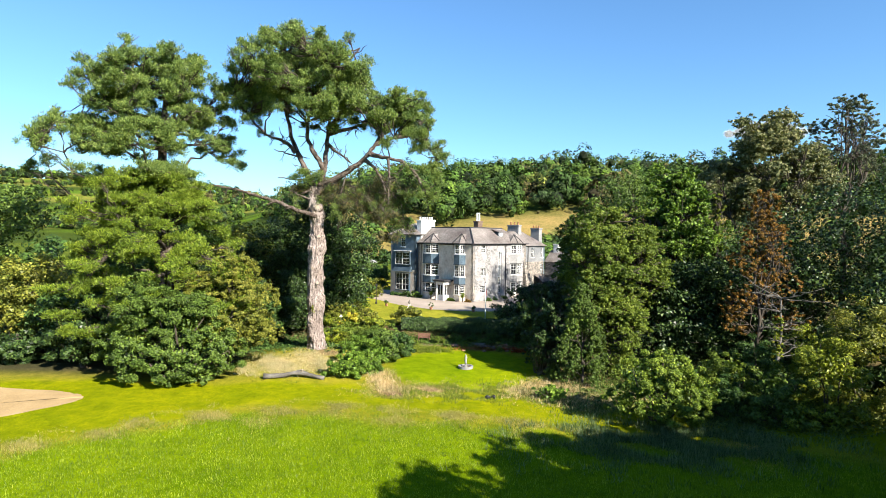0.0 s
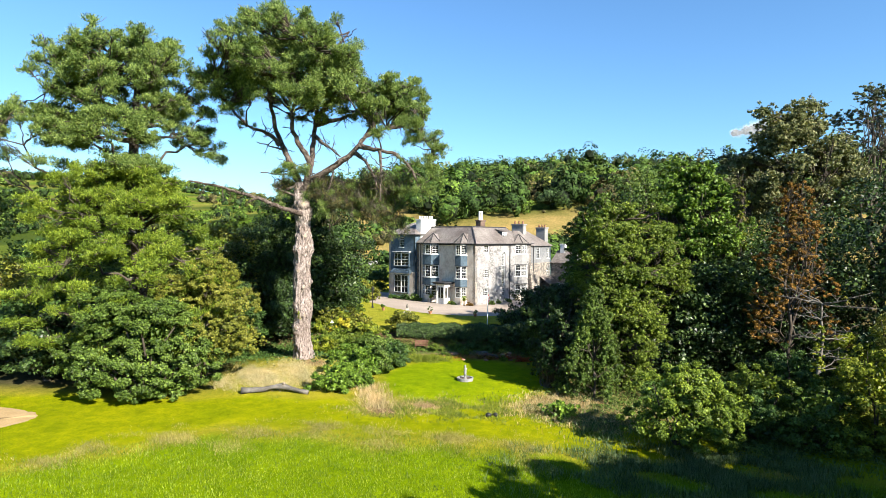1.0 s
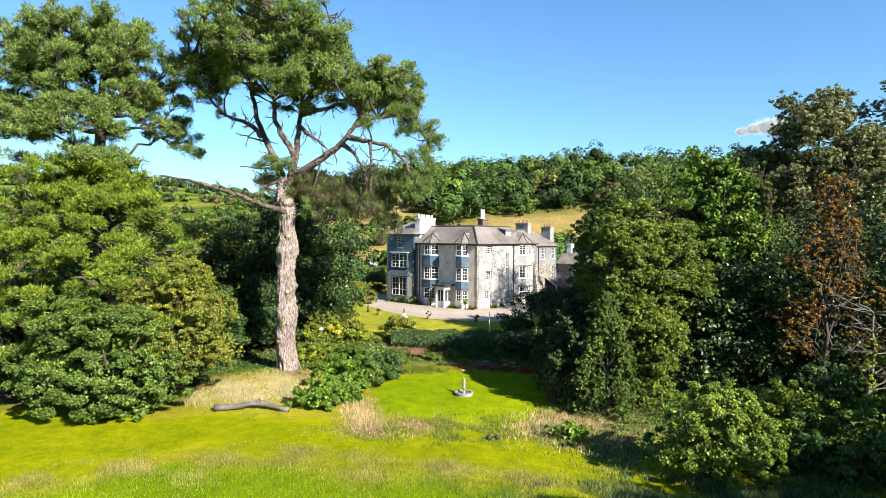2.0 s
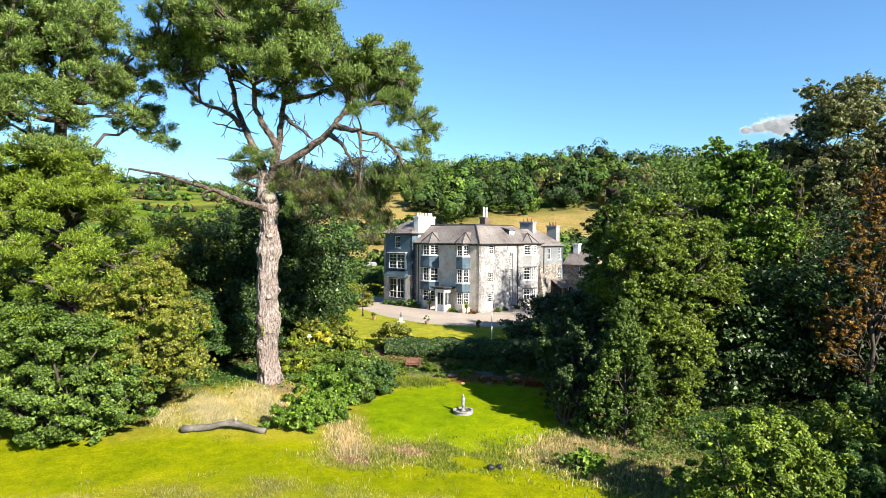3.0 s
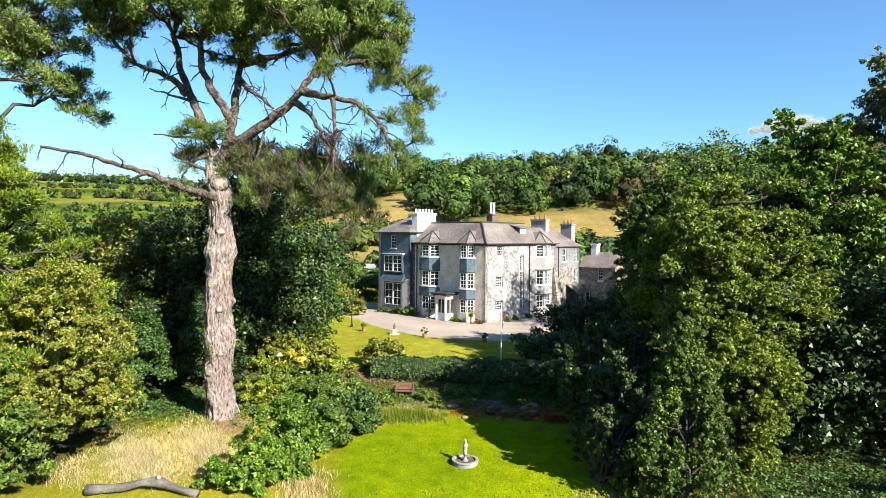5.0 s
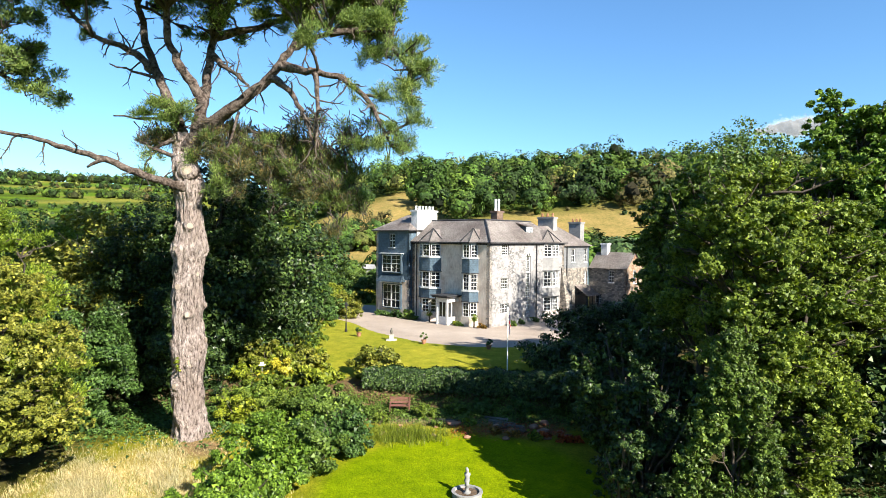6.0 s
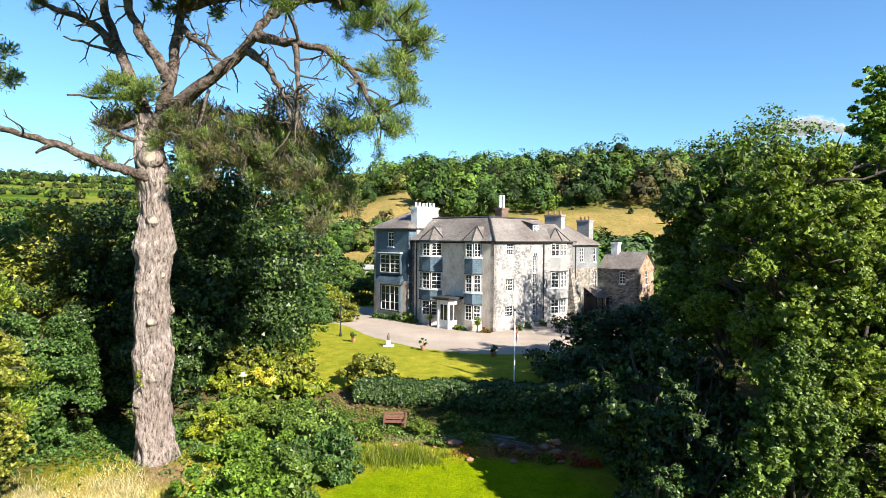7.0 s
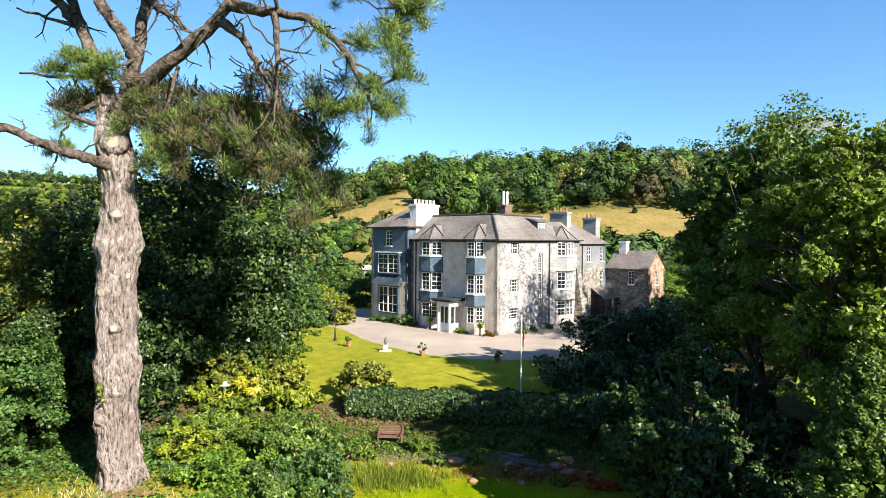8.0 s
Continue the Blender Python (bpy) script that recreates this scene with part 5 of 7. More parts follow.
def build_second_pine():
    rng, nrng = random.Random(21), np.random.default_rng(21)
    root = tagged(new("pine_tree"), "broad bushy pine with layered boughs down to the shrubs", "tree")
    bx, by = -29.5, 63.5
    bz = ground_z(bx, by)
    path = [Vector(p) for p in ((bx, by, bz - 0.3), (bx, by, bz + 4), (bx + 0.3, by, bz + 9), (bx, by, bz + 14), (bx - 0.4, by, bz + 19), (bx - 0.2, by, bz + 25), (bx + 0.4, by, bz + 31))]
    V, F = tube_data(path, [1.1, 0.8, 0.7, 0.6, 0.5, 0.36, 0.15], 14, rng, 0.05)
    obj("trunk", V, F, BARK_LIMB, root, smooth=True)
    # a high dome, a low lobe to one side, a drooping bough to the other, and layered boughs below
    blobs = crown_shell(rng, 190, (-30.8, 63.0, 26.2), (7.2, 6.0, 5.2), 0.8, low=-0.7, hollow=0.2, lump=0.45)
    blobs += crown_shell(rng, 52, (-37.6, 61.0, 20.6), (4.7, 3.6, 2.4), 0.82, low=-0.5, flat=0.7)
    blobs += [(-41.6, 61.0, 17.9, 0.9, 0.8, 0.45), (-42.6, 61.0, 17.3, 0.7, 0.6, 0.4), (-40.2, 61.0, 18.4, 0.9, 0.8, 0.4)]
    blobs += crown_shell(rng, 50, (-31.0, 61.8, 20.4), (5.0, 4.2, 3.4), 0.9)
    hang = crown_shell(rng, 34, (-25.8, 67.3, 22.4), (2.7, 2.2, 3.2), 0.62, low=-0.8) + [(-24.0, 68.2, 19.2, 0.9, 0.8, 0.6), (-23.2, 68.6, 18.6, 0.7, 0.7, 0.5), (-25.0, 68.0, 19.6, 0.9, 0.8, 0.6), (-23.6, 68.4, 20.0, 0.6, 0.6, 0.5)]
    blobs += hang
    blobs += [(rng.uniform(-36, -25.5), rng.uniform(57.5, 62.5), rng.uniform(9.5, 18.0), 1.3, 1.1, 0.5) for _ in range(60)]
    for _ in range(310):
        z = rng.uniform(1.5, 18.0)
        reach = lerp_table(z, [(3, 10.6), (7, 10.4), (12, 6.9), (18, 3.4)])
        a, q = rng.uniform(0, 2 * math.pi), rng.uniform(0.45, 1.0) ** 0.5
        if noise.noise(Vector((math.cos(a) * 2, math.sin(a) * 2, z * 0.45))) < -0.22:
            continue
        sz = rng.uniform(0.8, 1.5)
        blobs.append((-29.6 + math.cos(a) * reach * q, 62.2 + math.sin(a) * reach * 0.66 * q, z - 0.8 * q, sz * 1.2, sz, sz * 0.42))
    main = blobs[::9]
    twigs, faces, spots = [], [], list(path[3:])
    for b in main + [b for b in blobs if b not in main]:
        c = Vector(b[:3])
        heavy = b in main
        V, F = ([], []) if heavy else (twigs, faces)
        if heavy:
            h = max(bz + 3, c.z - 0.3 * math.hypot(c.x - bx, c.y - by) + rng.uniform(-1.2, 1.2))
            i = max(0, min(5, int((h - bz) / 5.6)))
            s = path[i].lerp(path[i + 1], min(1, max(0, (h - path[i].z) / (path[i + 1].z - path[i].z))))
        else:
            s = min(spots, key=lambda q: (q - c).length)
        lp = bend(s, c, rng, 6, -0.04, 0.08)
        tube_data(lp, [(0.2 if heavy else 0.07) * (1 - 0.125 * j) for j in range(7)], 6, rng, 0.05, V, F)
        if heavy:
            spots += lp[2:]
        for _ in range(4):
            e = c + Vector((rng.uniform(-b[3], b[3]), rng.uniform(-b[4], b[4]), rng.uniform(-0.4, 0.9) * b[5]))
            tube_data(bend(lp[4], e, rng, 4, 0.03, 0.1), [0.06 - 0.01 * j for j in range(5)], 4, rng, 0, V, F)
        if heavy:
            obj("limb", V, F, BARK_DARK, root, smooth=True)
    tagged(obj("fine_branchwork", twigs, faces, BARK_DARK, root, smooth=True), kind="stuff")
    high, low = [b for b in blobs if b[2] > 17], [b for b in blobs if b[2] <= 17]
    needles("crown", nrng, tuft_cloud(nrng, high, 8), LEAF["pine"], root, per=15, length=0.28, width=0.038)
    # low boughs use a brighter needle colour that stands for sunlit needles
    needles("lower_crown", nrng, tuft_cloud(nrng, low, 7), LEAF["litpine"], root, per=17, length=0.3, width=0.036)
    return root


build_second_pine()


# ---- broadleaf trees and shrubs ----
def at(x, y):
    return (x, y, ground_z(x, y))


def ball(x, y, z, r, f=0.85):
    return (x, y, z, r, r, r * f)


tree("field_maple", at(-21.5, 60.5), 10, [ball(-21, 60, 7.2, 2.6), ball(-18.9, 60, 4.6, 2.5), ball(-23.6, 60, 5.4, 2.8), ball(-19.6, 59, 1.6, 2.4), ball(-22.5, 58.8, 1.8, 2.6), ball(-17.9, 60.5, 1.4, 1.9)], "maple", "rounded yellow-green field tree beside the pines", leaves=80000, size=0.07, corners=3, trunk=0.26, seed=31, per=20.0, grain=0.42)
tree("laurel_bush", at(-24.5, 56.3), 9, [ball(-24.5, 56.5, 3.2, 3.2), ball(-28.2, 56.5, 4.2, 3.0), ball(-20.9, 56.4, 0.2, 2.6), ball(-24, 55, -0.6, 2.8), ball(-28, 55, 0.2, 3.0), ball(-31, 57, 0.6, 2.7), ball(-22, 55.4, -1.2, 1.9)], "oak", "dense green evergreen bush at the meadow's edge", "bush", leaves=76000, size=0.095, trunk=0.2, seed=32, per=7.0, grain=0.65, corners=3, limbs=False)
# holly and ilex kinds carry the shadow below the pine's boughs as leaf colour
for i, (x, y, top, r, kind) in enumerate([(-39, 66, 7, 4.5, "holly"), (-46, 68, 8.5, 4.5, "maple"), (-53, 71, 17.5, 5.5, "oak"), (-60, 64, 9, 5, "holly"), (-36, 60, 3.5, 2.6, "ilex"), (-44, 62, 1.2, 2.4, "ilex")]):
    g = ground_z(x, y)
    h = top - g
    tree("woodland_tree", (x, y, g), h, [ball(x, y, top - r * 0.8, r), ball(x - r * 0.7, y, g + h * 0.45, r * 0.85), ball(x + r * 0.7, y + 0.6, g + h * 0.42, r * 0.85), ball(x, y - r * 0.5, g + h * 0.3, r * 0.7)], kind, "dense green tree at the wood's edge", leaves=16000, size=0.19, trunk=0.3, seed=40 + i, corners=3, group="trees at the wood's edge")
for i, (x, y, top, r, kind) in enumerate([(-46, 88, 12.5, 5, "oak"), (-39, 86, 12.5, 5, "oak"), (-32.5, 84, 12.8, 4.6, "willow"), (-26.5, 80, 13.2, 4.4, "maple"), (-21, 77.5, 13.6, 4.4, "ilex"), (-17.6, 80.5, 18.0, 4.4, "ilex"), (-14.0, 83, 18.6, 4.4, "ilex"), (-14.6, 87, 9.5, 3.4, "holly"), (-23, 70, 5.8, 3.2, "holly"), (-16, 85, 10, 4, "ilex"), (-28, 73, 7.5, 3.6, "ilex"), (-18.5, 76, 8, 3.4, "ilex")]):
    g = ground_z(x, y)
    h = top - g
    tree("woodland_tree", (x, y, g), h, [ball(x, y, top - r * 0.8, r * 0.9), ball(x - r * 0.6, y - 0.5, g + h * 0.55, r * 0.85), ball(x + r * 0.55, y - 0.4, g + h * 0.5, r * 0.85), ball(x, y - r * 0.6, g + h * 0.32, r * 0.85), ball(x + r * 0.4, y - r * 0.4, g + h * 0.16, r * 0.7), ball(x - r * 0.5, y - r * 0.5, g + h * 0.14, r * 0.7)], kind, "dark evergreen oak in the wood behind the pine", leaves=26000 if y < 79 else 12000, size=0.11 if y < 79 else 0.17, trunk=0.35, seed=60 + i, corners=3, group="wood behind the pine")

# right-hand group beside the lawn
_r = random.Random(810)
tree("willow_tree", at(17.6, 63.6), 18.5, crown_shell(_r, 155, (18.5, 63.6, 8.4), (5.7, 5.6, 6.3), 1.1, low=-0.8, hollow=0.35, lump=0.22, flat=0.7) + crown_shell(_r, 46, (17.8, 60.0, 1.6), (2.7, 2.3, 4.8), 1.0, low=-0.95, hollow=0.3) + crown_shell(_r, 44, (15.5, 59.8, 7.6), (2.5, 2.3, 5.2), 0.95, low=-0.9, hollow=0.4), "willow", "tall spreading olive-green willow above the lawn", leaves=290000, size=0.062, trunk=0.4, seed=81, per=11.0, grain=0.62, corners=3, core=260)
tree("yew_bush", at(11.7, 63.0), 8, crown_shell(_r, 46, (11.7, 63.0, 1.4), (2.9, 3.4, 4.6), 1.1, low=-0.7), "ilex", "dark spreading yew at the lawn's edge", "bush", leaves=64000, size=0.08, trunk=0.16, seed=82, per=8.0, grain=0.7, corners=3, limbs=False, core=420)
tree("yew_bush", at(9.9, 59.6), 6, crown_shell(_r, 22, (10.6, 59.4, 0.4), (1.9, 1.8, 3.4), 0.85, low=-0.8), "ilex", "dark feathery yew in front of the larger one", "bush", leaves=34000, size=0.065, trunk=0.12, seed=88, per=9.0, grain=0.7, corners=3, limbs=False, core=400)
tree("cypress_bush", at(13.4, 56.6), 8.6, [(13.3 + _r.uniform(-1, 1) * 2.7 * (1 - q) ** 0.75, 56.8 + _r.uniform(-1, 1) * 1.9 * (1 - q) ** 0.75, -2.4 + 8.8 * q, 0.8, 0.75, 0.95) for q in [k / 74 for k in range(74)]], "oak", "feathery mid-green cypress beside the lawn", "bush", leaves=70000, size=0.06, trunk=0.12, seed=83, per=16.0, grain=0.6, droop=0.4, corners=3, core=240)
tree("oak_tree", at(18.4, 73), 14, crown_shell(_r, 60, (18.4, 73, 8.0), (4.2, 4.0, 7.2), 1.5, low=-0.7), "oak", "shaded dark green oak behind the willow", leaves=60000, size=0.11, trunk=0.4, seed=89, corners=3, per=7.0, grain=0.75)
tree("lime_tree", at(27.4, 71), 22.5, crown_shell(_r, 110, (27.8, 70.8, 12.0), (4.6, 4.6, 6.8), 1.15, low=-0.55, hollow=0.35, lump=0.2) + [ball(25.6, 71.4, 19.6, 1.1), ball(26.0, 71.2, 18.2, 1.6), ball(24.7, 71.0, 17.2, 1.3), ball(27.6, 71.0, 18.0, 1.4), ball(29.2, 71.0, 17.0, 1.2)], "lime", "large bright green broadleaf tree in full leaf", leaves=100000, size=0.105, trunk=0.5, seed=84, per=8.0, grain=0.75, corners=3)
tree("larch_sapling", at(31.6, 69.0), 18, [(31.6 + _r.uniform(-1, 1) * 1.9 * (1.05 - q), 69.0 + _r.uniform(-1, 1) * 1.2 * (1.05 - q), 7 + 9.4 * q, 0.9 - 0.4 * q, 0.8 - 0.3 * q, 0.25) for q in [k / 26 for k in range(27)]], "yellowgreen", "slender yellow-green tree with layered boughs", leaves=26000, size=0.09, trunk=0.18, seed=94, per=9.0, grain=0.9, corners=3, core=0)
tree("copper_tree", at(31.2, 58.8), 18, [(31.4 + _r.uniform(-1, 1) * 3.7 * (1.08 - q) ** 0.7, 58.8 + _r.uniform(-1, 1) * 2.6 * (1.08 - q) ** 0.7, 2.5 + 13.2 * q, 0.95, 0.9, 0.8) for q in [k / 100 for k in range(100)]], "rust", "thin half-bare tree with rusty brown leaves", leaves=72000, size=0.08, trunk=0.22, seed=85, corners=3, grain=0.7, per=9.0, core=0)
tree("ash_tree", at(47.5, 88), 33, crown_shell(_r, 170, (47.6, 88, 20.0), (9.2, 6.5, 9.9), 1.5, low=-0.7, lump=0.16, hollow=0.4), "ash", "very tall ash with thinning brownish crown", leaves=84000, size=0.125, corners=3, trunk=0.5, seed=86, per=7.0, grain=0.7, core=260)
tree("ash_tree", at(65, 97), 40, crown_shell(_r, 70, (65, 97, 27.0), (6.8, 5.0, 8.4), 1.3, low=-0.7, hollow=0.3), "greyash", "very tall half-bare grey-leaved ash", leaves=52000, size=0.1, corners=3, trunk=0.4, seed=87, per=7.0, grain=0.7, core=0)
# the ilex kind here puts the wood's deep shadow into leaf colour
for i, (x, y, top, r, kind) in enumerate([(41, 61, 17, 5.4, "ilex"), (47, 56, 19, 6, "ilex"), (39, 69, 15, 5, "ilex"), (38, 50, 8, 4, "ilex"), (56, 70, 22, 6.5, "ilex"), (52, 98, 18, 6, "holly"), (38, 84, 13, 5, "holly"), (36, 96, 11, 5, "oak"), (28.6, 89.6, 21.6, 4.8, "oak"), (24, 65, 8, 3.6, "ilex"), (28, 66, 9.5, 4, "ilex"), (34, 65, 11, 4.4, "ilex"), (31, 69, 8, 4, "ilex")]):
    g = ground_z(x, y)
    h = top - g
    tree("woodland_tree", (x, y, g), h, [ball(x, y, top - r * 0.8, r), ball(x - r * 0.65, y, g + h * 0.5, r * 0.85), ball(x + r * 0.7, y + 0.6, g + h * 0.5, r * 0.85), ball(x, y - r * 0.6, g + h * 0.3, r * 0.85), ball(x - r * 0.4, y - r * 0.3, g + h * 0.15, r * 0.7)], kind, "shadowy woodland tree beyond the meadow", leaves=10000, size=0.165, trunk=0.4, seed=90 + i, corners=3, group="wood beyond the meadow")
tree("elder_bush", at(16.6, 45.8), 5.6, [ball(15.6, 45.6, 0.6, 2.1), ball(17.8, 45.8, 1.0, 2.2), ball(14.2, 45.6, -1.2, 1.8), ball(19.6, 46, -0.4, 2.1), ball(16.6, 44.6, -1.4, 2.0), ball(18.6, 44.9, -1.2, 1.9), ball(16.8, 46.2, 1.7, 1.4)], "elder", "rounded bright green elder bush at the meadow's edge", "bush", leaves=70000, size=0.07, trunk=0.12, seed=101, per=8.0, grain=0.6, corners=3, limbs=False, core=600)
for i, (x, y, top, r, kind) in enumerate([(22.5, 47.5, 0.2, 2.0, "holly"), (26, 45.5, 1.5, 2.4, "oak"), (29, 44.5, 3.6, 2.6, "yellowgreen"), (33.5, 46.5, 6.2, 3, "maple"), (30.5, 48, 4.2, 2.6, "yellowgreen"), (24.5, 50.5, 1.6, 2.2, "willow"), (35, 40, 4.5, 3, "holly"), (28.8, 54, 2.2, 2.4, "holly")]):
    g = ground_z(x, y)
    tree("bramble_bush", (x, y, g), top - g, [ball(x, y, top - r * 0.7, r), ball(x - r * 0.8, y - 0.3, g + 0.9, r * 0.75), ball(x + r * 0.8, y, g + 1.0, r * 0.75), ball(x, y - r * 0.6, g + 0.7, r * 0.7)], kind, "tangled bramble and sapling thicket in shade", "bush", leaves=13000, size=0.085, trunk=0.08, per=6.0, grain=0.65, corners=3, seed=110 + i, limbs=False, group="thicket beside the meadow")
# trees on the bank beyond the camera's right, whose shade lies over the meadow
for i, (x, y, top, r) in enumerate([(21.5, 12.5, 19.5, 5), (26.5, 20, 18.5, 5), (32, 25, 16.5, 5), (28, 8, 20, 6), (35, 15, 20, 6), (29.6, 28.6, 12, 4.2), (38, 31, 14.5, 4.6), (23.5, 16.5, 15, 4.6), (42, 24, 18, 6)]):
    x, y = x + 2.0, y - 3.8
    g = ground_z(x, y)
    h = top - g
    tree("woodland_tree", (x, y, g), h, [ball(x, y, top - r * 0.8, r), ball(x - r * 0.6, y, g + h * 0.5, r * 0.9), ball(x + r * 0.6, y + 0.6, g + h * 0.5, r * 0.9), ball(x, y - r * 0.6, g + h * 0.35, r * 0.8)], "oak", "woodland tree shading the meadow", leaves=6000, size=0.5, trunk=0.4, seed=130 + i, corners=3, group="wood beyond the meadow")

# shrubs on the near side of the house lawn
SHRUBS = [
    (-7.8, 62.0, 0.8, 2.0, "lime", "laurel_bush", "glossy bright green laurel bush"), (-6.4, 64.0, 0.6, 1.7, "oak", "laurel_bush", "glossy green laurel bush"), (-8.6, 60.0, -0.2, 1.8, "lime", "laurel_bush", "glossy bright green laurel bush"),
    (-9.3, 58.2, -0.9, 1.6, "lime", "laurel_bush", "glossy bright green laurel bush"), (-7.2, 59.4, -1.0, 1.2, "lime", "laurel_bush", "glossy bright green laurel bush"), (-5.2, 67.2, 0.6, 1.9, "holly", "rhododendron_bush", "dark green rhododendron bush"), (-6.6, 70.5, 0.9, 2.0, "oak", "rhododendron_bush", "green rhododendron bush beside the lawn"), (-9.2, 67.6, 0.0, 1.7, "lime", "shrub", "light green leafy garden shrub"),
    (-10.4, 71.5, 0.4, 1.8, "willow", "shrub", "olive-leaved garden shrub below the pine"), (-11.7, 76.2, 1.3, 1.4, "gold", "golden_conifer", "bright golden yellow conifer"), (-14.0, 77.6, 0.6, 1.5, "yellowgreen", "shrub", "yellow-green garden shrub by the conifer"), (-13.4, 73.6, 0.2, 1.6, "willow", "shrub", "olive-leaved garden shrub below the pine"),
]
SHRUBS += [
    (-15.2, 88.5, 6.4, 2.0, "yellowgreen", "shrub", "tall sunlit yellow-green shrub by the drive"), (-14.0, 85.6, 4.6, 2.0, "maple", "shrub", "tall yellow-olive garden shrub"), (-12.4, 82.5, 2.4, 2.0, "yellowgreen", "shrub", "tall yellow-green garden shrub"), (-14.0, 84, 4.2, 2.6, "oak", "shrub", "tall green leafy garden shrub"), (-16.4, 91.4, 4.6, 2.4, "yellowgreen", "shrub", "tall yellow-green shrub by the drive"), (-19.5, 95, 6, 2.6, "lime", "shrub", "tall leafy green shrub by the drive"), (-14.4, 89.5, 1.8, 1.3, "lime", "shrub", "green shrub by the drive"),
    (-4.6, 78.6, 2.3, 1.7, "maple", "spindle_bush", "small reddish brown-leaved ornamental bush on the lawn"),
    (10.4, 80, 2.9, 2.9, "ilex", "yew_bush", "dark yew at the edge of the lawn"), (13.4, 84.5, 5.2, 3.2, "ilex", "yew_bush", "dark yew beside the drive"), (17.6, 85, 5.8, 3.4, "ilex", "yew_bush", "dark yew beside the drive"), (10.8, 74.5, 1.8, 2.4, "ilex", "yew_bush", "dark yew at the edge of the lawn"), (11.6, 69.8, 0.8, 2.0, "ilex", "yew_bush", "dark yew at the edge of the lawn"), (21, 92, 4, 3, "ilex", "yew_bush", "dark yew beside the drive"),
]
SHRUBS += [
    (9.6, 52.2, -1.4, 1.2, "lime", "shrub", "low bright green shrub"), (-1.2, 121, 6, 3, "oak", "shrub", "tall green shrub beside the wing"), (-17.5, 118, 5.5, 3, "holly", "shrub", "dark shrub beside the wing"), (-21, 122, 6.5, 3, "oak", "shrub", "dark shrub beside the wing"), (-16, 107, 4, 2.4, "holly", "shrub", "dark green shrub by the drive"), (-19, 111, 5, 2.6, "oak", "shrub", "dark green shrub by the drive"),
    (30.5, 124, 5.5, 3.0, "lime", "shrub", "tall bright green shrub behind the outbuilding"), (27.8, 119, 3.4, 2.2, "oak", "shrub", "green shrub beside the outbuilding"), (33, 128, 7.5, 3.4, "oak", "shrub", "tall green shrub behind the outbuilding"), (25.5, 130, 8.0, 3.4, "lime", "shrub", "tall bright green shrub behind the outbuilding"),
    (-13.4, 80.5, 2.6, 2.0, "yellowgreen", "shrub", "sunlit yellow-green garden shrub"), (-10.6, 79.5, 1.6, 1.5, "maple", "shrub", "yellow-olive leafy garden shrub"), (-14.5, 81.5, 3.6, 2.2, "lime", "shrub", "bright green leafy garden shrub"),
    (-13.5, 128, 5.2, 2.4, "holly", "shrub", "dark green shrub behind the wing"), (-16.5, 130, 6.0, 2.6, "oak", "shrub", "leafy green shrub behind the wing"), (-20, 131, 5.6, 2.6, "holly", "shrub", "dark green shrub behind the wing"), (-23.5, 129, 6.4, 2.8, "ilex", "shrub", "dark green shrub behind the wing"), (-15.5, 112, 4.4, 2.0, "yellowgreen", "shrub", "tall yellow-green shrub beside the wing"), (-12.6, 108.5, 3.6, 1.7, "maple", "shrub", "yellow-olive shrub beside the wing"),
]
_r = random.Random(44)
for k in range(30):
    x, y = _r.uniform(-15.5, -6.0), _r.uniform(69, 90)
    if x > -11.3 and y > 77 or x < -11.5 and y < 71:
        continue
    kind = _r.choice(["oak", "lime", "willow", "yellowgreen", "lime", "oak", "maple"])
    r = _r.uniform(1.1, 1.8)
    SHRUBS.append((x, y, min(ground_z(x, y) + r * _r.uniform(1.2, 1.8) + (1.2 if y > 80 else 0), 0.1 if y < 77.5 else 9), r, kind, "shrub", {"oak": "green leafy garden shrub among others", "lime": "bright green leafy garden shrub", "willow": "olive-leaved garden shrub below the pine", "yellowgreen": "sunlit yellow-green garden shrub", "maple": "yellow-olive leafy garden shrub"}[kind]))
for i, (x, y, top, r, kind, name, label) in enumerate(SHRUBS):
    g = ground_z(x, y)
    if name == "golden_conifer":
        bl = [ball(x, y, top - 0.6, 0.6, 1.3), ball(x + 0.5, y, g + 0.9, 0.9, 1.1), ball(x - 0.9, y, g + 0.7, 0.7, 1.0)]
    else:
        bl = [ball(x, y, top - r * 0.75, r * 0.9), ball(x - r * 0.6, y - 0.3, (g + top) / 2 - 0.2, r * 0.8), ball(x + r * 0.6, y, (g + top) / 2 - 0.3, r * 0.8), ball(x, y - r * 0.5, g + r * 0.45, r * 0.8), ball(x + r * 0.5, y - r * 0.4, g + r * 0.35, r * 0.6)]
    tree(name, (x, y, g), top - g, bl, kind, label, "bush", leaves=int((1900 if y < 75 else 900) * r * r + 1500), size=0.085 if y < 75 else 0.125, trunk=0.07, seed=150 + i, limbs=False, group="garden shrubs", corners=3, core=300 if y < 75 else 120)


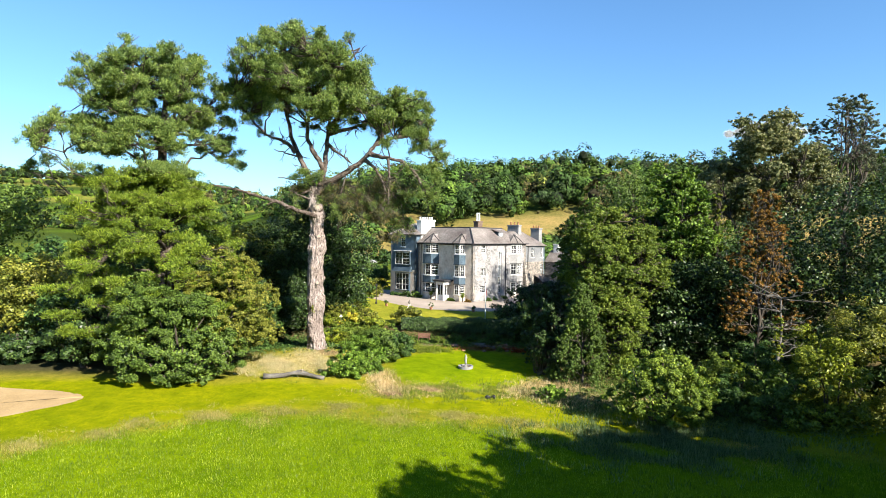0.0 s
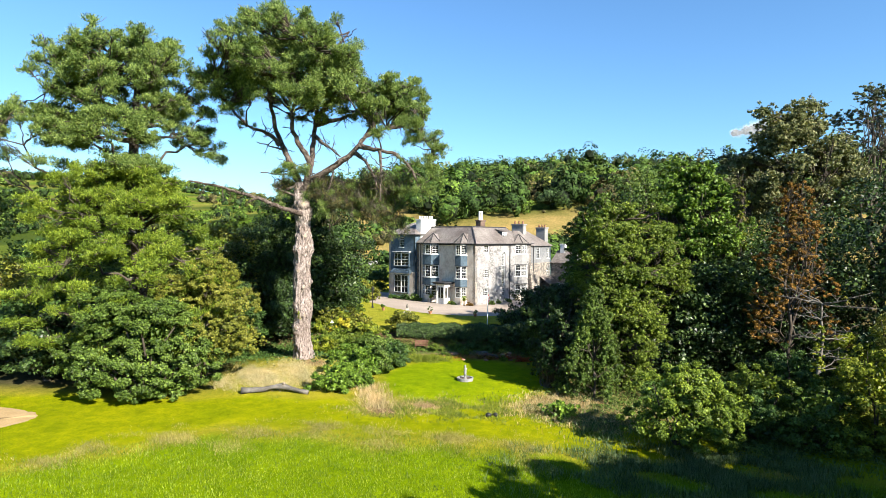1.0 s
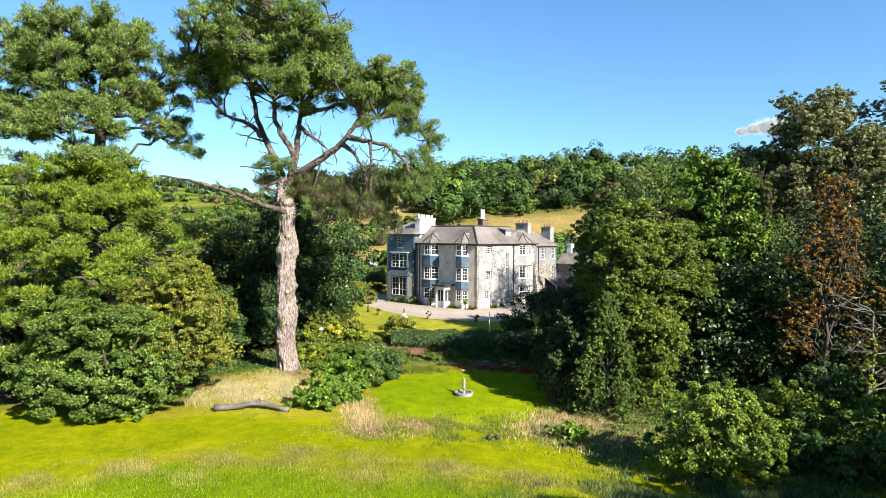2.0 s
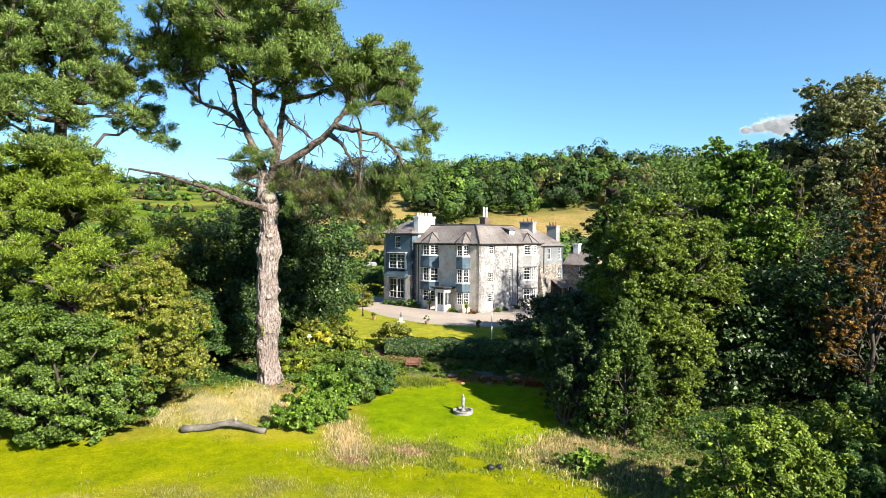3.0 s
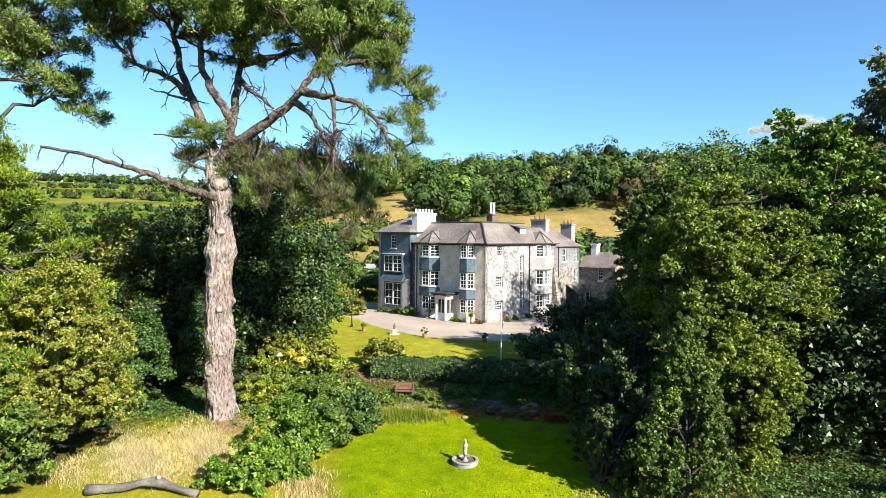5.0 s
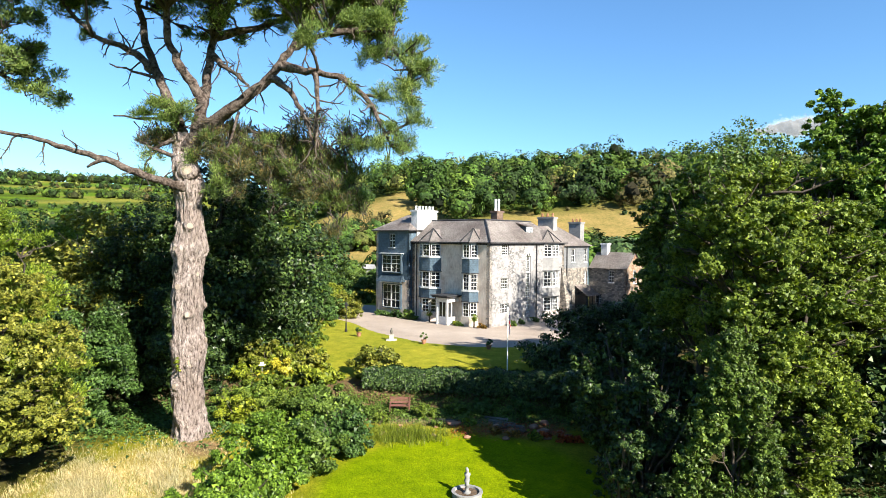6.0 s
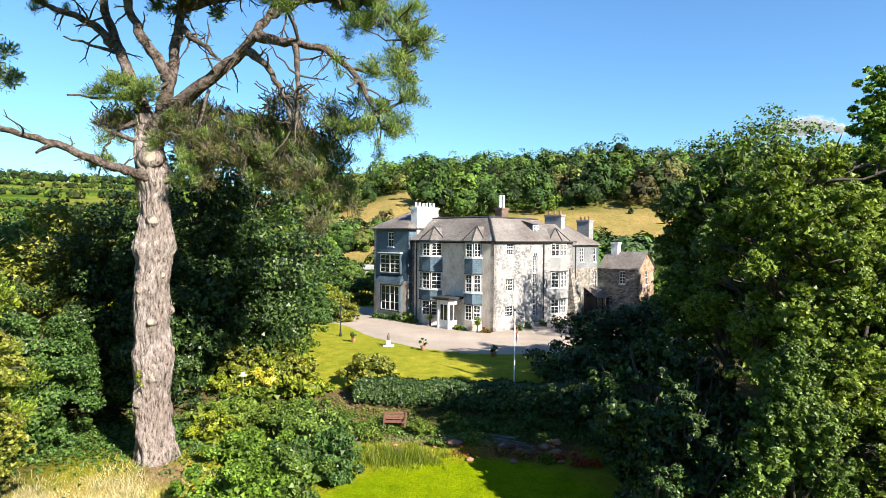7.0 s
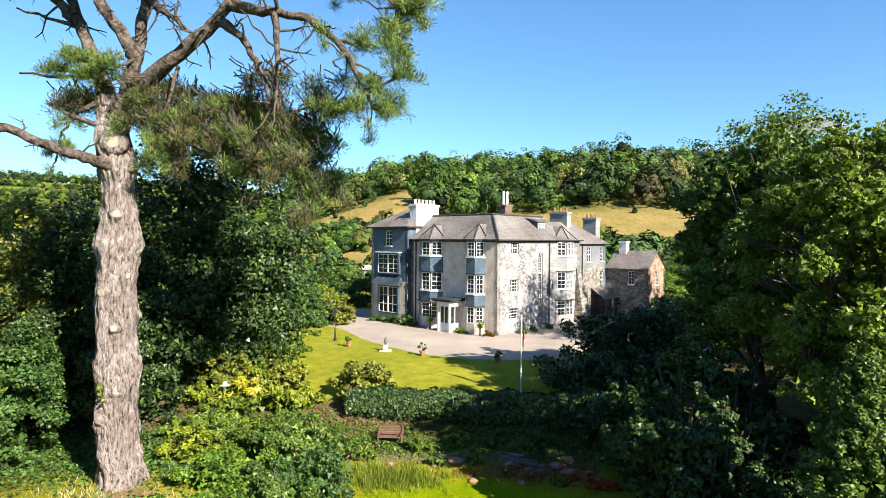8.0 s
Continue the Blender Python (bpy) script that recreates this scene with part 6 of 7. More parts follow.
def hedge(name, a, b, top, width, kind, label, seed, leaves):
    nrng = np.random.default_rng(seed)
    root = tagged(new(name), label, "hedge")
    n = leaves
    t = nrng.uniform(0, 1, n)
    P = np.stack([a[0] + (b[0] - a[0]) * t, a[1] + (b[1] - a[1]) * t, np.zeros(n)], 1)
    g = land(P[:, 0], P[:, 1])
    h = top - g + 0.09 * np.sin(P[:, 0] * 1.7) + 0.06 * np.sin(P[:, 0] * 4.1 + 1) + nrng.normal(size=n) * 0.05
    w = nrng.uniform(-1, 1, n)
    up = np.abs(nrng.uniform(0, 1, n)) ** 0.6
    P[:, 1] += w * width * (1 - 0.35 * up ** 3)
    P[:, 2] = g + h * up
    N = unit(np.stack([nrng.normal(size=n) * 0.5, w + nrng.normal(size=n) * 0.4, up + nrng.normal(size=n) * 0.4], 1))
    quads("foliage", P, N, nrng.uniform(0.06, 0.12, n), 0.55, LEAF[kind], root, nrng, 3)
    V, F = [], []
    rng = random.Random(seed)
    for k in range(24):
        s = rng.random()
        x, y = a[0] + (b[0] - a[0]) * s, a[1] + (b[1] - a[1]) * s
        z = ground_z(x, y)
        tube_data([(x, y, z - 0.1), (x + rng.uniform(-.2, .2), y, z + 0.6), (x + rng.uniform(-.4, .4), y + rng.uniform(-.3, .3), z + 1.0)], [0.05, 0.04, 0.02], 5, None, 0, V, F)
    tagged(obj("stemwork", V, F, BARK_DARK, root), kind="stuff")
    return root


# blackish leaves stand for the tree shade on the hedge's front
hedge("box_hedge", (-5.2, 76.2), (10.2, 75.4), 0.75, 0.85, "ilex", "clipped green hedge between the two lawns, darkened for tree shade", 201, 42000)


# ---- far woods and hedgerows ----
def far_woods():
    nrng = np.random.default_rng(300)
    pts = []
    # woodland on the hill, one tree to each cell of ground
    taken = {}
    for _ in range(9000):
        d, az = math.sqrt(nrng.uniform(255 ** 2, 540 ** 2)), nrng.uniform(-15, 44)
        edge = float(wood_edge(az))
        if d < edge or 9.8 < az < 16.6 and 392 < d < 446:
            continue
        x, y = d * math.sin(radians(az)), d * math.cos(radians(az))
        r = nrng.uniform(4.8, 10.5) * (0.45 if 9.0 < az < 17.4 and 340 < d < 402 else 0.7 if az > 14 and d > 430 else 0.85 if d < edge + 12 else 1.0)
        cell = (int(x // 10.5), int(y // 11.5))
        if cell in taken:
            continue
        taken[cell] = 1
        pts.append((x, y, r, nrng.uniform(0.85, 1.2)))
    # scattered bushes on the dry field
    for az, d in ((9.0, 283), (13.5, 276), (16.0, 281), (18.5, 262), (-8.2, 290), (-10.4, 280), (6.5, 276)):
        pts.append((d * math.sin(radians(az)), d * math.cos(radians(az)), nrng.uniform(0.8, 1.5), 0.9))
    # hedgerows and copses of the far slope
    for _ in range(900):
        az = nrng.uniform(-50, -8)
        row = nrng.choice(6, p=(0.1, 0.12, 0.13, 0.15, 0.15, 0.35))
        d = (430, 560, 740, 980, 1300, 1660)[row] + 26 * math.sin(az * 0.9 + row) + nrng.uniform(-12, 12) * (1 + 3 * (row == 5))
        pts.append((d * math.sin(radians(az)), d * math.cos(radians(az)), nrng.uniform(4, 6) * (1 + 0.6 * (row > 2) + 0.9 * (row == 5)), nrng.uniform(0.6, 0.9)))
    # trees on the valley floor to either side of the house
    for _ in range(150):
        d, az = nrng.uniform(150, 285), nrng.uniform(-48, 46)
        if -17 < az < 9 or az < 24 and d > 190:
            continue
        pts.append((d * math.sin(radians(az)), d * math.cos(radians(az)), nrng.uniform(3.5, 5.5), nrng.uniform(0.8, 1.1)))
    for _ in range(46):
        d, az = nrng.uniform(158, 186), nrng.uniform(8.6, 24)
        pts.append((d * math.sin(radians(az)), d * math.cos(radians(az)), nrng.uniform(4.6, 6.4), nrng.uniform(0.8, 1.1)))
    for _ in range(30):
        d, az = nrng.uniform(150, 215), nrng.uniform(-16, -5)
        pts.append((d * math.sin(radians(az)), d * math.cos(radians(az)), nrng.uniform(2, 3.2), nrng.uniform(0.6, 0.9)))
    for _ in range(44):
        d, az = nrng.uniform(222, 250), nrng.uniform(-13, -3.2)
        pts.append((d * math.sin(radians(az)), d * math.cos(radians(az)), nrng.uniform(2.8, 4.4), nrng.uniform(0.7, 1.0)))
    pts = np.array(pts)
    n = len(pts)
    Z = land(pts[:, 0], pts[:, 1])
    tones = np.array([(0.04, 0.085, 0.018), (0.06, 0.12, 0.02), (0.09, 0.155, 0.022), (0.125, 0.15, 0.035), (0.06, 0.11, 0.04), (0.14, 0.15, 0.08), (0.115, 0.105, 0.04)])
    tone = tones[nrng.choice(7, n, p=(0.25, 0.3, 0.22, 0.1, 0.07, 0.01, 0.05))] * nrng.uniform(0.6, 1.45, (n, 1))
    d0 = np.hypot(pts[:, 0], pts[:, 1])
    co, tint = [], []
    bm = bmesh.new()
    bmesh.ops.create_icosphere(bm, subdivisions=1, radius=1.0)
    ball_v = np.array([v.co for v in bm.verts])
    ball_f = np.array([[v.index for v in f.verts] for f in bm.faces])
    bm.free()
    for sel, lobes, extra in ((d0 < 350, 13, 48), ((d0 >= 350) & (d0 < 600), 9, 26), (d0 >= 600, 6, 24)):
        w = np.nonzero(sel)[0]
        # a ball in every crown, its leaf tone darkened to stand for inner shade
        shade_heart = np.stack([pts[w, 0], pts[w, 1], Z[w] + pts[w, 2] * pts[w, 3] * 0.8], 1)
        V = shade_heart[:, None] + ball_v[None] * (nrng.uniform(0.34, 0.46, (len(w), len(ball_v))) * pts[w, 2][:, None] * (1.0 if lobes > 6 else 1.5))[:, :, None] * np.array((1, 1, 1.1))
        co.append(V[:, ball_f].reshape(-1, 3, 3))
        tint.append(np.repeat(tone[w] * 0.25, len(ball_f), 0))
        idx = np.repeat(w, lobes)
        r = pts[idx, 2]
        way = unit(nrng.normal(size=(len(idx), 3)) * np.array((1, 1, 0.9)) + np.array((0, 0, 0.25)))
        mid = np.stack([pts[idx, 0], pts[idx, 1], Z[idx] + r * pts[idx, 3] * 0.85], 1) + way * (nrng.uniform(0.5, 0.8, len(idx)) * r)[:, None] * np.array((1, 1, 1.05))
        R = r * nrng.uniform(0.24, 0.44, len(idx))
        # leafy sprays over the outer side of every lobe
        k = np.repeat(np.arange(len(idx)), extra)
        out = unit(nrng.normal(size=(len(k), 3)) + 1.0 * way[k] + np.array((0, 0, 0.3)))
        P = mid[k] + out * (R[k] * nrng.uniform(0.75, 1.12, len(k)))[:, None]
        S = (nrng.uniform(0.5, 1.0, len(k)) * (0.3 + 0.42 * r[k] / 8) * (1.2 if lobes > 6 else 2.3))[:, None]
        face = unit(out + 0.7 * way[k] + nrng.normal(size=(len(k), 3)) * 0.3)
        T = unit(np.cross(face, nrng.normal(size=(len(k), 3))))
        B = np.cross(face, T)
        co.append(np.stack([P - T * S, P + T * S * 0.7 + B * S * 0.8, P + T * S * 0.6 - B * S * 0.8], 1))
        tint.append((tone[idx] * nrng.uniform(0.65, 1.35, (len(idx), 1)))[k])
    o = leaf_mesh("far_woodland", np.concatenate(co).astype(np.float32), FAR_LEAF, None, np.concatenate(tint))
    return tagged(o, "wooded hillside and hedgerows beyond the house", "woodland", kind="stuff")


far_woods()


def cloud():
    """A small fair-weather cloud, far beyond the hill."""
    m, nt, b = material("cloud_glow_white", 1.0, 0.0)
    b.inputs["Base Color"].default_value = (0.4, 0.4, 0.4, 1)
    # emission added so the cloud looks sunlit; it is no light source
    b.inputs["Emission Color"].default_value = (0.9, 0.95, 1.0, 1)
    b.inputs["Emission Strength"].default_value = 0.22
    b.inputs["Alpha"].default_value = 0.08
    nrng = np.random.default_rng(77)
    P = []
    for u, v, r, n in ((0, 0, 42, 900), (70, 16, 40, 900), (-60, -16, 26, 500), (130, 0, 34, 600), (-110, -26, 18, 260), (190, -14, 26, 300), (40, -22, 40, 500)):
        P.append(np.array((1555 + 1.2 * u, 3000, 566 + v)) + nrng.normal(size=(n, 3)) * r * np.array((0.62, 0.6, 0.34)))
    P = np.concatenate(P)
    o = quads("cloud", P, unit(nrng.normal(size=P.shape) + np.array((0.5, -0.6, 0.6))), nrng.uniform(9, 18, len(P)), 0.8, m, None, nrng)
    return tagged(o, "small white fair-weather cloud above the hill", "cloud", kind="stuff")


cloud()


# ---- grasses ----
def grass(name, label, nrng, x, y, length, lean, mat, blades=5, width=0.02, spread=0.1):
    """Tufts of blades at the places x, y."""
    n = len(x)
    idx = np.repeat(np.arange(n), blades)
    m = len(idx)
    px, py = x[idx] + nrng.normal(size=m) * spread, y[idx] + nrng.normal(size=m) * spread
    base = np.stack([px, py, land(px, py) - 0.02], 1)
    d = unit(np.stack([nrng.normal(size=m) * lean, nrng.normal(size=m) * lean, np.ones(m)], 1))
    ln = length[idx][:, None] * nrng.uniform(0.6, 1.2, (m, 1))
    a = nrng.uniform(0, 2 * np.pi, m)
    s = np.stack([np.cos(a), np.sin(a), np.zeros(m)], 1) * width
    co = np.empty((m, 3, 3), np.float32)
    co[:, 0], co[:, 1], co[:, 2] = base - s, base + s, base + d * ln
    return tagged(leaf_mesh(name, co, mat), label, "grass", kind="stuff")


def crest_line(x):
    return 47.0 - 0.012 * (x + 2) ** 2 + 2.2 * np.cos((x + 16) * 0.13)


_g = np.random.default_rng(400)
gx, gy = _g.uniform(-32, 30, 40000), _g.uniform(30, 49, 40000)
ok = gy < crest_line(gx) + _g.normal(size=40000) * 0.6
gx, gy = gx[ok], gy[ok]
grass("meadow_grass", "bright green uncut meadow grass", _g, gx, gy, _g.uniform(0.08, 0.26, len(gx)), 0.4, LEAF["grass"], 3, 0.022, 0.2)
gx = _g.uniform(-30, 22, 19000)
gy = crest_line(gx) + _g.normal(size=19000) * (0.7 + 0.9 * np.abs(np.sin(gx * 0.37))) + 0.7 * np.sin(gx * 0.55)
ok = np.sin(gx * 1.3) + np.sin(gy * 1.9 + gx * 0.6) + _g.normal(size=19000) * 0.6 > 0.35
gx, gy = gx[ok], gy[ok]
grass("dry_grass", "pale dry seeding grass along the meadow's edge", _g, gx, gy, _g.uniform(0.08, 0.3, len(gx)), 0.5, LEAF["straw"], 5, 0.013, 0.26)
gx, gy = -15.0 + _g.normal(size=5200) * 2.9, 61.0 + _g.normal(size=5200) * 2.0
ok = (gy > 57.6) & (gx > -20.5)
gx, gy = gx[ok], gy[ok]
grass("dry_grass", "tall straw-coloured grass on the pine's mound", _g, gx, gy, _g.uniform(0.14, 0.55, len(gx)) * (0.75 + 0.4 * np.sin(gx * 1.3 + gy)), 0.65, LEAF["palestraw"], 6, 0.014, 0.24)
gx, gy = -15.2 + _g.normal(size=2600) * 2.8, 60.0 + _g.normal(size=2600) * 1.8
grass("weeds", "green and yellowing grass on the pine's mound", _g, gx, gy, _g.uniform(0.06, 0.26, 2600), 0.6, LEAF["yellowgreen"], 3, 0.016, 0.2)
gx = 10.4 + _g.normal(size=2200) * 2.0
gy = 54.4 + _g.normal(size=2200) * 1.4
grass("dry_grass", "rusty dry grass beside the lawn", _g, gx, gy, _g.uniform(0.15, 0.6, 2200), 0.4, LEAF["russet"], 5, 0.018, 0.2)
gy = _g.uniform(53.5, 60, 700)
gx = -6.0 + (58 - gy) * 0.35 + _g.normal(size=700) * 0.7
grass("dry_grass", "pinkish dry seeding grass beside the laurel", _g, gx, gy, _g.uniform(0.15, 0.6, 700), 0.4, LEAF["russet"], 5, 0.018, 0.2)
gx, gy = 2.0 + _g.normal(size=5200) * 4.2, 53.6 + _g.normal(size=5200) * 1.4
ok = np.sin(gx * 1.7) + np.sin(gy * 2.3 + gx) > -0.2
gx, gy = gx[ok], gy[ok]
grass("weeds", "mixed green weeds on the bare bed", _g, gx, gy, _g.uniform(0.06, 0.32, len(gx)), 0.6, LEAF["yellowgreen"], 4, 0.035, 0.16)
gx, gy = -2 + _g.normal(size=1300) * 1.4, 69.6 + _g.normal(size=1300) * 0.6
grass("lawn_tussock", "long green grass at the lawn's far edge", _g, gx, gy, _g.uniform(0.2, 0.6, 1300), 0.35, LEAF["yellowgreen"], 7, 0.02, 0.14)
gx, gy = 17 + _g.normal(size=6000) * 5, 41.5 + _g.normal(size=6000) * 2.6
ok = np.sin(gx * 1.1 + 2) + np.sin(gy * 1.6 + gx * 0.7) > -0.3
gx, gy = gx[ok], gy[ok]
grass("rough_grass", "shaded grey-green rough grass", _g, gx, gy, _g.uniform(0.25, 0.75, len(gx)), 0.4, LEAF["greygrass"], 6, 0.02, 0.16)


gx, gy = 13.6 + _g.normal(size=2600) * 2.6, 52.6 + _g.normal(size=2600) * 2.0
grass("dry_grass", "thin dry grass over the bare brown soil", _g, gx, gy, _g.uniform(0.1, 0.5, 2600), 0.6, LEAF["russet"], 5, 0.016, 0.2)
gx, gy = 12.6 + _g.normal(size=900) * 2.0, 50.4 + _g.normal(size=900) * 1.5
grass("weeds", "scattered green weeds on bare soil", _g, gx, gy, _g.uniform(0.08, 0.4, 900), 0.6, LEAF["oak"], 5, 0.03, 0.18)
gx, gy = -2.5 + _g.normal(size=700) * 2.6, 54.2 + _g.normal(size=700) * 1.2
grass("dry_grass", "thin dry grass on the pinkish bed", _g, gx, gy, _g.uniform(0.08, 0.35, 700), 0.6, LEAF["russet"], 5, 0.016, 0.2)


# ---- garden ornaments and small things ----
def thing(name, label, category, group=""):
    return tagged(new(name), label, category, group)


def uneven(bm, amount, seed, scale=1.5):
    for v in bm.verts:
        v.co += Vector((noise.noise(v.co * scale + Vector((seed, 0, 0))), noise.noise(v.co * scale + Vector((0, seed, 3))), noise.noise(v.co * scale + Vector((5, 1, seed))))) * amount


def boulder(bm, c, r, seed, flat=0.7):
    q = bmesh.ops.create_icosphere(bm, subdivisions=2, radius=1.0)["verts"]
    rng = random.Random(seed)
    k = Vector((r * rng.uniform(0.8, 1.3), r * rng.uniform(0.8, 1.2), r * flat))
    for v in q:
        n = 1 + 0.35 * noise.noise(v.co * 1.3 + Vector((seed, seed * 2, 0)))
        v.co = Vector((v.co.x * k.x * n, v.co.y * k.y * n, v.co.z * k.z * n)) + Vector(c)


# fountain basin with its figure
fx, fy = 2.5, 61.5
fz = ground_z(fx, fy)
basin = thing("stone_basin", "round pale stone basin set in the lower lawn", "basin")
bm = bmesh.new()
lathe(bm, [(0.74, fz - 0.1), (0.74, fz + 0.17), (0.78, fz + 0.19), (0.78, fz + 0.26), (0.62, fz + 0.26), (0.6, fz + 0.12)], 36, Matrix.Translation((fx, fy, 0)))
part("rim", bm, STONE_GREY, basin)
bm = bmesh.new()
lathe(bm, [(0.6, fz + 0.08), (0.6, fz + 0.16)], 30, Matrix.Translation((fx, fy, 0)))
part("soil_fill", bm, SOIL, basin, "dark earth inside the rim")
bm = bmesh.new()
lathe(bm, [(0.2, fz + 0.12), (0.2, fz + 0.22), (0.1, fz + 0.28), (0.09, fz + 0.5), (0.14, fz + 0.53), (0.11, fz + 0.62), (0.15, fz + 0.8), (0.1, fz + 0.95), (0.17, fz + 1.12), (0.06, fz + 1.2), (0.1, fz + 1.3), (0.08, fz + 1.4), (0.02, fz + 1.44)], 14, Matrix.Translation((fx, fy, 0)))
uneven(bm, 0.05, 3, 4)
tagged(part("garden_statue", bm, STONE_GREY, smooth=True), "weathered grey stone garden figure standing in the basin", "statue")

# fallen log
V, F = [], []
rng = random.Random(5)
way = [Vector(p) for p in ((-17.0, 57.0, 0.22), (-16.2, 57.05, 0.26), (-15.2, 57.2, 0.3), (-14.3, 57.35, 0.46), (-13.6, 57.4, 0.5), (-12.8, 57.25, 0.34), (-12.0, 57.05, 0.24), (-11.2, 56.9, 0.16))]
way = [Vector((p.x, p.y, ground_z(p.x, p.y) + p.z)) for p in way]
tube_data(way, [0.3, 0.2, 0.21, 0.18, 0.25, 0.17, 0.15, 0.2], 14, rng, 0.24, V, F)
F.append(tuple(range(13, -1, -1)))
log = thing("fallen_log", "bleached fallen tree trunk lying in dry grass", "log")
obj("stem", V, F, DRIFT, log, smooth=True)
V, F = tube_data([way[4], way[4] + Vector((0.25, -0.25, 0.35))], [0.13, 0.09], 9, rng, 0.1)
obj("stub", V, F, WOOD_PALE, log, "pale broken branch stub")

for i, (x, y, r) in enumerate(((4.05, 51.7, 0.3), (4.6, 51.9, 0.26))):
    bm = bmesh.new()
    boulder(bm, (x, y, ground_z(x, y) + r * 0.4), r, 31 + i, 0.75)
    tagged(part("boulder", bm, IRON, smooth=True), "small black boulder in the rough bed", "stone", "boulders in the bed")

# lamp post by the drive
lx, ly = -10.8, 97.5
lz = ground_z(lx, ly)
lamp = thing("lamp_post", "black cast-iron lamp post beside the drive", "lamp post")
bm = bmesh.new()
lathe(bm, [(0.16, lz - 0.05), (0.16, lz + 0.25), (0.09, lz + 0.35), (0.07, lz + 0.9), (0.09, lz + 0.95), (0.05, lz + 1.0), (0.04, lz + 2.5), (0.08, lz + 2.55), (0.05, lz + 2.62)], 12, Matrix.Translation((lx, ly, 0)))
part("post", bm, IRON, lamp)
bm = bmesh.new()
lathe(bm, [(0.1, lz + 2.62), (0.2, lz + 3.0), (0.2, lz + 3.02)], 6, Matrix.Translation((lx, ly, 0)))
part("lantern", bm, GLASS, lamp, "dark glazed lantern")
bm = bmesh.new()
lathe(bm, [(0.24, lz + 3.02), (0.1, lz + 3.2), (0.03, lz + 3.34)], 6, Matrix.Translation((lx, ly, 0)))
part("cap", bm, IRON, lamp)
bm = bmesh.new()
box(bm, lx - 0.35, lx + 0.35, ly - 0.02, ly + 0.02, lz + 2.4, lz + 2.44)
part("crossbar", bm, IRON, lamp)


def potted_shrub(x, y, seed):
    z = ground_z(x, y) + 0.03
    root = thing("potted_shrub", "small dark shrub in a clay pot on the lawn's edge", "potted plant", "pots along the drive")
    bm = bmesh.new()
    lathe(bm, [(0.17, z), (0.24, z + 0.32), (0.27, z + 0.33), (0.27, z + 0.4), (0.21, z + 0.4)], 14, Matrix.Translation((x, y, 0)))
    part("pot", bm, CLAY, root)
    nrng = np.random.default_rng(seed)
    C, R, D = clump_cloud(nrng, [(x, y, z + 0.78, 0.36, 0.36, 0.36)], 60)
    leaf_cloud("foliage", nrng, C, R * 1.2, D, 700, 0.06, LEAF["holly"], root)
    V, F = tube_data([(x, y, z + 0.35), (x + 0.02, y, z + 0.8)], [0.03, 0.02], 6)
    obj("stem", V, F, BARK_DARK, root)


for i, (x, y) in enumerate(((-8.8, 94.3), (-1.7, 90.5), (4.6, 88.1))):
    potted_shrub(x, y, 500 + i)

# stone figure on a plinth
sx, sy = -5.1, 92.3
sz = ground_z(sx, sy)
bm = bmesh.new()
box(bm, sx - 0.5, sx + 0.5, sy - 0.4, sy + 0.4, sz - 0.05, sz + 0.12)
box(bm, sx - 0.2, sx + 0.2, sy - 0.2, sy + 0.2, sz + 0.124, sz + 0.62)
tagged(part("plinth", bm, STONE_PALE), "pale square stone plinth on the lawn's edge", "plinth")
bm = bmesh.new()
lathe(bm, [(0.16, sz + 0.62), (0.1, sz + 0.72), (0.17, sz + 0.9), (0.13, sz + 1.05), (0.06, sz + 1.12), (0.09, sz + 1.22), (0.02, sz + 1.3)], 12, Matrix.Translation((sx, sy, 0)))
uneven(bm, 0.04, 8, 4)
tagged(part("garden_statue", bm, STONE_DARK, smooth=True), "small dark garden figure on a stone plinth", "statue")

# flagpole with a limp flag
px, py = 5.7, 79.0
pz = ground_z(px, py)
pole = thing("flagpole", "slim white flagpole on the upper lawn", "flagpole")
V, F = tube_data([(px, py, pz - 0.1), (px, py, pz + 2.5), (px, py, pz + 5.45)], [0.055, 0.05, 0.035], 10)
obj("mast", V, F, WHITE_PAINT, pole)
bm = bmesh.new()
lathe(bm, [(0.03, pz + 5.44), (0.07, pz + 5.5), (0.07, pz + 5.55), (0.02, pz + 5.6)], 10, Matrix.Translation((px, py, 0)))
part("finial", bm, IRON, pole)
flag_blue, _n, _b = material("flag_blue", 0.8)
_b.inputs["Base Color"].default_value = (0.03, 0.05, 0.22, 1)
flag_red, _n, _b = material("flag_red", 0.8)
_b.inputs["Base Color"].default_value = (0.5, 0.03, 0.035, 1)
flag_white, _n, _b = material("flag_white", 0.8)
_b.inputs["Base Color"].default_value = (0.75, 0.74, 0.72, 1)
me = bpy.data.meshes.new("flag")
V, F, MI = [], [], []
nu, nv = 14, 24
for j in range(nv + 1):
    for i in range(nu + 1):
        u, v = i / nu, j / nv
        w = 0.05 + 0.2 * u * (0.5 + 0.5 * v)
        V.append((px + 0.04 + w * (0.75 + 0.25 * math.sin(v * 5)), py - 0.05 + 0.12 * math.sin(u * 13 + v * 2.5) * u, pz + 5.2 - 1.75 * v - 0.55 * u * (1 - 0.4 * v)))
for j in range(nv):
    for i in range(nu):
        F.append((j * (nu + 1) + i, j * (nu + 1) + i + 1, (j + 1) * (nu + 1) + i + 1, (j + 1) * (nu + 1) + i))
        cu, cv = abs((i + 0.5) / nu - 0.5), abs((j + 0.5) / nv - 0.5)
        MI.append(1 if cu < 0.07 or cv < 0.09 or abs(cu - cv) < 0.035 else 2 if cu < 0.13 or cv < 0.16 or abs(cu - cv) < 0.1 else 0)
me.from_pydata(V, [], F)
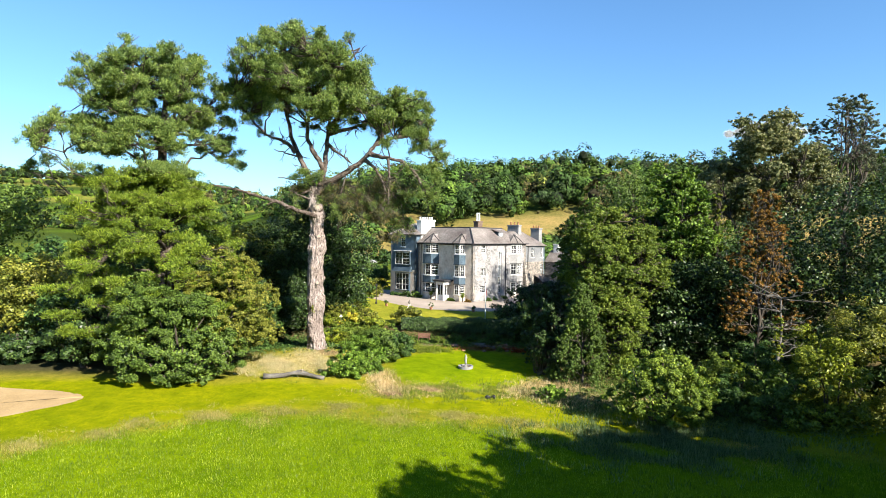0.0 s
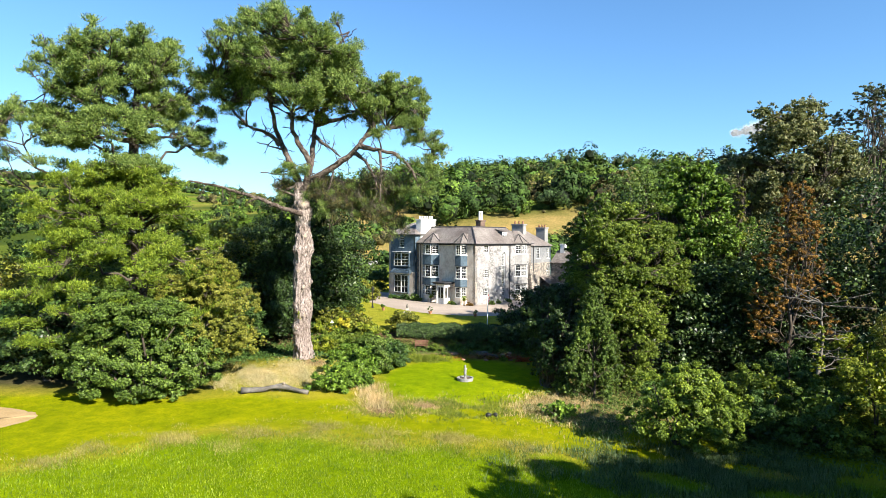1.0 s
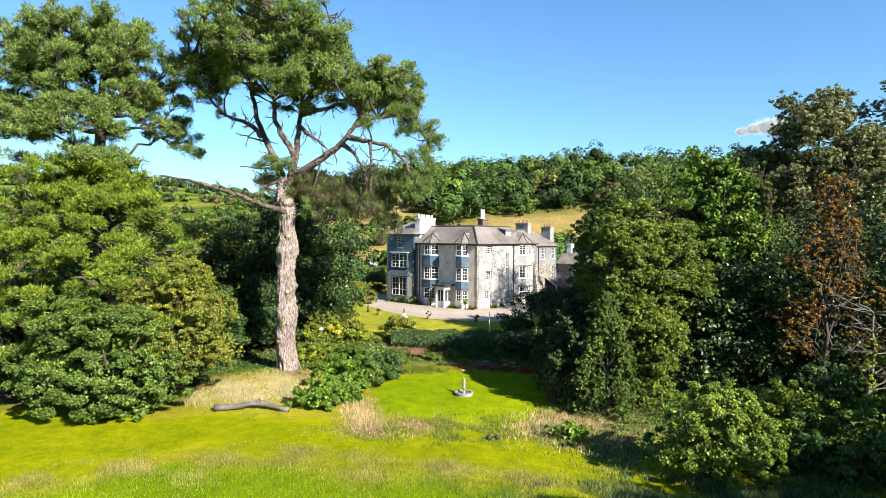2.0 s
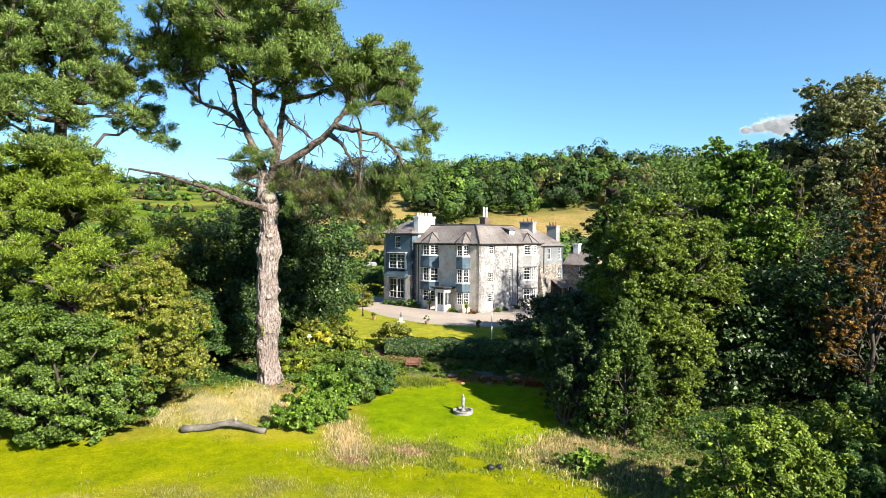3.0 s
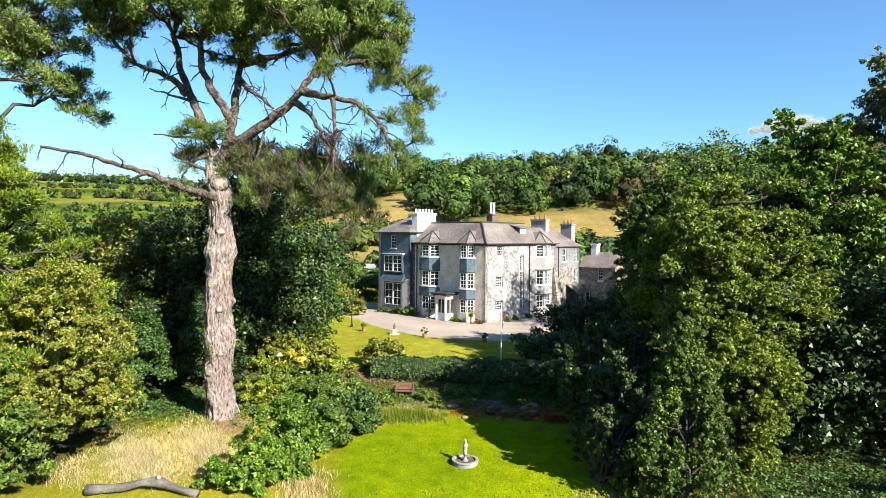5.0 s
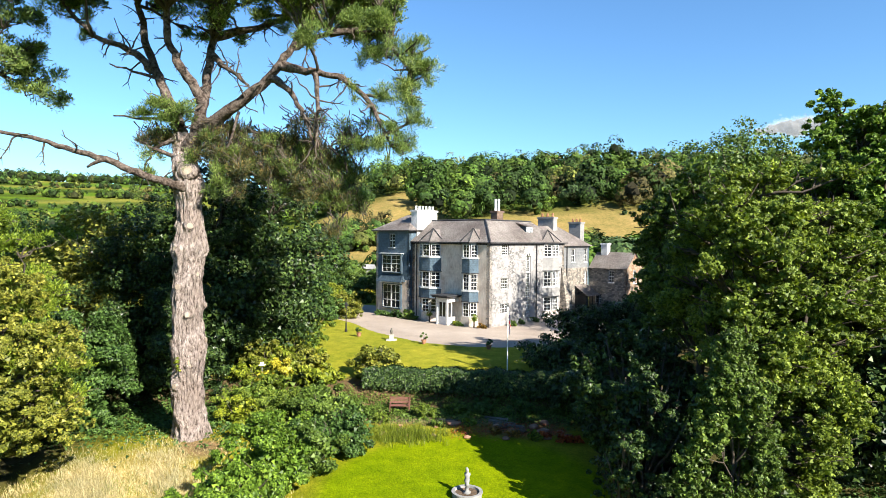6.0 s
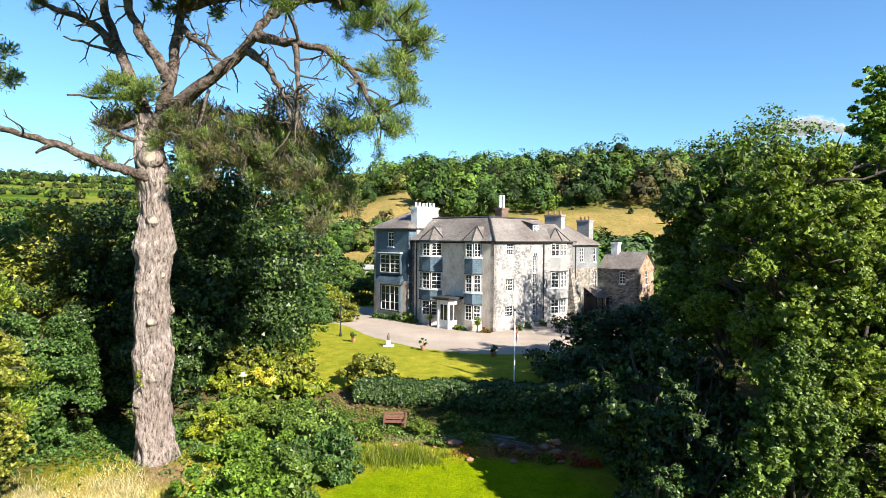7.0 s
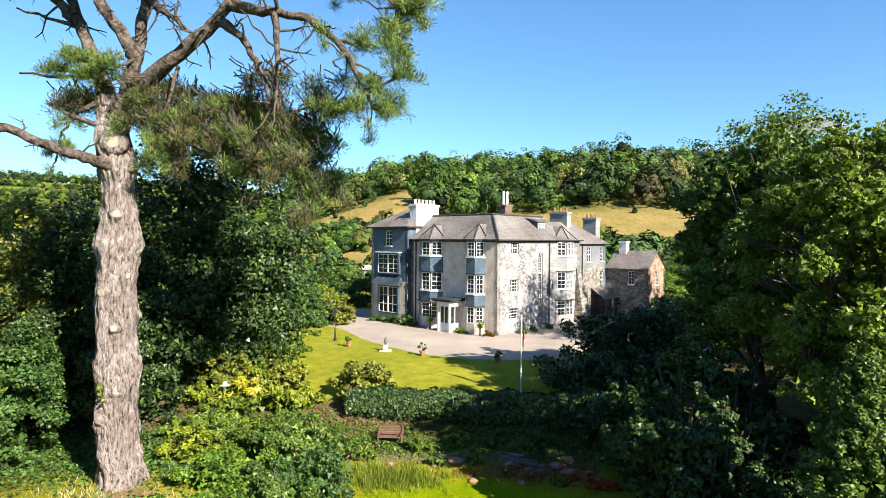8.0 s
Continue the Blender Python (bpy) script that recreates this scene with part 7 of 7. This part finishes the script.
for m_ in (flag_blue, flag_red, flag_white):
    me.materials.append(m_)
me.polygons.foreach_set("material_index", MI)
fl = new("flag", me)
fl.parent = pole
fl["label"] = "limp red, white and blue cloth flag"

# garden bench, facing the lower lawn
bx, by = -2.2, 73.7
bz = ground_z(bx, by)
bench = thing("garden_bench", "slatted reddish-brown wooden garden bench in the shade", "bench")
TEAK = two_scale("red_brown_timber", (0.13, 0.055, 0.04), (0.22, 0.10, 0.075), (0.30, 0.16, 0.12), big=1.5, fine=14.0, stretch=(0.3, 2, 2))
for k in range(5):
    bm = bmesh.new()
    box(bm, bx - 0.72, bx + 0.72, by + 0.24 + 0.015 * k, by + 0.265 + 0.015 * k, bz + 0.5 + k * 0.095, bz + 0.565 + k * 0.095)
    part("back_slat", bm, TEAK, bench)
for k in range(4):
    bm = bmesh.new()
    box(bm, bx - 0.72, bx + 0.72, by - 0.28 + k * 0.125, by - 0.18 + k * 0.125, bz + 0.42, bz + 0.45)
    part("seat_slat", bm, TEAK, bench)
for u in (-0.7, 0.64):
    bm = bmesh.new()
    box(bm, bx + u, bx + u + 0.06, by - 0.3, by - 0.24, bz - 0.05, bz + 0.62)
    part("leg", bm, TEAK, bench)
    bm = bmesh.new()
    box(bm, bx + u, bx + u + 0.06, by + 0.2, by + 0.238, bz - 0.05, bz + 0.98)
    part("leg", bm, TEAK, bench)
    bm = bmesh.new()
    box(bm, bx + u - 0.01, bx + u + 0.07, by - 0.32, by + 0.2, bz + 0.624, bz + 0.66)
    part("armrest", bm, TEAK, bench)

# timber edging and stones of the rockery bank
for i, (x, y, an, ln) in enumerate(((4.9, 72.0, -18, 1.9), (5.3, 71.6, -16, 2.1), (1.2, 72.2, 4, 1.4), (-4.6, 72.6, -12, 1.8), (4.5, 72.6, -14, 1.6))):
    bm = bmesh.new()
    z = ground_z(x, y)
    box(bm, -ln / 2, ln / 2, -0.1, 0.1, -0.1, 0.16, pose(x, y, z, 0, 2, an))
    uneven(bm, 0.03, i, 3)
    tagged(part("timber_edging", bm, DRIFT), "grey weathered timber edging on the bank", "timber", "edging of the rockery")
rng = random.Random(77)
for i in range(34):
    x = rng.uniform(1.0, 9.0) if i < 22 else rng.uniform(-4.5, 1.0)
    y = 70.6 + rng.uniform(-1.3, 1.6)
    bm = bmesh.new()
    r = rng.uniform(0.16, 0.4)
    boulder(bm, (x, y, ground_z(x, y) + r * 0.2), r, 60 + i, 0.5)
    tagged(part("rockery_stone", bm, RED_STONE if i % 3 else SOIL, smooth=True), "reddish brown rockery stone at the lawn's edge", "stone", "rockery stones")
for i, (x, y, kind, r) in enumerate(((8.4, 69.2, "red", 0.5), (7.3, 69.6, "red", 0.4), (6.6, 69.4, "yellowgreen", 0.5), (9.2, 69.0, "red", 0.4), (5.4, 69.9, "rust", 0.45), (4.2, 70.4, "rust", 0.4), (-3.4, 71.8, "willow", 0.6), (-0.4, 72.8, "willow", 0.7), (1.6, 73.6, "oak", 0.8), (3.6, 73.8, "holly", 0.8), (6.2, 73.6, "holly", 0.9), (-5.4, 73.4, "oak", 0.9), (0.4, 71.4, "oak", 0.5), (2.6, 71.8, "willow", 0.5))):
    z = ground_z(x, y)
    tree("flowering_plant" if kind in ("red", "rust") else "border_plant", (x, y, z), r * 1.4, [(x, y, z + r * 0.6, r, r, r * 0.7), (x + r * 0.7, y, z + r * 0.4, r * 0.7, r * 0.6, r * 0.5)], kind, "red-flowered border plant at the lawn's edge" if kind in ("red", "rust") else "leafy green border plant on the bank", "plant", leaves=1500, size=0.06, trunk=0.03, per=30, seed=600 + i, limbs=False, group="border plants")

# bird table by the golden conifer
x, y = -12.9, 76.2
z = ground_z(x, y)
bt = thing("bird_table", "white bird table on a thin post", "bird table")
V, F = tube_data([(x, y, z - 0.1), (x, y, z + 1.5)], [0.035, 0.03], 8)
obj("post", V, F, STONE_GREY, bt)
bm = bmesh.new()
box(bm, x - 0.2, x + 0.2, y - 0.2, y + 0.2, z + 1.5, z + 1.54)
box(bm, x - 0.1, x + 0.1, y - 0.1, y + 0.1, z + 1.544, z + 1.72)
part("tray", bm, WHITE_PAINT, bt)


def spiky_plant(hx, hy, r, seed):
    """A rosette of long stiff leaves."""
    x, y = house_to_world(hx, hy)
    nrng = np.random.default_rng(seed)
    root = thing("cordyline", "spiky-leaved cordyline in front of the house", "plant", "plants along the house")
    n = 90
    d = unit(np.stack([nrng.normal(size=n), nrng.normal(size=n), np.abs(nrng.normal(size=n)) + 0.3], 1))
    a = np.tile(np.array((x, y, 0.75)), (n, 1))
    sd = unit(np.cross(d, np.array((0.0, 0.0, 1.0)))) * 0.05
    co = np.empty((n, 4, 3), np.float32)
    co[:, 0], co[:, 1] = a - sd, a + sd
    co[:, 2], co[:, 3] = a + d * r + sd * 0.2, a + d * r - sd * 0.2
    leaf_mesh("rosette", co, LEAF["willow"], root)
    V, F = tube_data([(x, y, -0.05), (x, y, 0.78)], [0.12, 0.09], 8)
    obj("stem", V, F, BARK_DARK, root)


spiky_plant(-8.0, -1.7, 0.9, 701)
spiky_plant(-1.1, -1.4, 0.95, 702)
for i, (hx, hy, r, kind) in enumerate(((-17.6, -1.5, 0.7, "holly"), (-16.2, -1.4, 0.6, "holly"), (-14.2, -1.4, 0.9, "holly"), (-12.6, -1.3, 0.9, "oak"), (-11.3, -1.4, 0.7, "oak"), (-4.2, -1.3, 0.5, "yellowgreen"), (-3.4, -1.5, 0.5, "oak"), (-0.4, -0.9, 0.5, "rust"), (1.0, 3.0, 0.6, "oak"), (0.8, 5.2, 0.5, "holly"), (0.9, 8.0, 0.6, "holly"), (1.6, 11.6, 0.5, "oak"), (1.4, 16.2, 0.7, "holly"), (2.4, 17.6, 0.8, "oak"), (3.5, 19.5, 1.0, "holly"))):
    x, y = house_to_world(hx, hy)
    tree("border_plant", (x, y, 0.0), r * 1.5, [(x, y, r * 0.6, r, r, r * 0.7), (x + r * 0.6, y - r * 0.3, r * 0.4, r * 0.7, r * 0.7, r * 0.5)], kind, "leafy plant at the foot of the house wall", "plant", leaves=900, size=0.09, trunk=0.03, per=25, seed=720 + i, limbs=False, group="plants along the house")

# half-dead ivy-clad tree
ix, iy = 26.5, 47.0
iz = ground_z(ix, iy)
ivy = thing("dead_tree", "half-dead bare-branched tree with an ivy-clad stem", "tree")
rng, nrng = random.Random(91), np.random.default_rng(91)
V, F = [], []
stem = bend((ix, iy, iz - 0.2), (ix + 0.2, iy, 6.6), rng, 8, 0, 0.02)
tube_data(stem, [0.2 - 0.018 * i for i in range(9)], 8, rng, 0.08, V, F)
for k in range(26):
    h = rng.randint(4, 8)
    a = rng.uniform(0, 2 * math.pi)
    ln = rng.uniform(1.2, 3.2)
    e = stem[h] + Vector((math.cos(a) * ln, math.sin(a) * ln, rng.uniform(-0.1, 1.0) * ln * 0.6))
    w = bend(stem[h], e, rng, 5, 0, 0.07)
    tube_data(w, [0.055 - 0.009 * i for i in range(6)], 5, rng, 0, V, F)
    for _ in range(3):
        f = w[3] + Vector((rng.uniform(-0.8, 0.8), rng.uniform(-0.8, 0.8), rng.uniform(-0.2, 0.7)))
        tube_data(bend(w[3], f, rng, 3, 0, 0.08), [0.024, 0.018, 0.012, 0.006], 4, rng, 0, V, F)
obj("trunk", V, F, DRIFT, ivy, smooth=True)
C, R, D = clump_cloud(nrng, [(ix, iy, iz + 1.5 + 1.1 * k, 0.45, 0.45, 0.8) for k in range(6)], 60)
leaf_cloud("ivy", nrng, C, R, D, 9000, 0.07, LEAF["yellowgreen"], ivy)

# low farm shed and a wooden pole in the fields behind
shed = thing("farm_shed", "long low grey-roofed farm shed", "shed")
gz = ground_z(-25, 174)
bm = bmesh.new()
box(bm, -31.5, -19.5, 171, 176, gz - 1, gz + 1.7)
part("wall", bm, STONE_GREY, shed)
obj("roof", [(-31.8, 170.6, gz + 1.7), (-19.2, 170.6, gz + 1.7), (-19.2, 173.5, gz + 2.7), (-31.8, 173.5, gz + 2.7), (-31.8, 176.4, gz + 1.7), (-19.2, 176.4, gz + 1.7)], [(0, 1, 2, 3), (3, 2, 5, 4), (0, 3, 4), (1, 5, 2), (0, 4, 5, 1)], STONE_GREY, shed)
up = thing("utility_pole", "plain wooden pole standing in the dry field", "pole")
gz = ground_z(22.2, 230)
V, F = tube_data([(22.2, 230, gz - 0.3), (22.2, 230, gz + 7.5)], [0.16, 0.12], 8)
obj("mast", V, F, BARK_DARK, up)
bm = bmesh.new()
box(bm, 21.4, 23.0, 229.9, 230.1, gz + 6.9, gz + 7.05)
part("crossarm", bm, BARK_DARK, up)


# ---- ground cover in the shade ----
def ground_cover(name, label, n, place, kind, height, size):
    nrng = np.random.default_rng(n)
    x, y = place(nrng, n)
    hump = height * (0.55 + 0.45 * np.sin(x * 1.7 + np.sin(y * 1.3)) * np.cos(y * 1.9 + 0.6 * x))
    z = land(x, y) + nrng.uniform(0, 1, n) ** 1.4 * hump
    N = unit(np.stack([nrng.normal(size=n) * 0.6, nrng.normal(size=n) * 0.6, np.ones(n)], 1))
    o = quads(name, np.stack([x, y, z], 1), N, size * nrng.uniform(0.6, 1.4, n), 0.6, LEAF[kind], None, nrng, 3)
    tagged(o, label, "undergrowth", kind="stuff")


ground_cover("undergrowth", "low ivy and weeds on the shaded bank", 26000, lambda g, n: (g.uniform(-9, 12, n), 73.9 + g.normal(size=n) * 1.1), "oak", 0.35, 0.07)
ground_cover("undergrowth", "dark undergrowth on the wood's floor", 42000, lambda g, n: (g.uniform(18, 40, n), 58 + g.normal(size=n) * 3.6), "holly", 0.45, 0.09)
ground_cover("undergrowth", "dark undergrowth behind the pine", 26000, lambda g, n: (g.uniform(-36, -9, n), 71.5 + g.normal(size=n) * 2.6), "holly", 0.45, 0.1)
ground_cover("undergrowth", "tangled brambles along the meadow's edge", 26000, lambda g, n: (g.uniform(19, 38, n), 47.0 + g.normal(size=n) * 2.4), "oak", 0.6, 0.08)

ground_cover("undergrowth", "weeds and brambles below the willow", 16000, lambda g, n: (14.5 + g.normal(size=n) * 3.0, 54.6 + g.normal(size=n) * 2.2), "oak", 0.5, 0.075)
ground_cover("border_flowers", "reddish and orange border plants along the bank", 2600, lambda g, n: (g.uniform(1.5, 9, n), 70.9 + g.normal(size=n) * 0.7), "red", 0.4, 0.045)
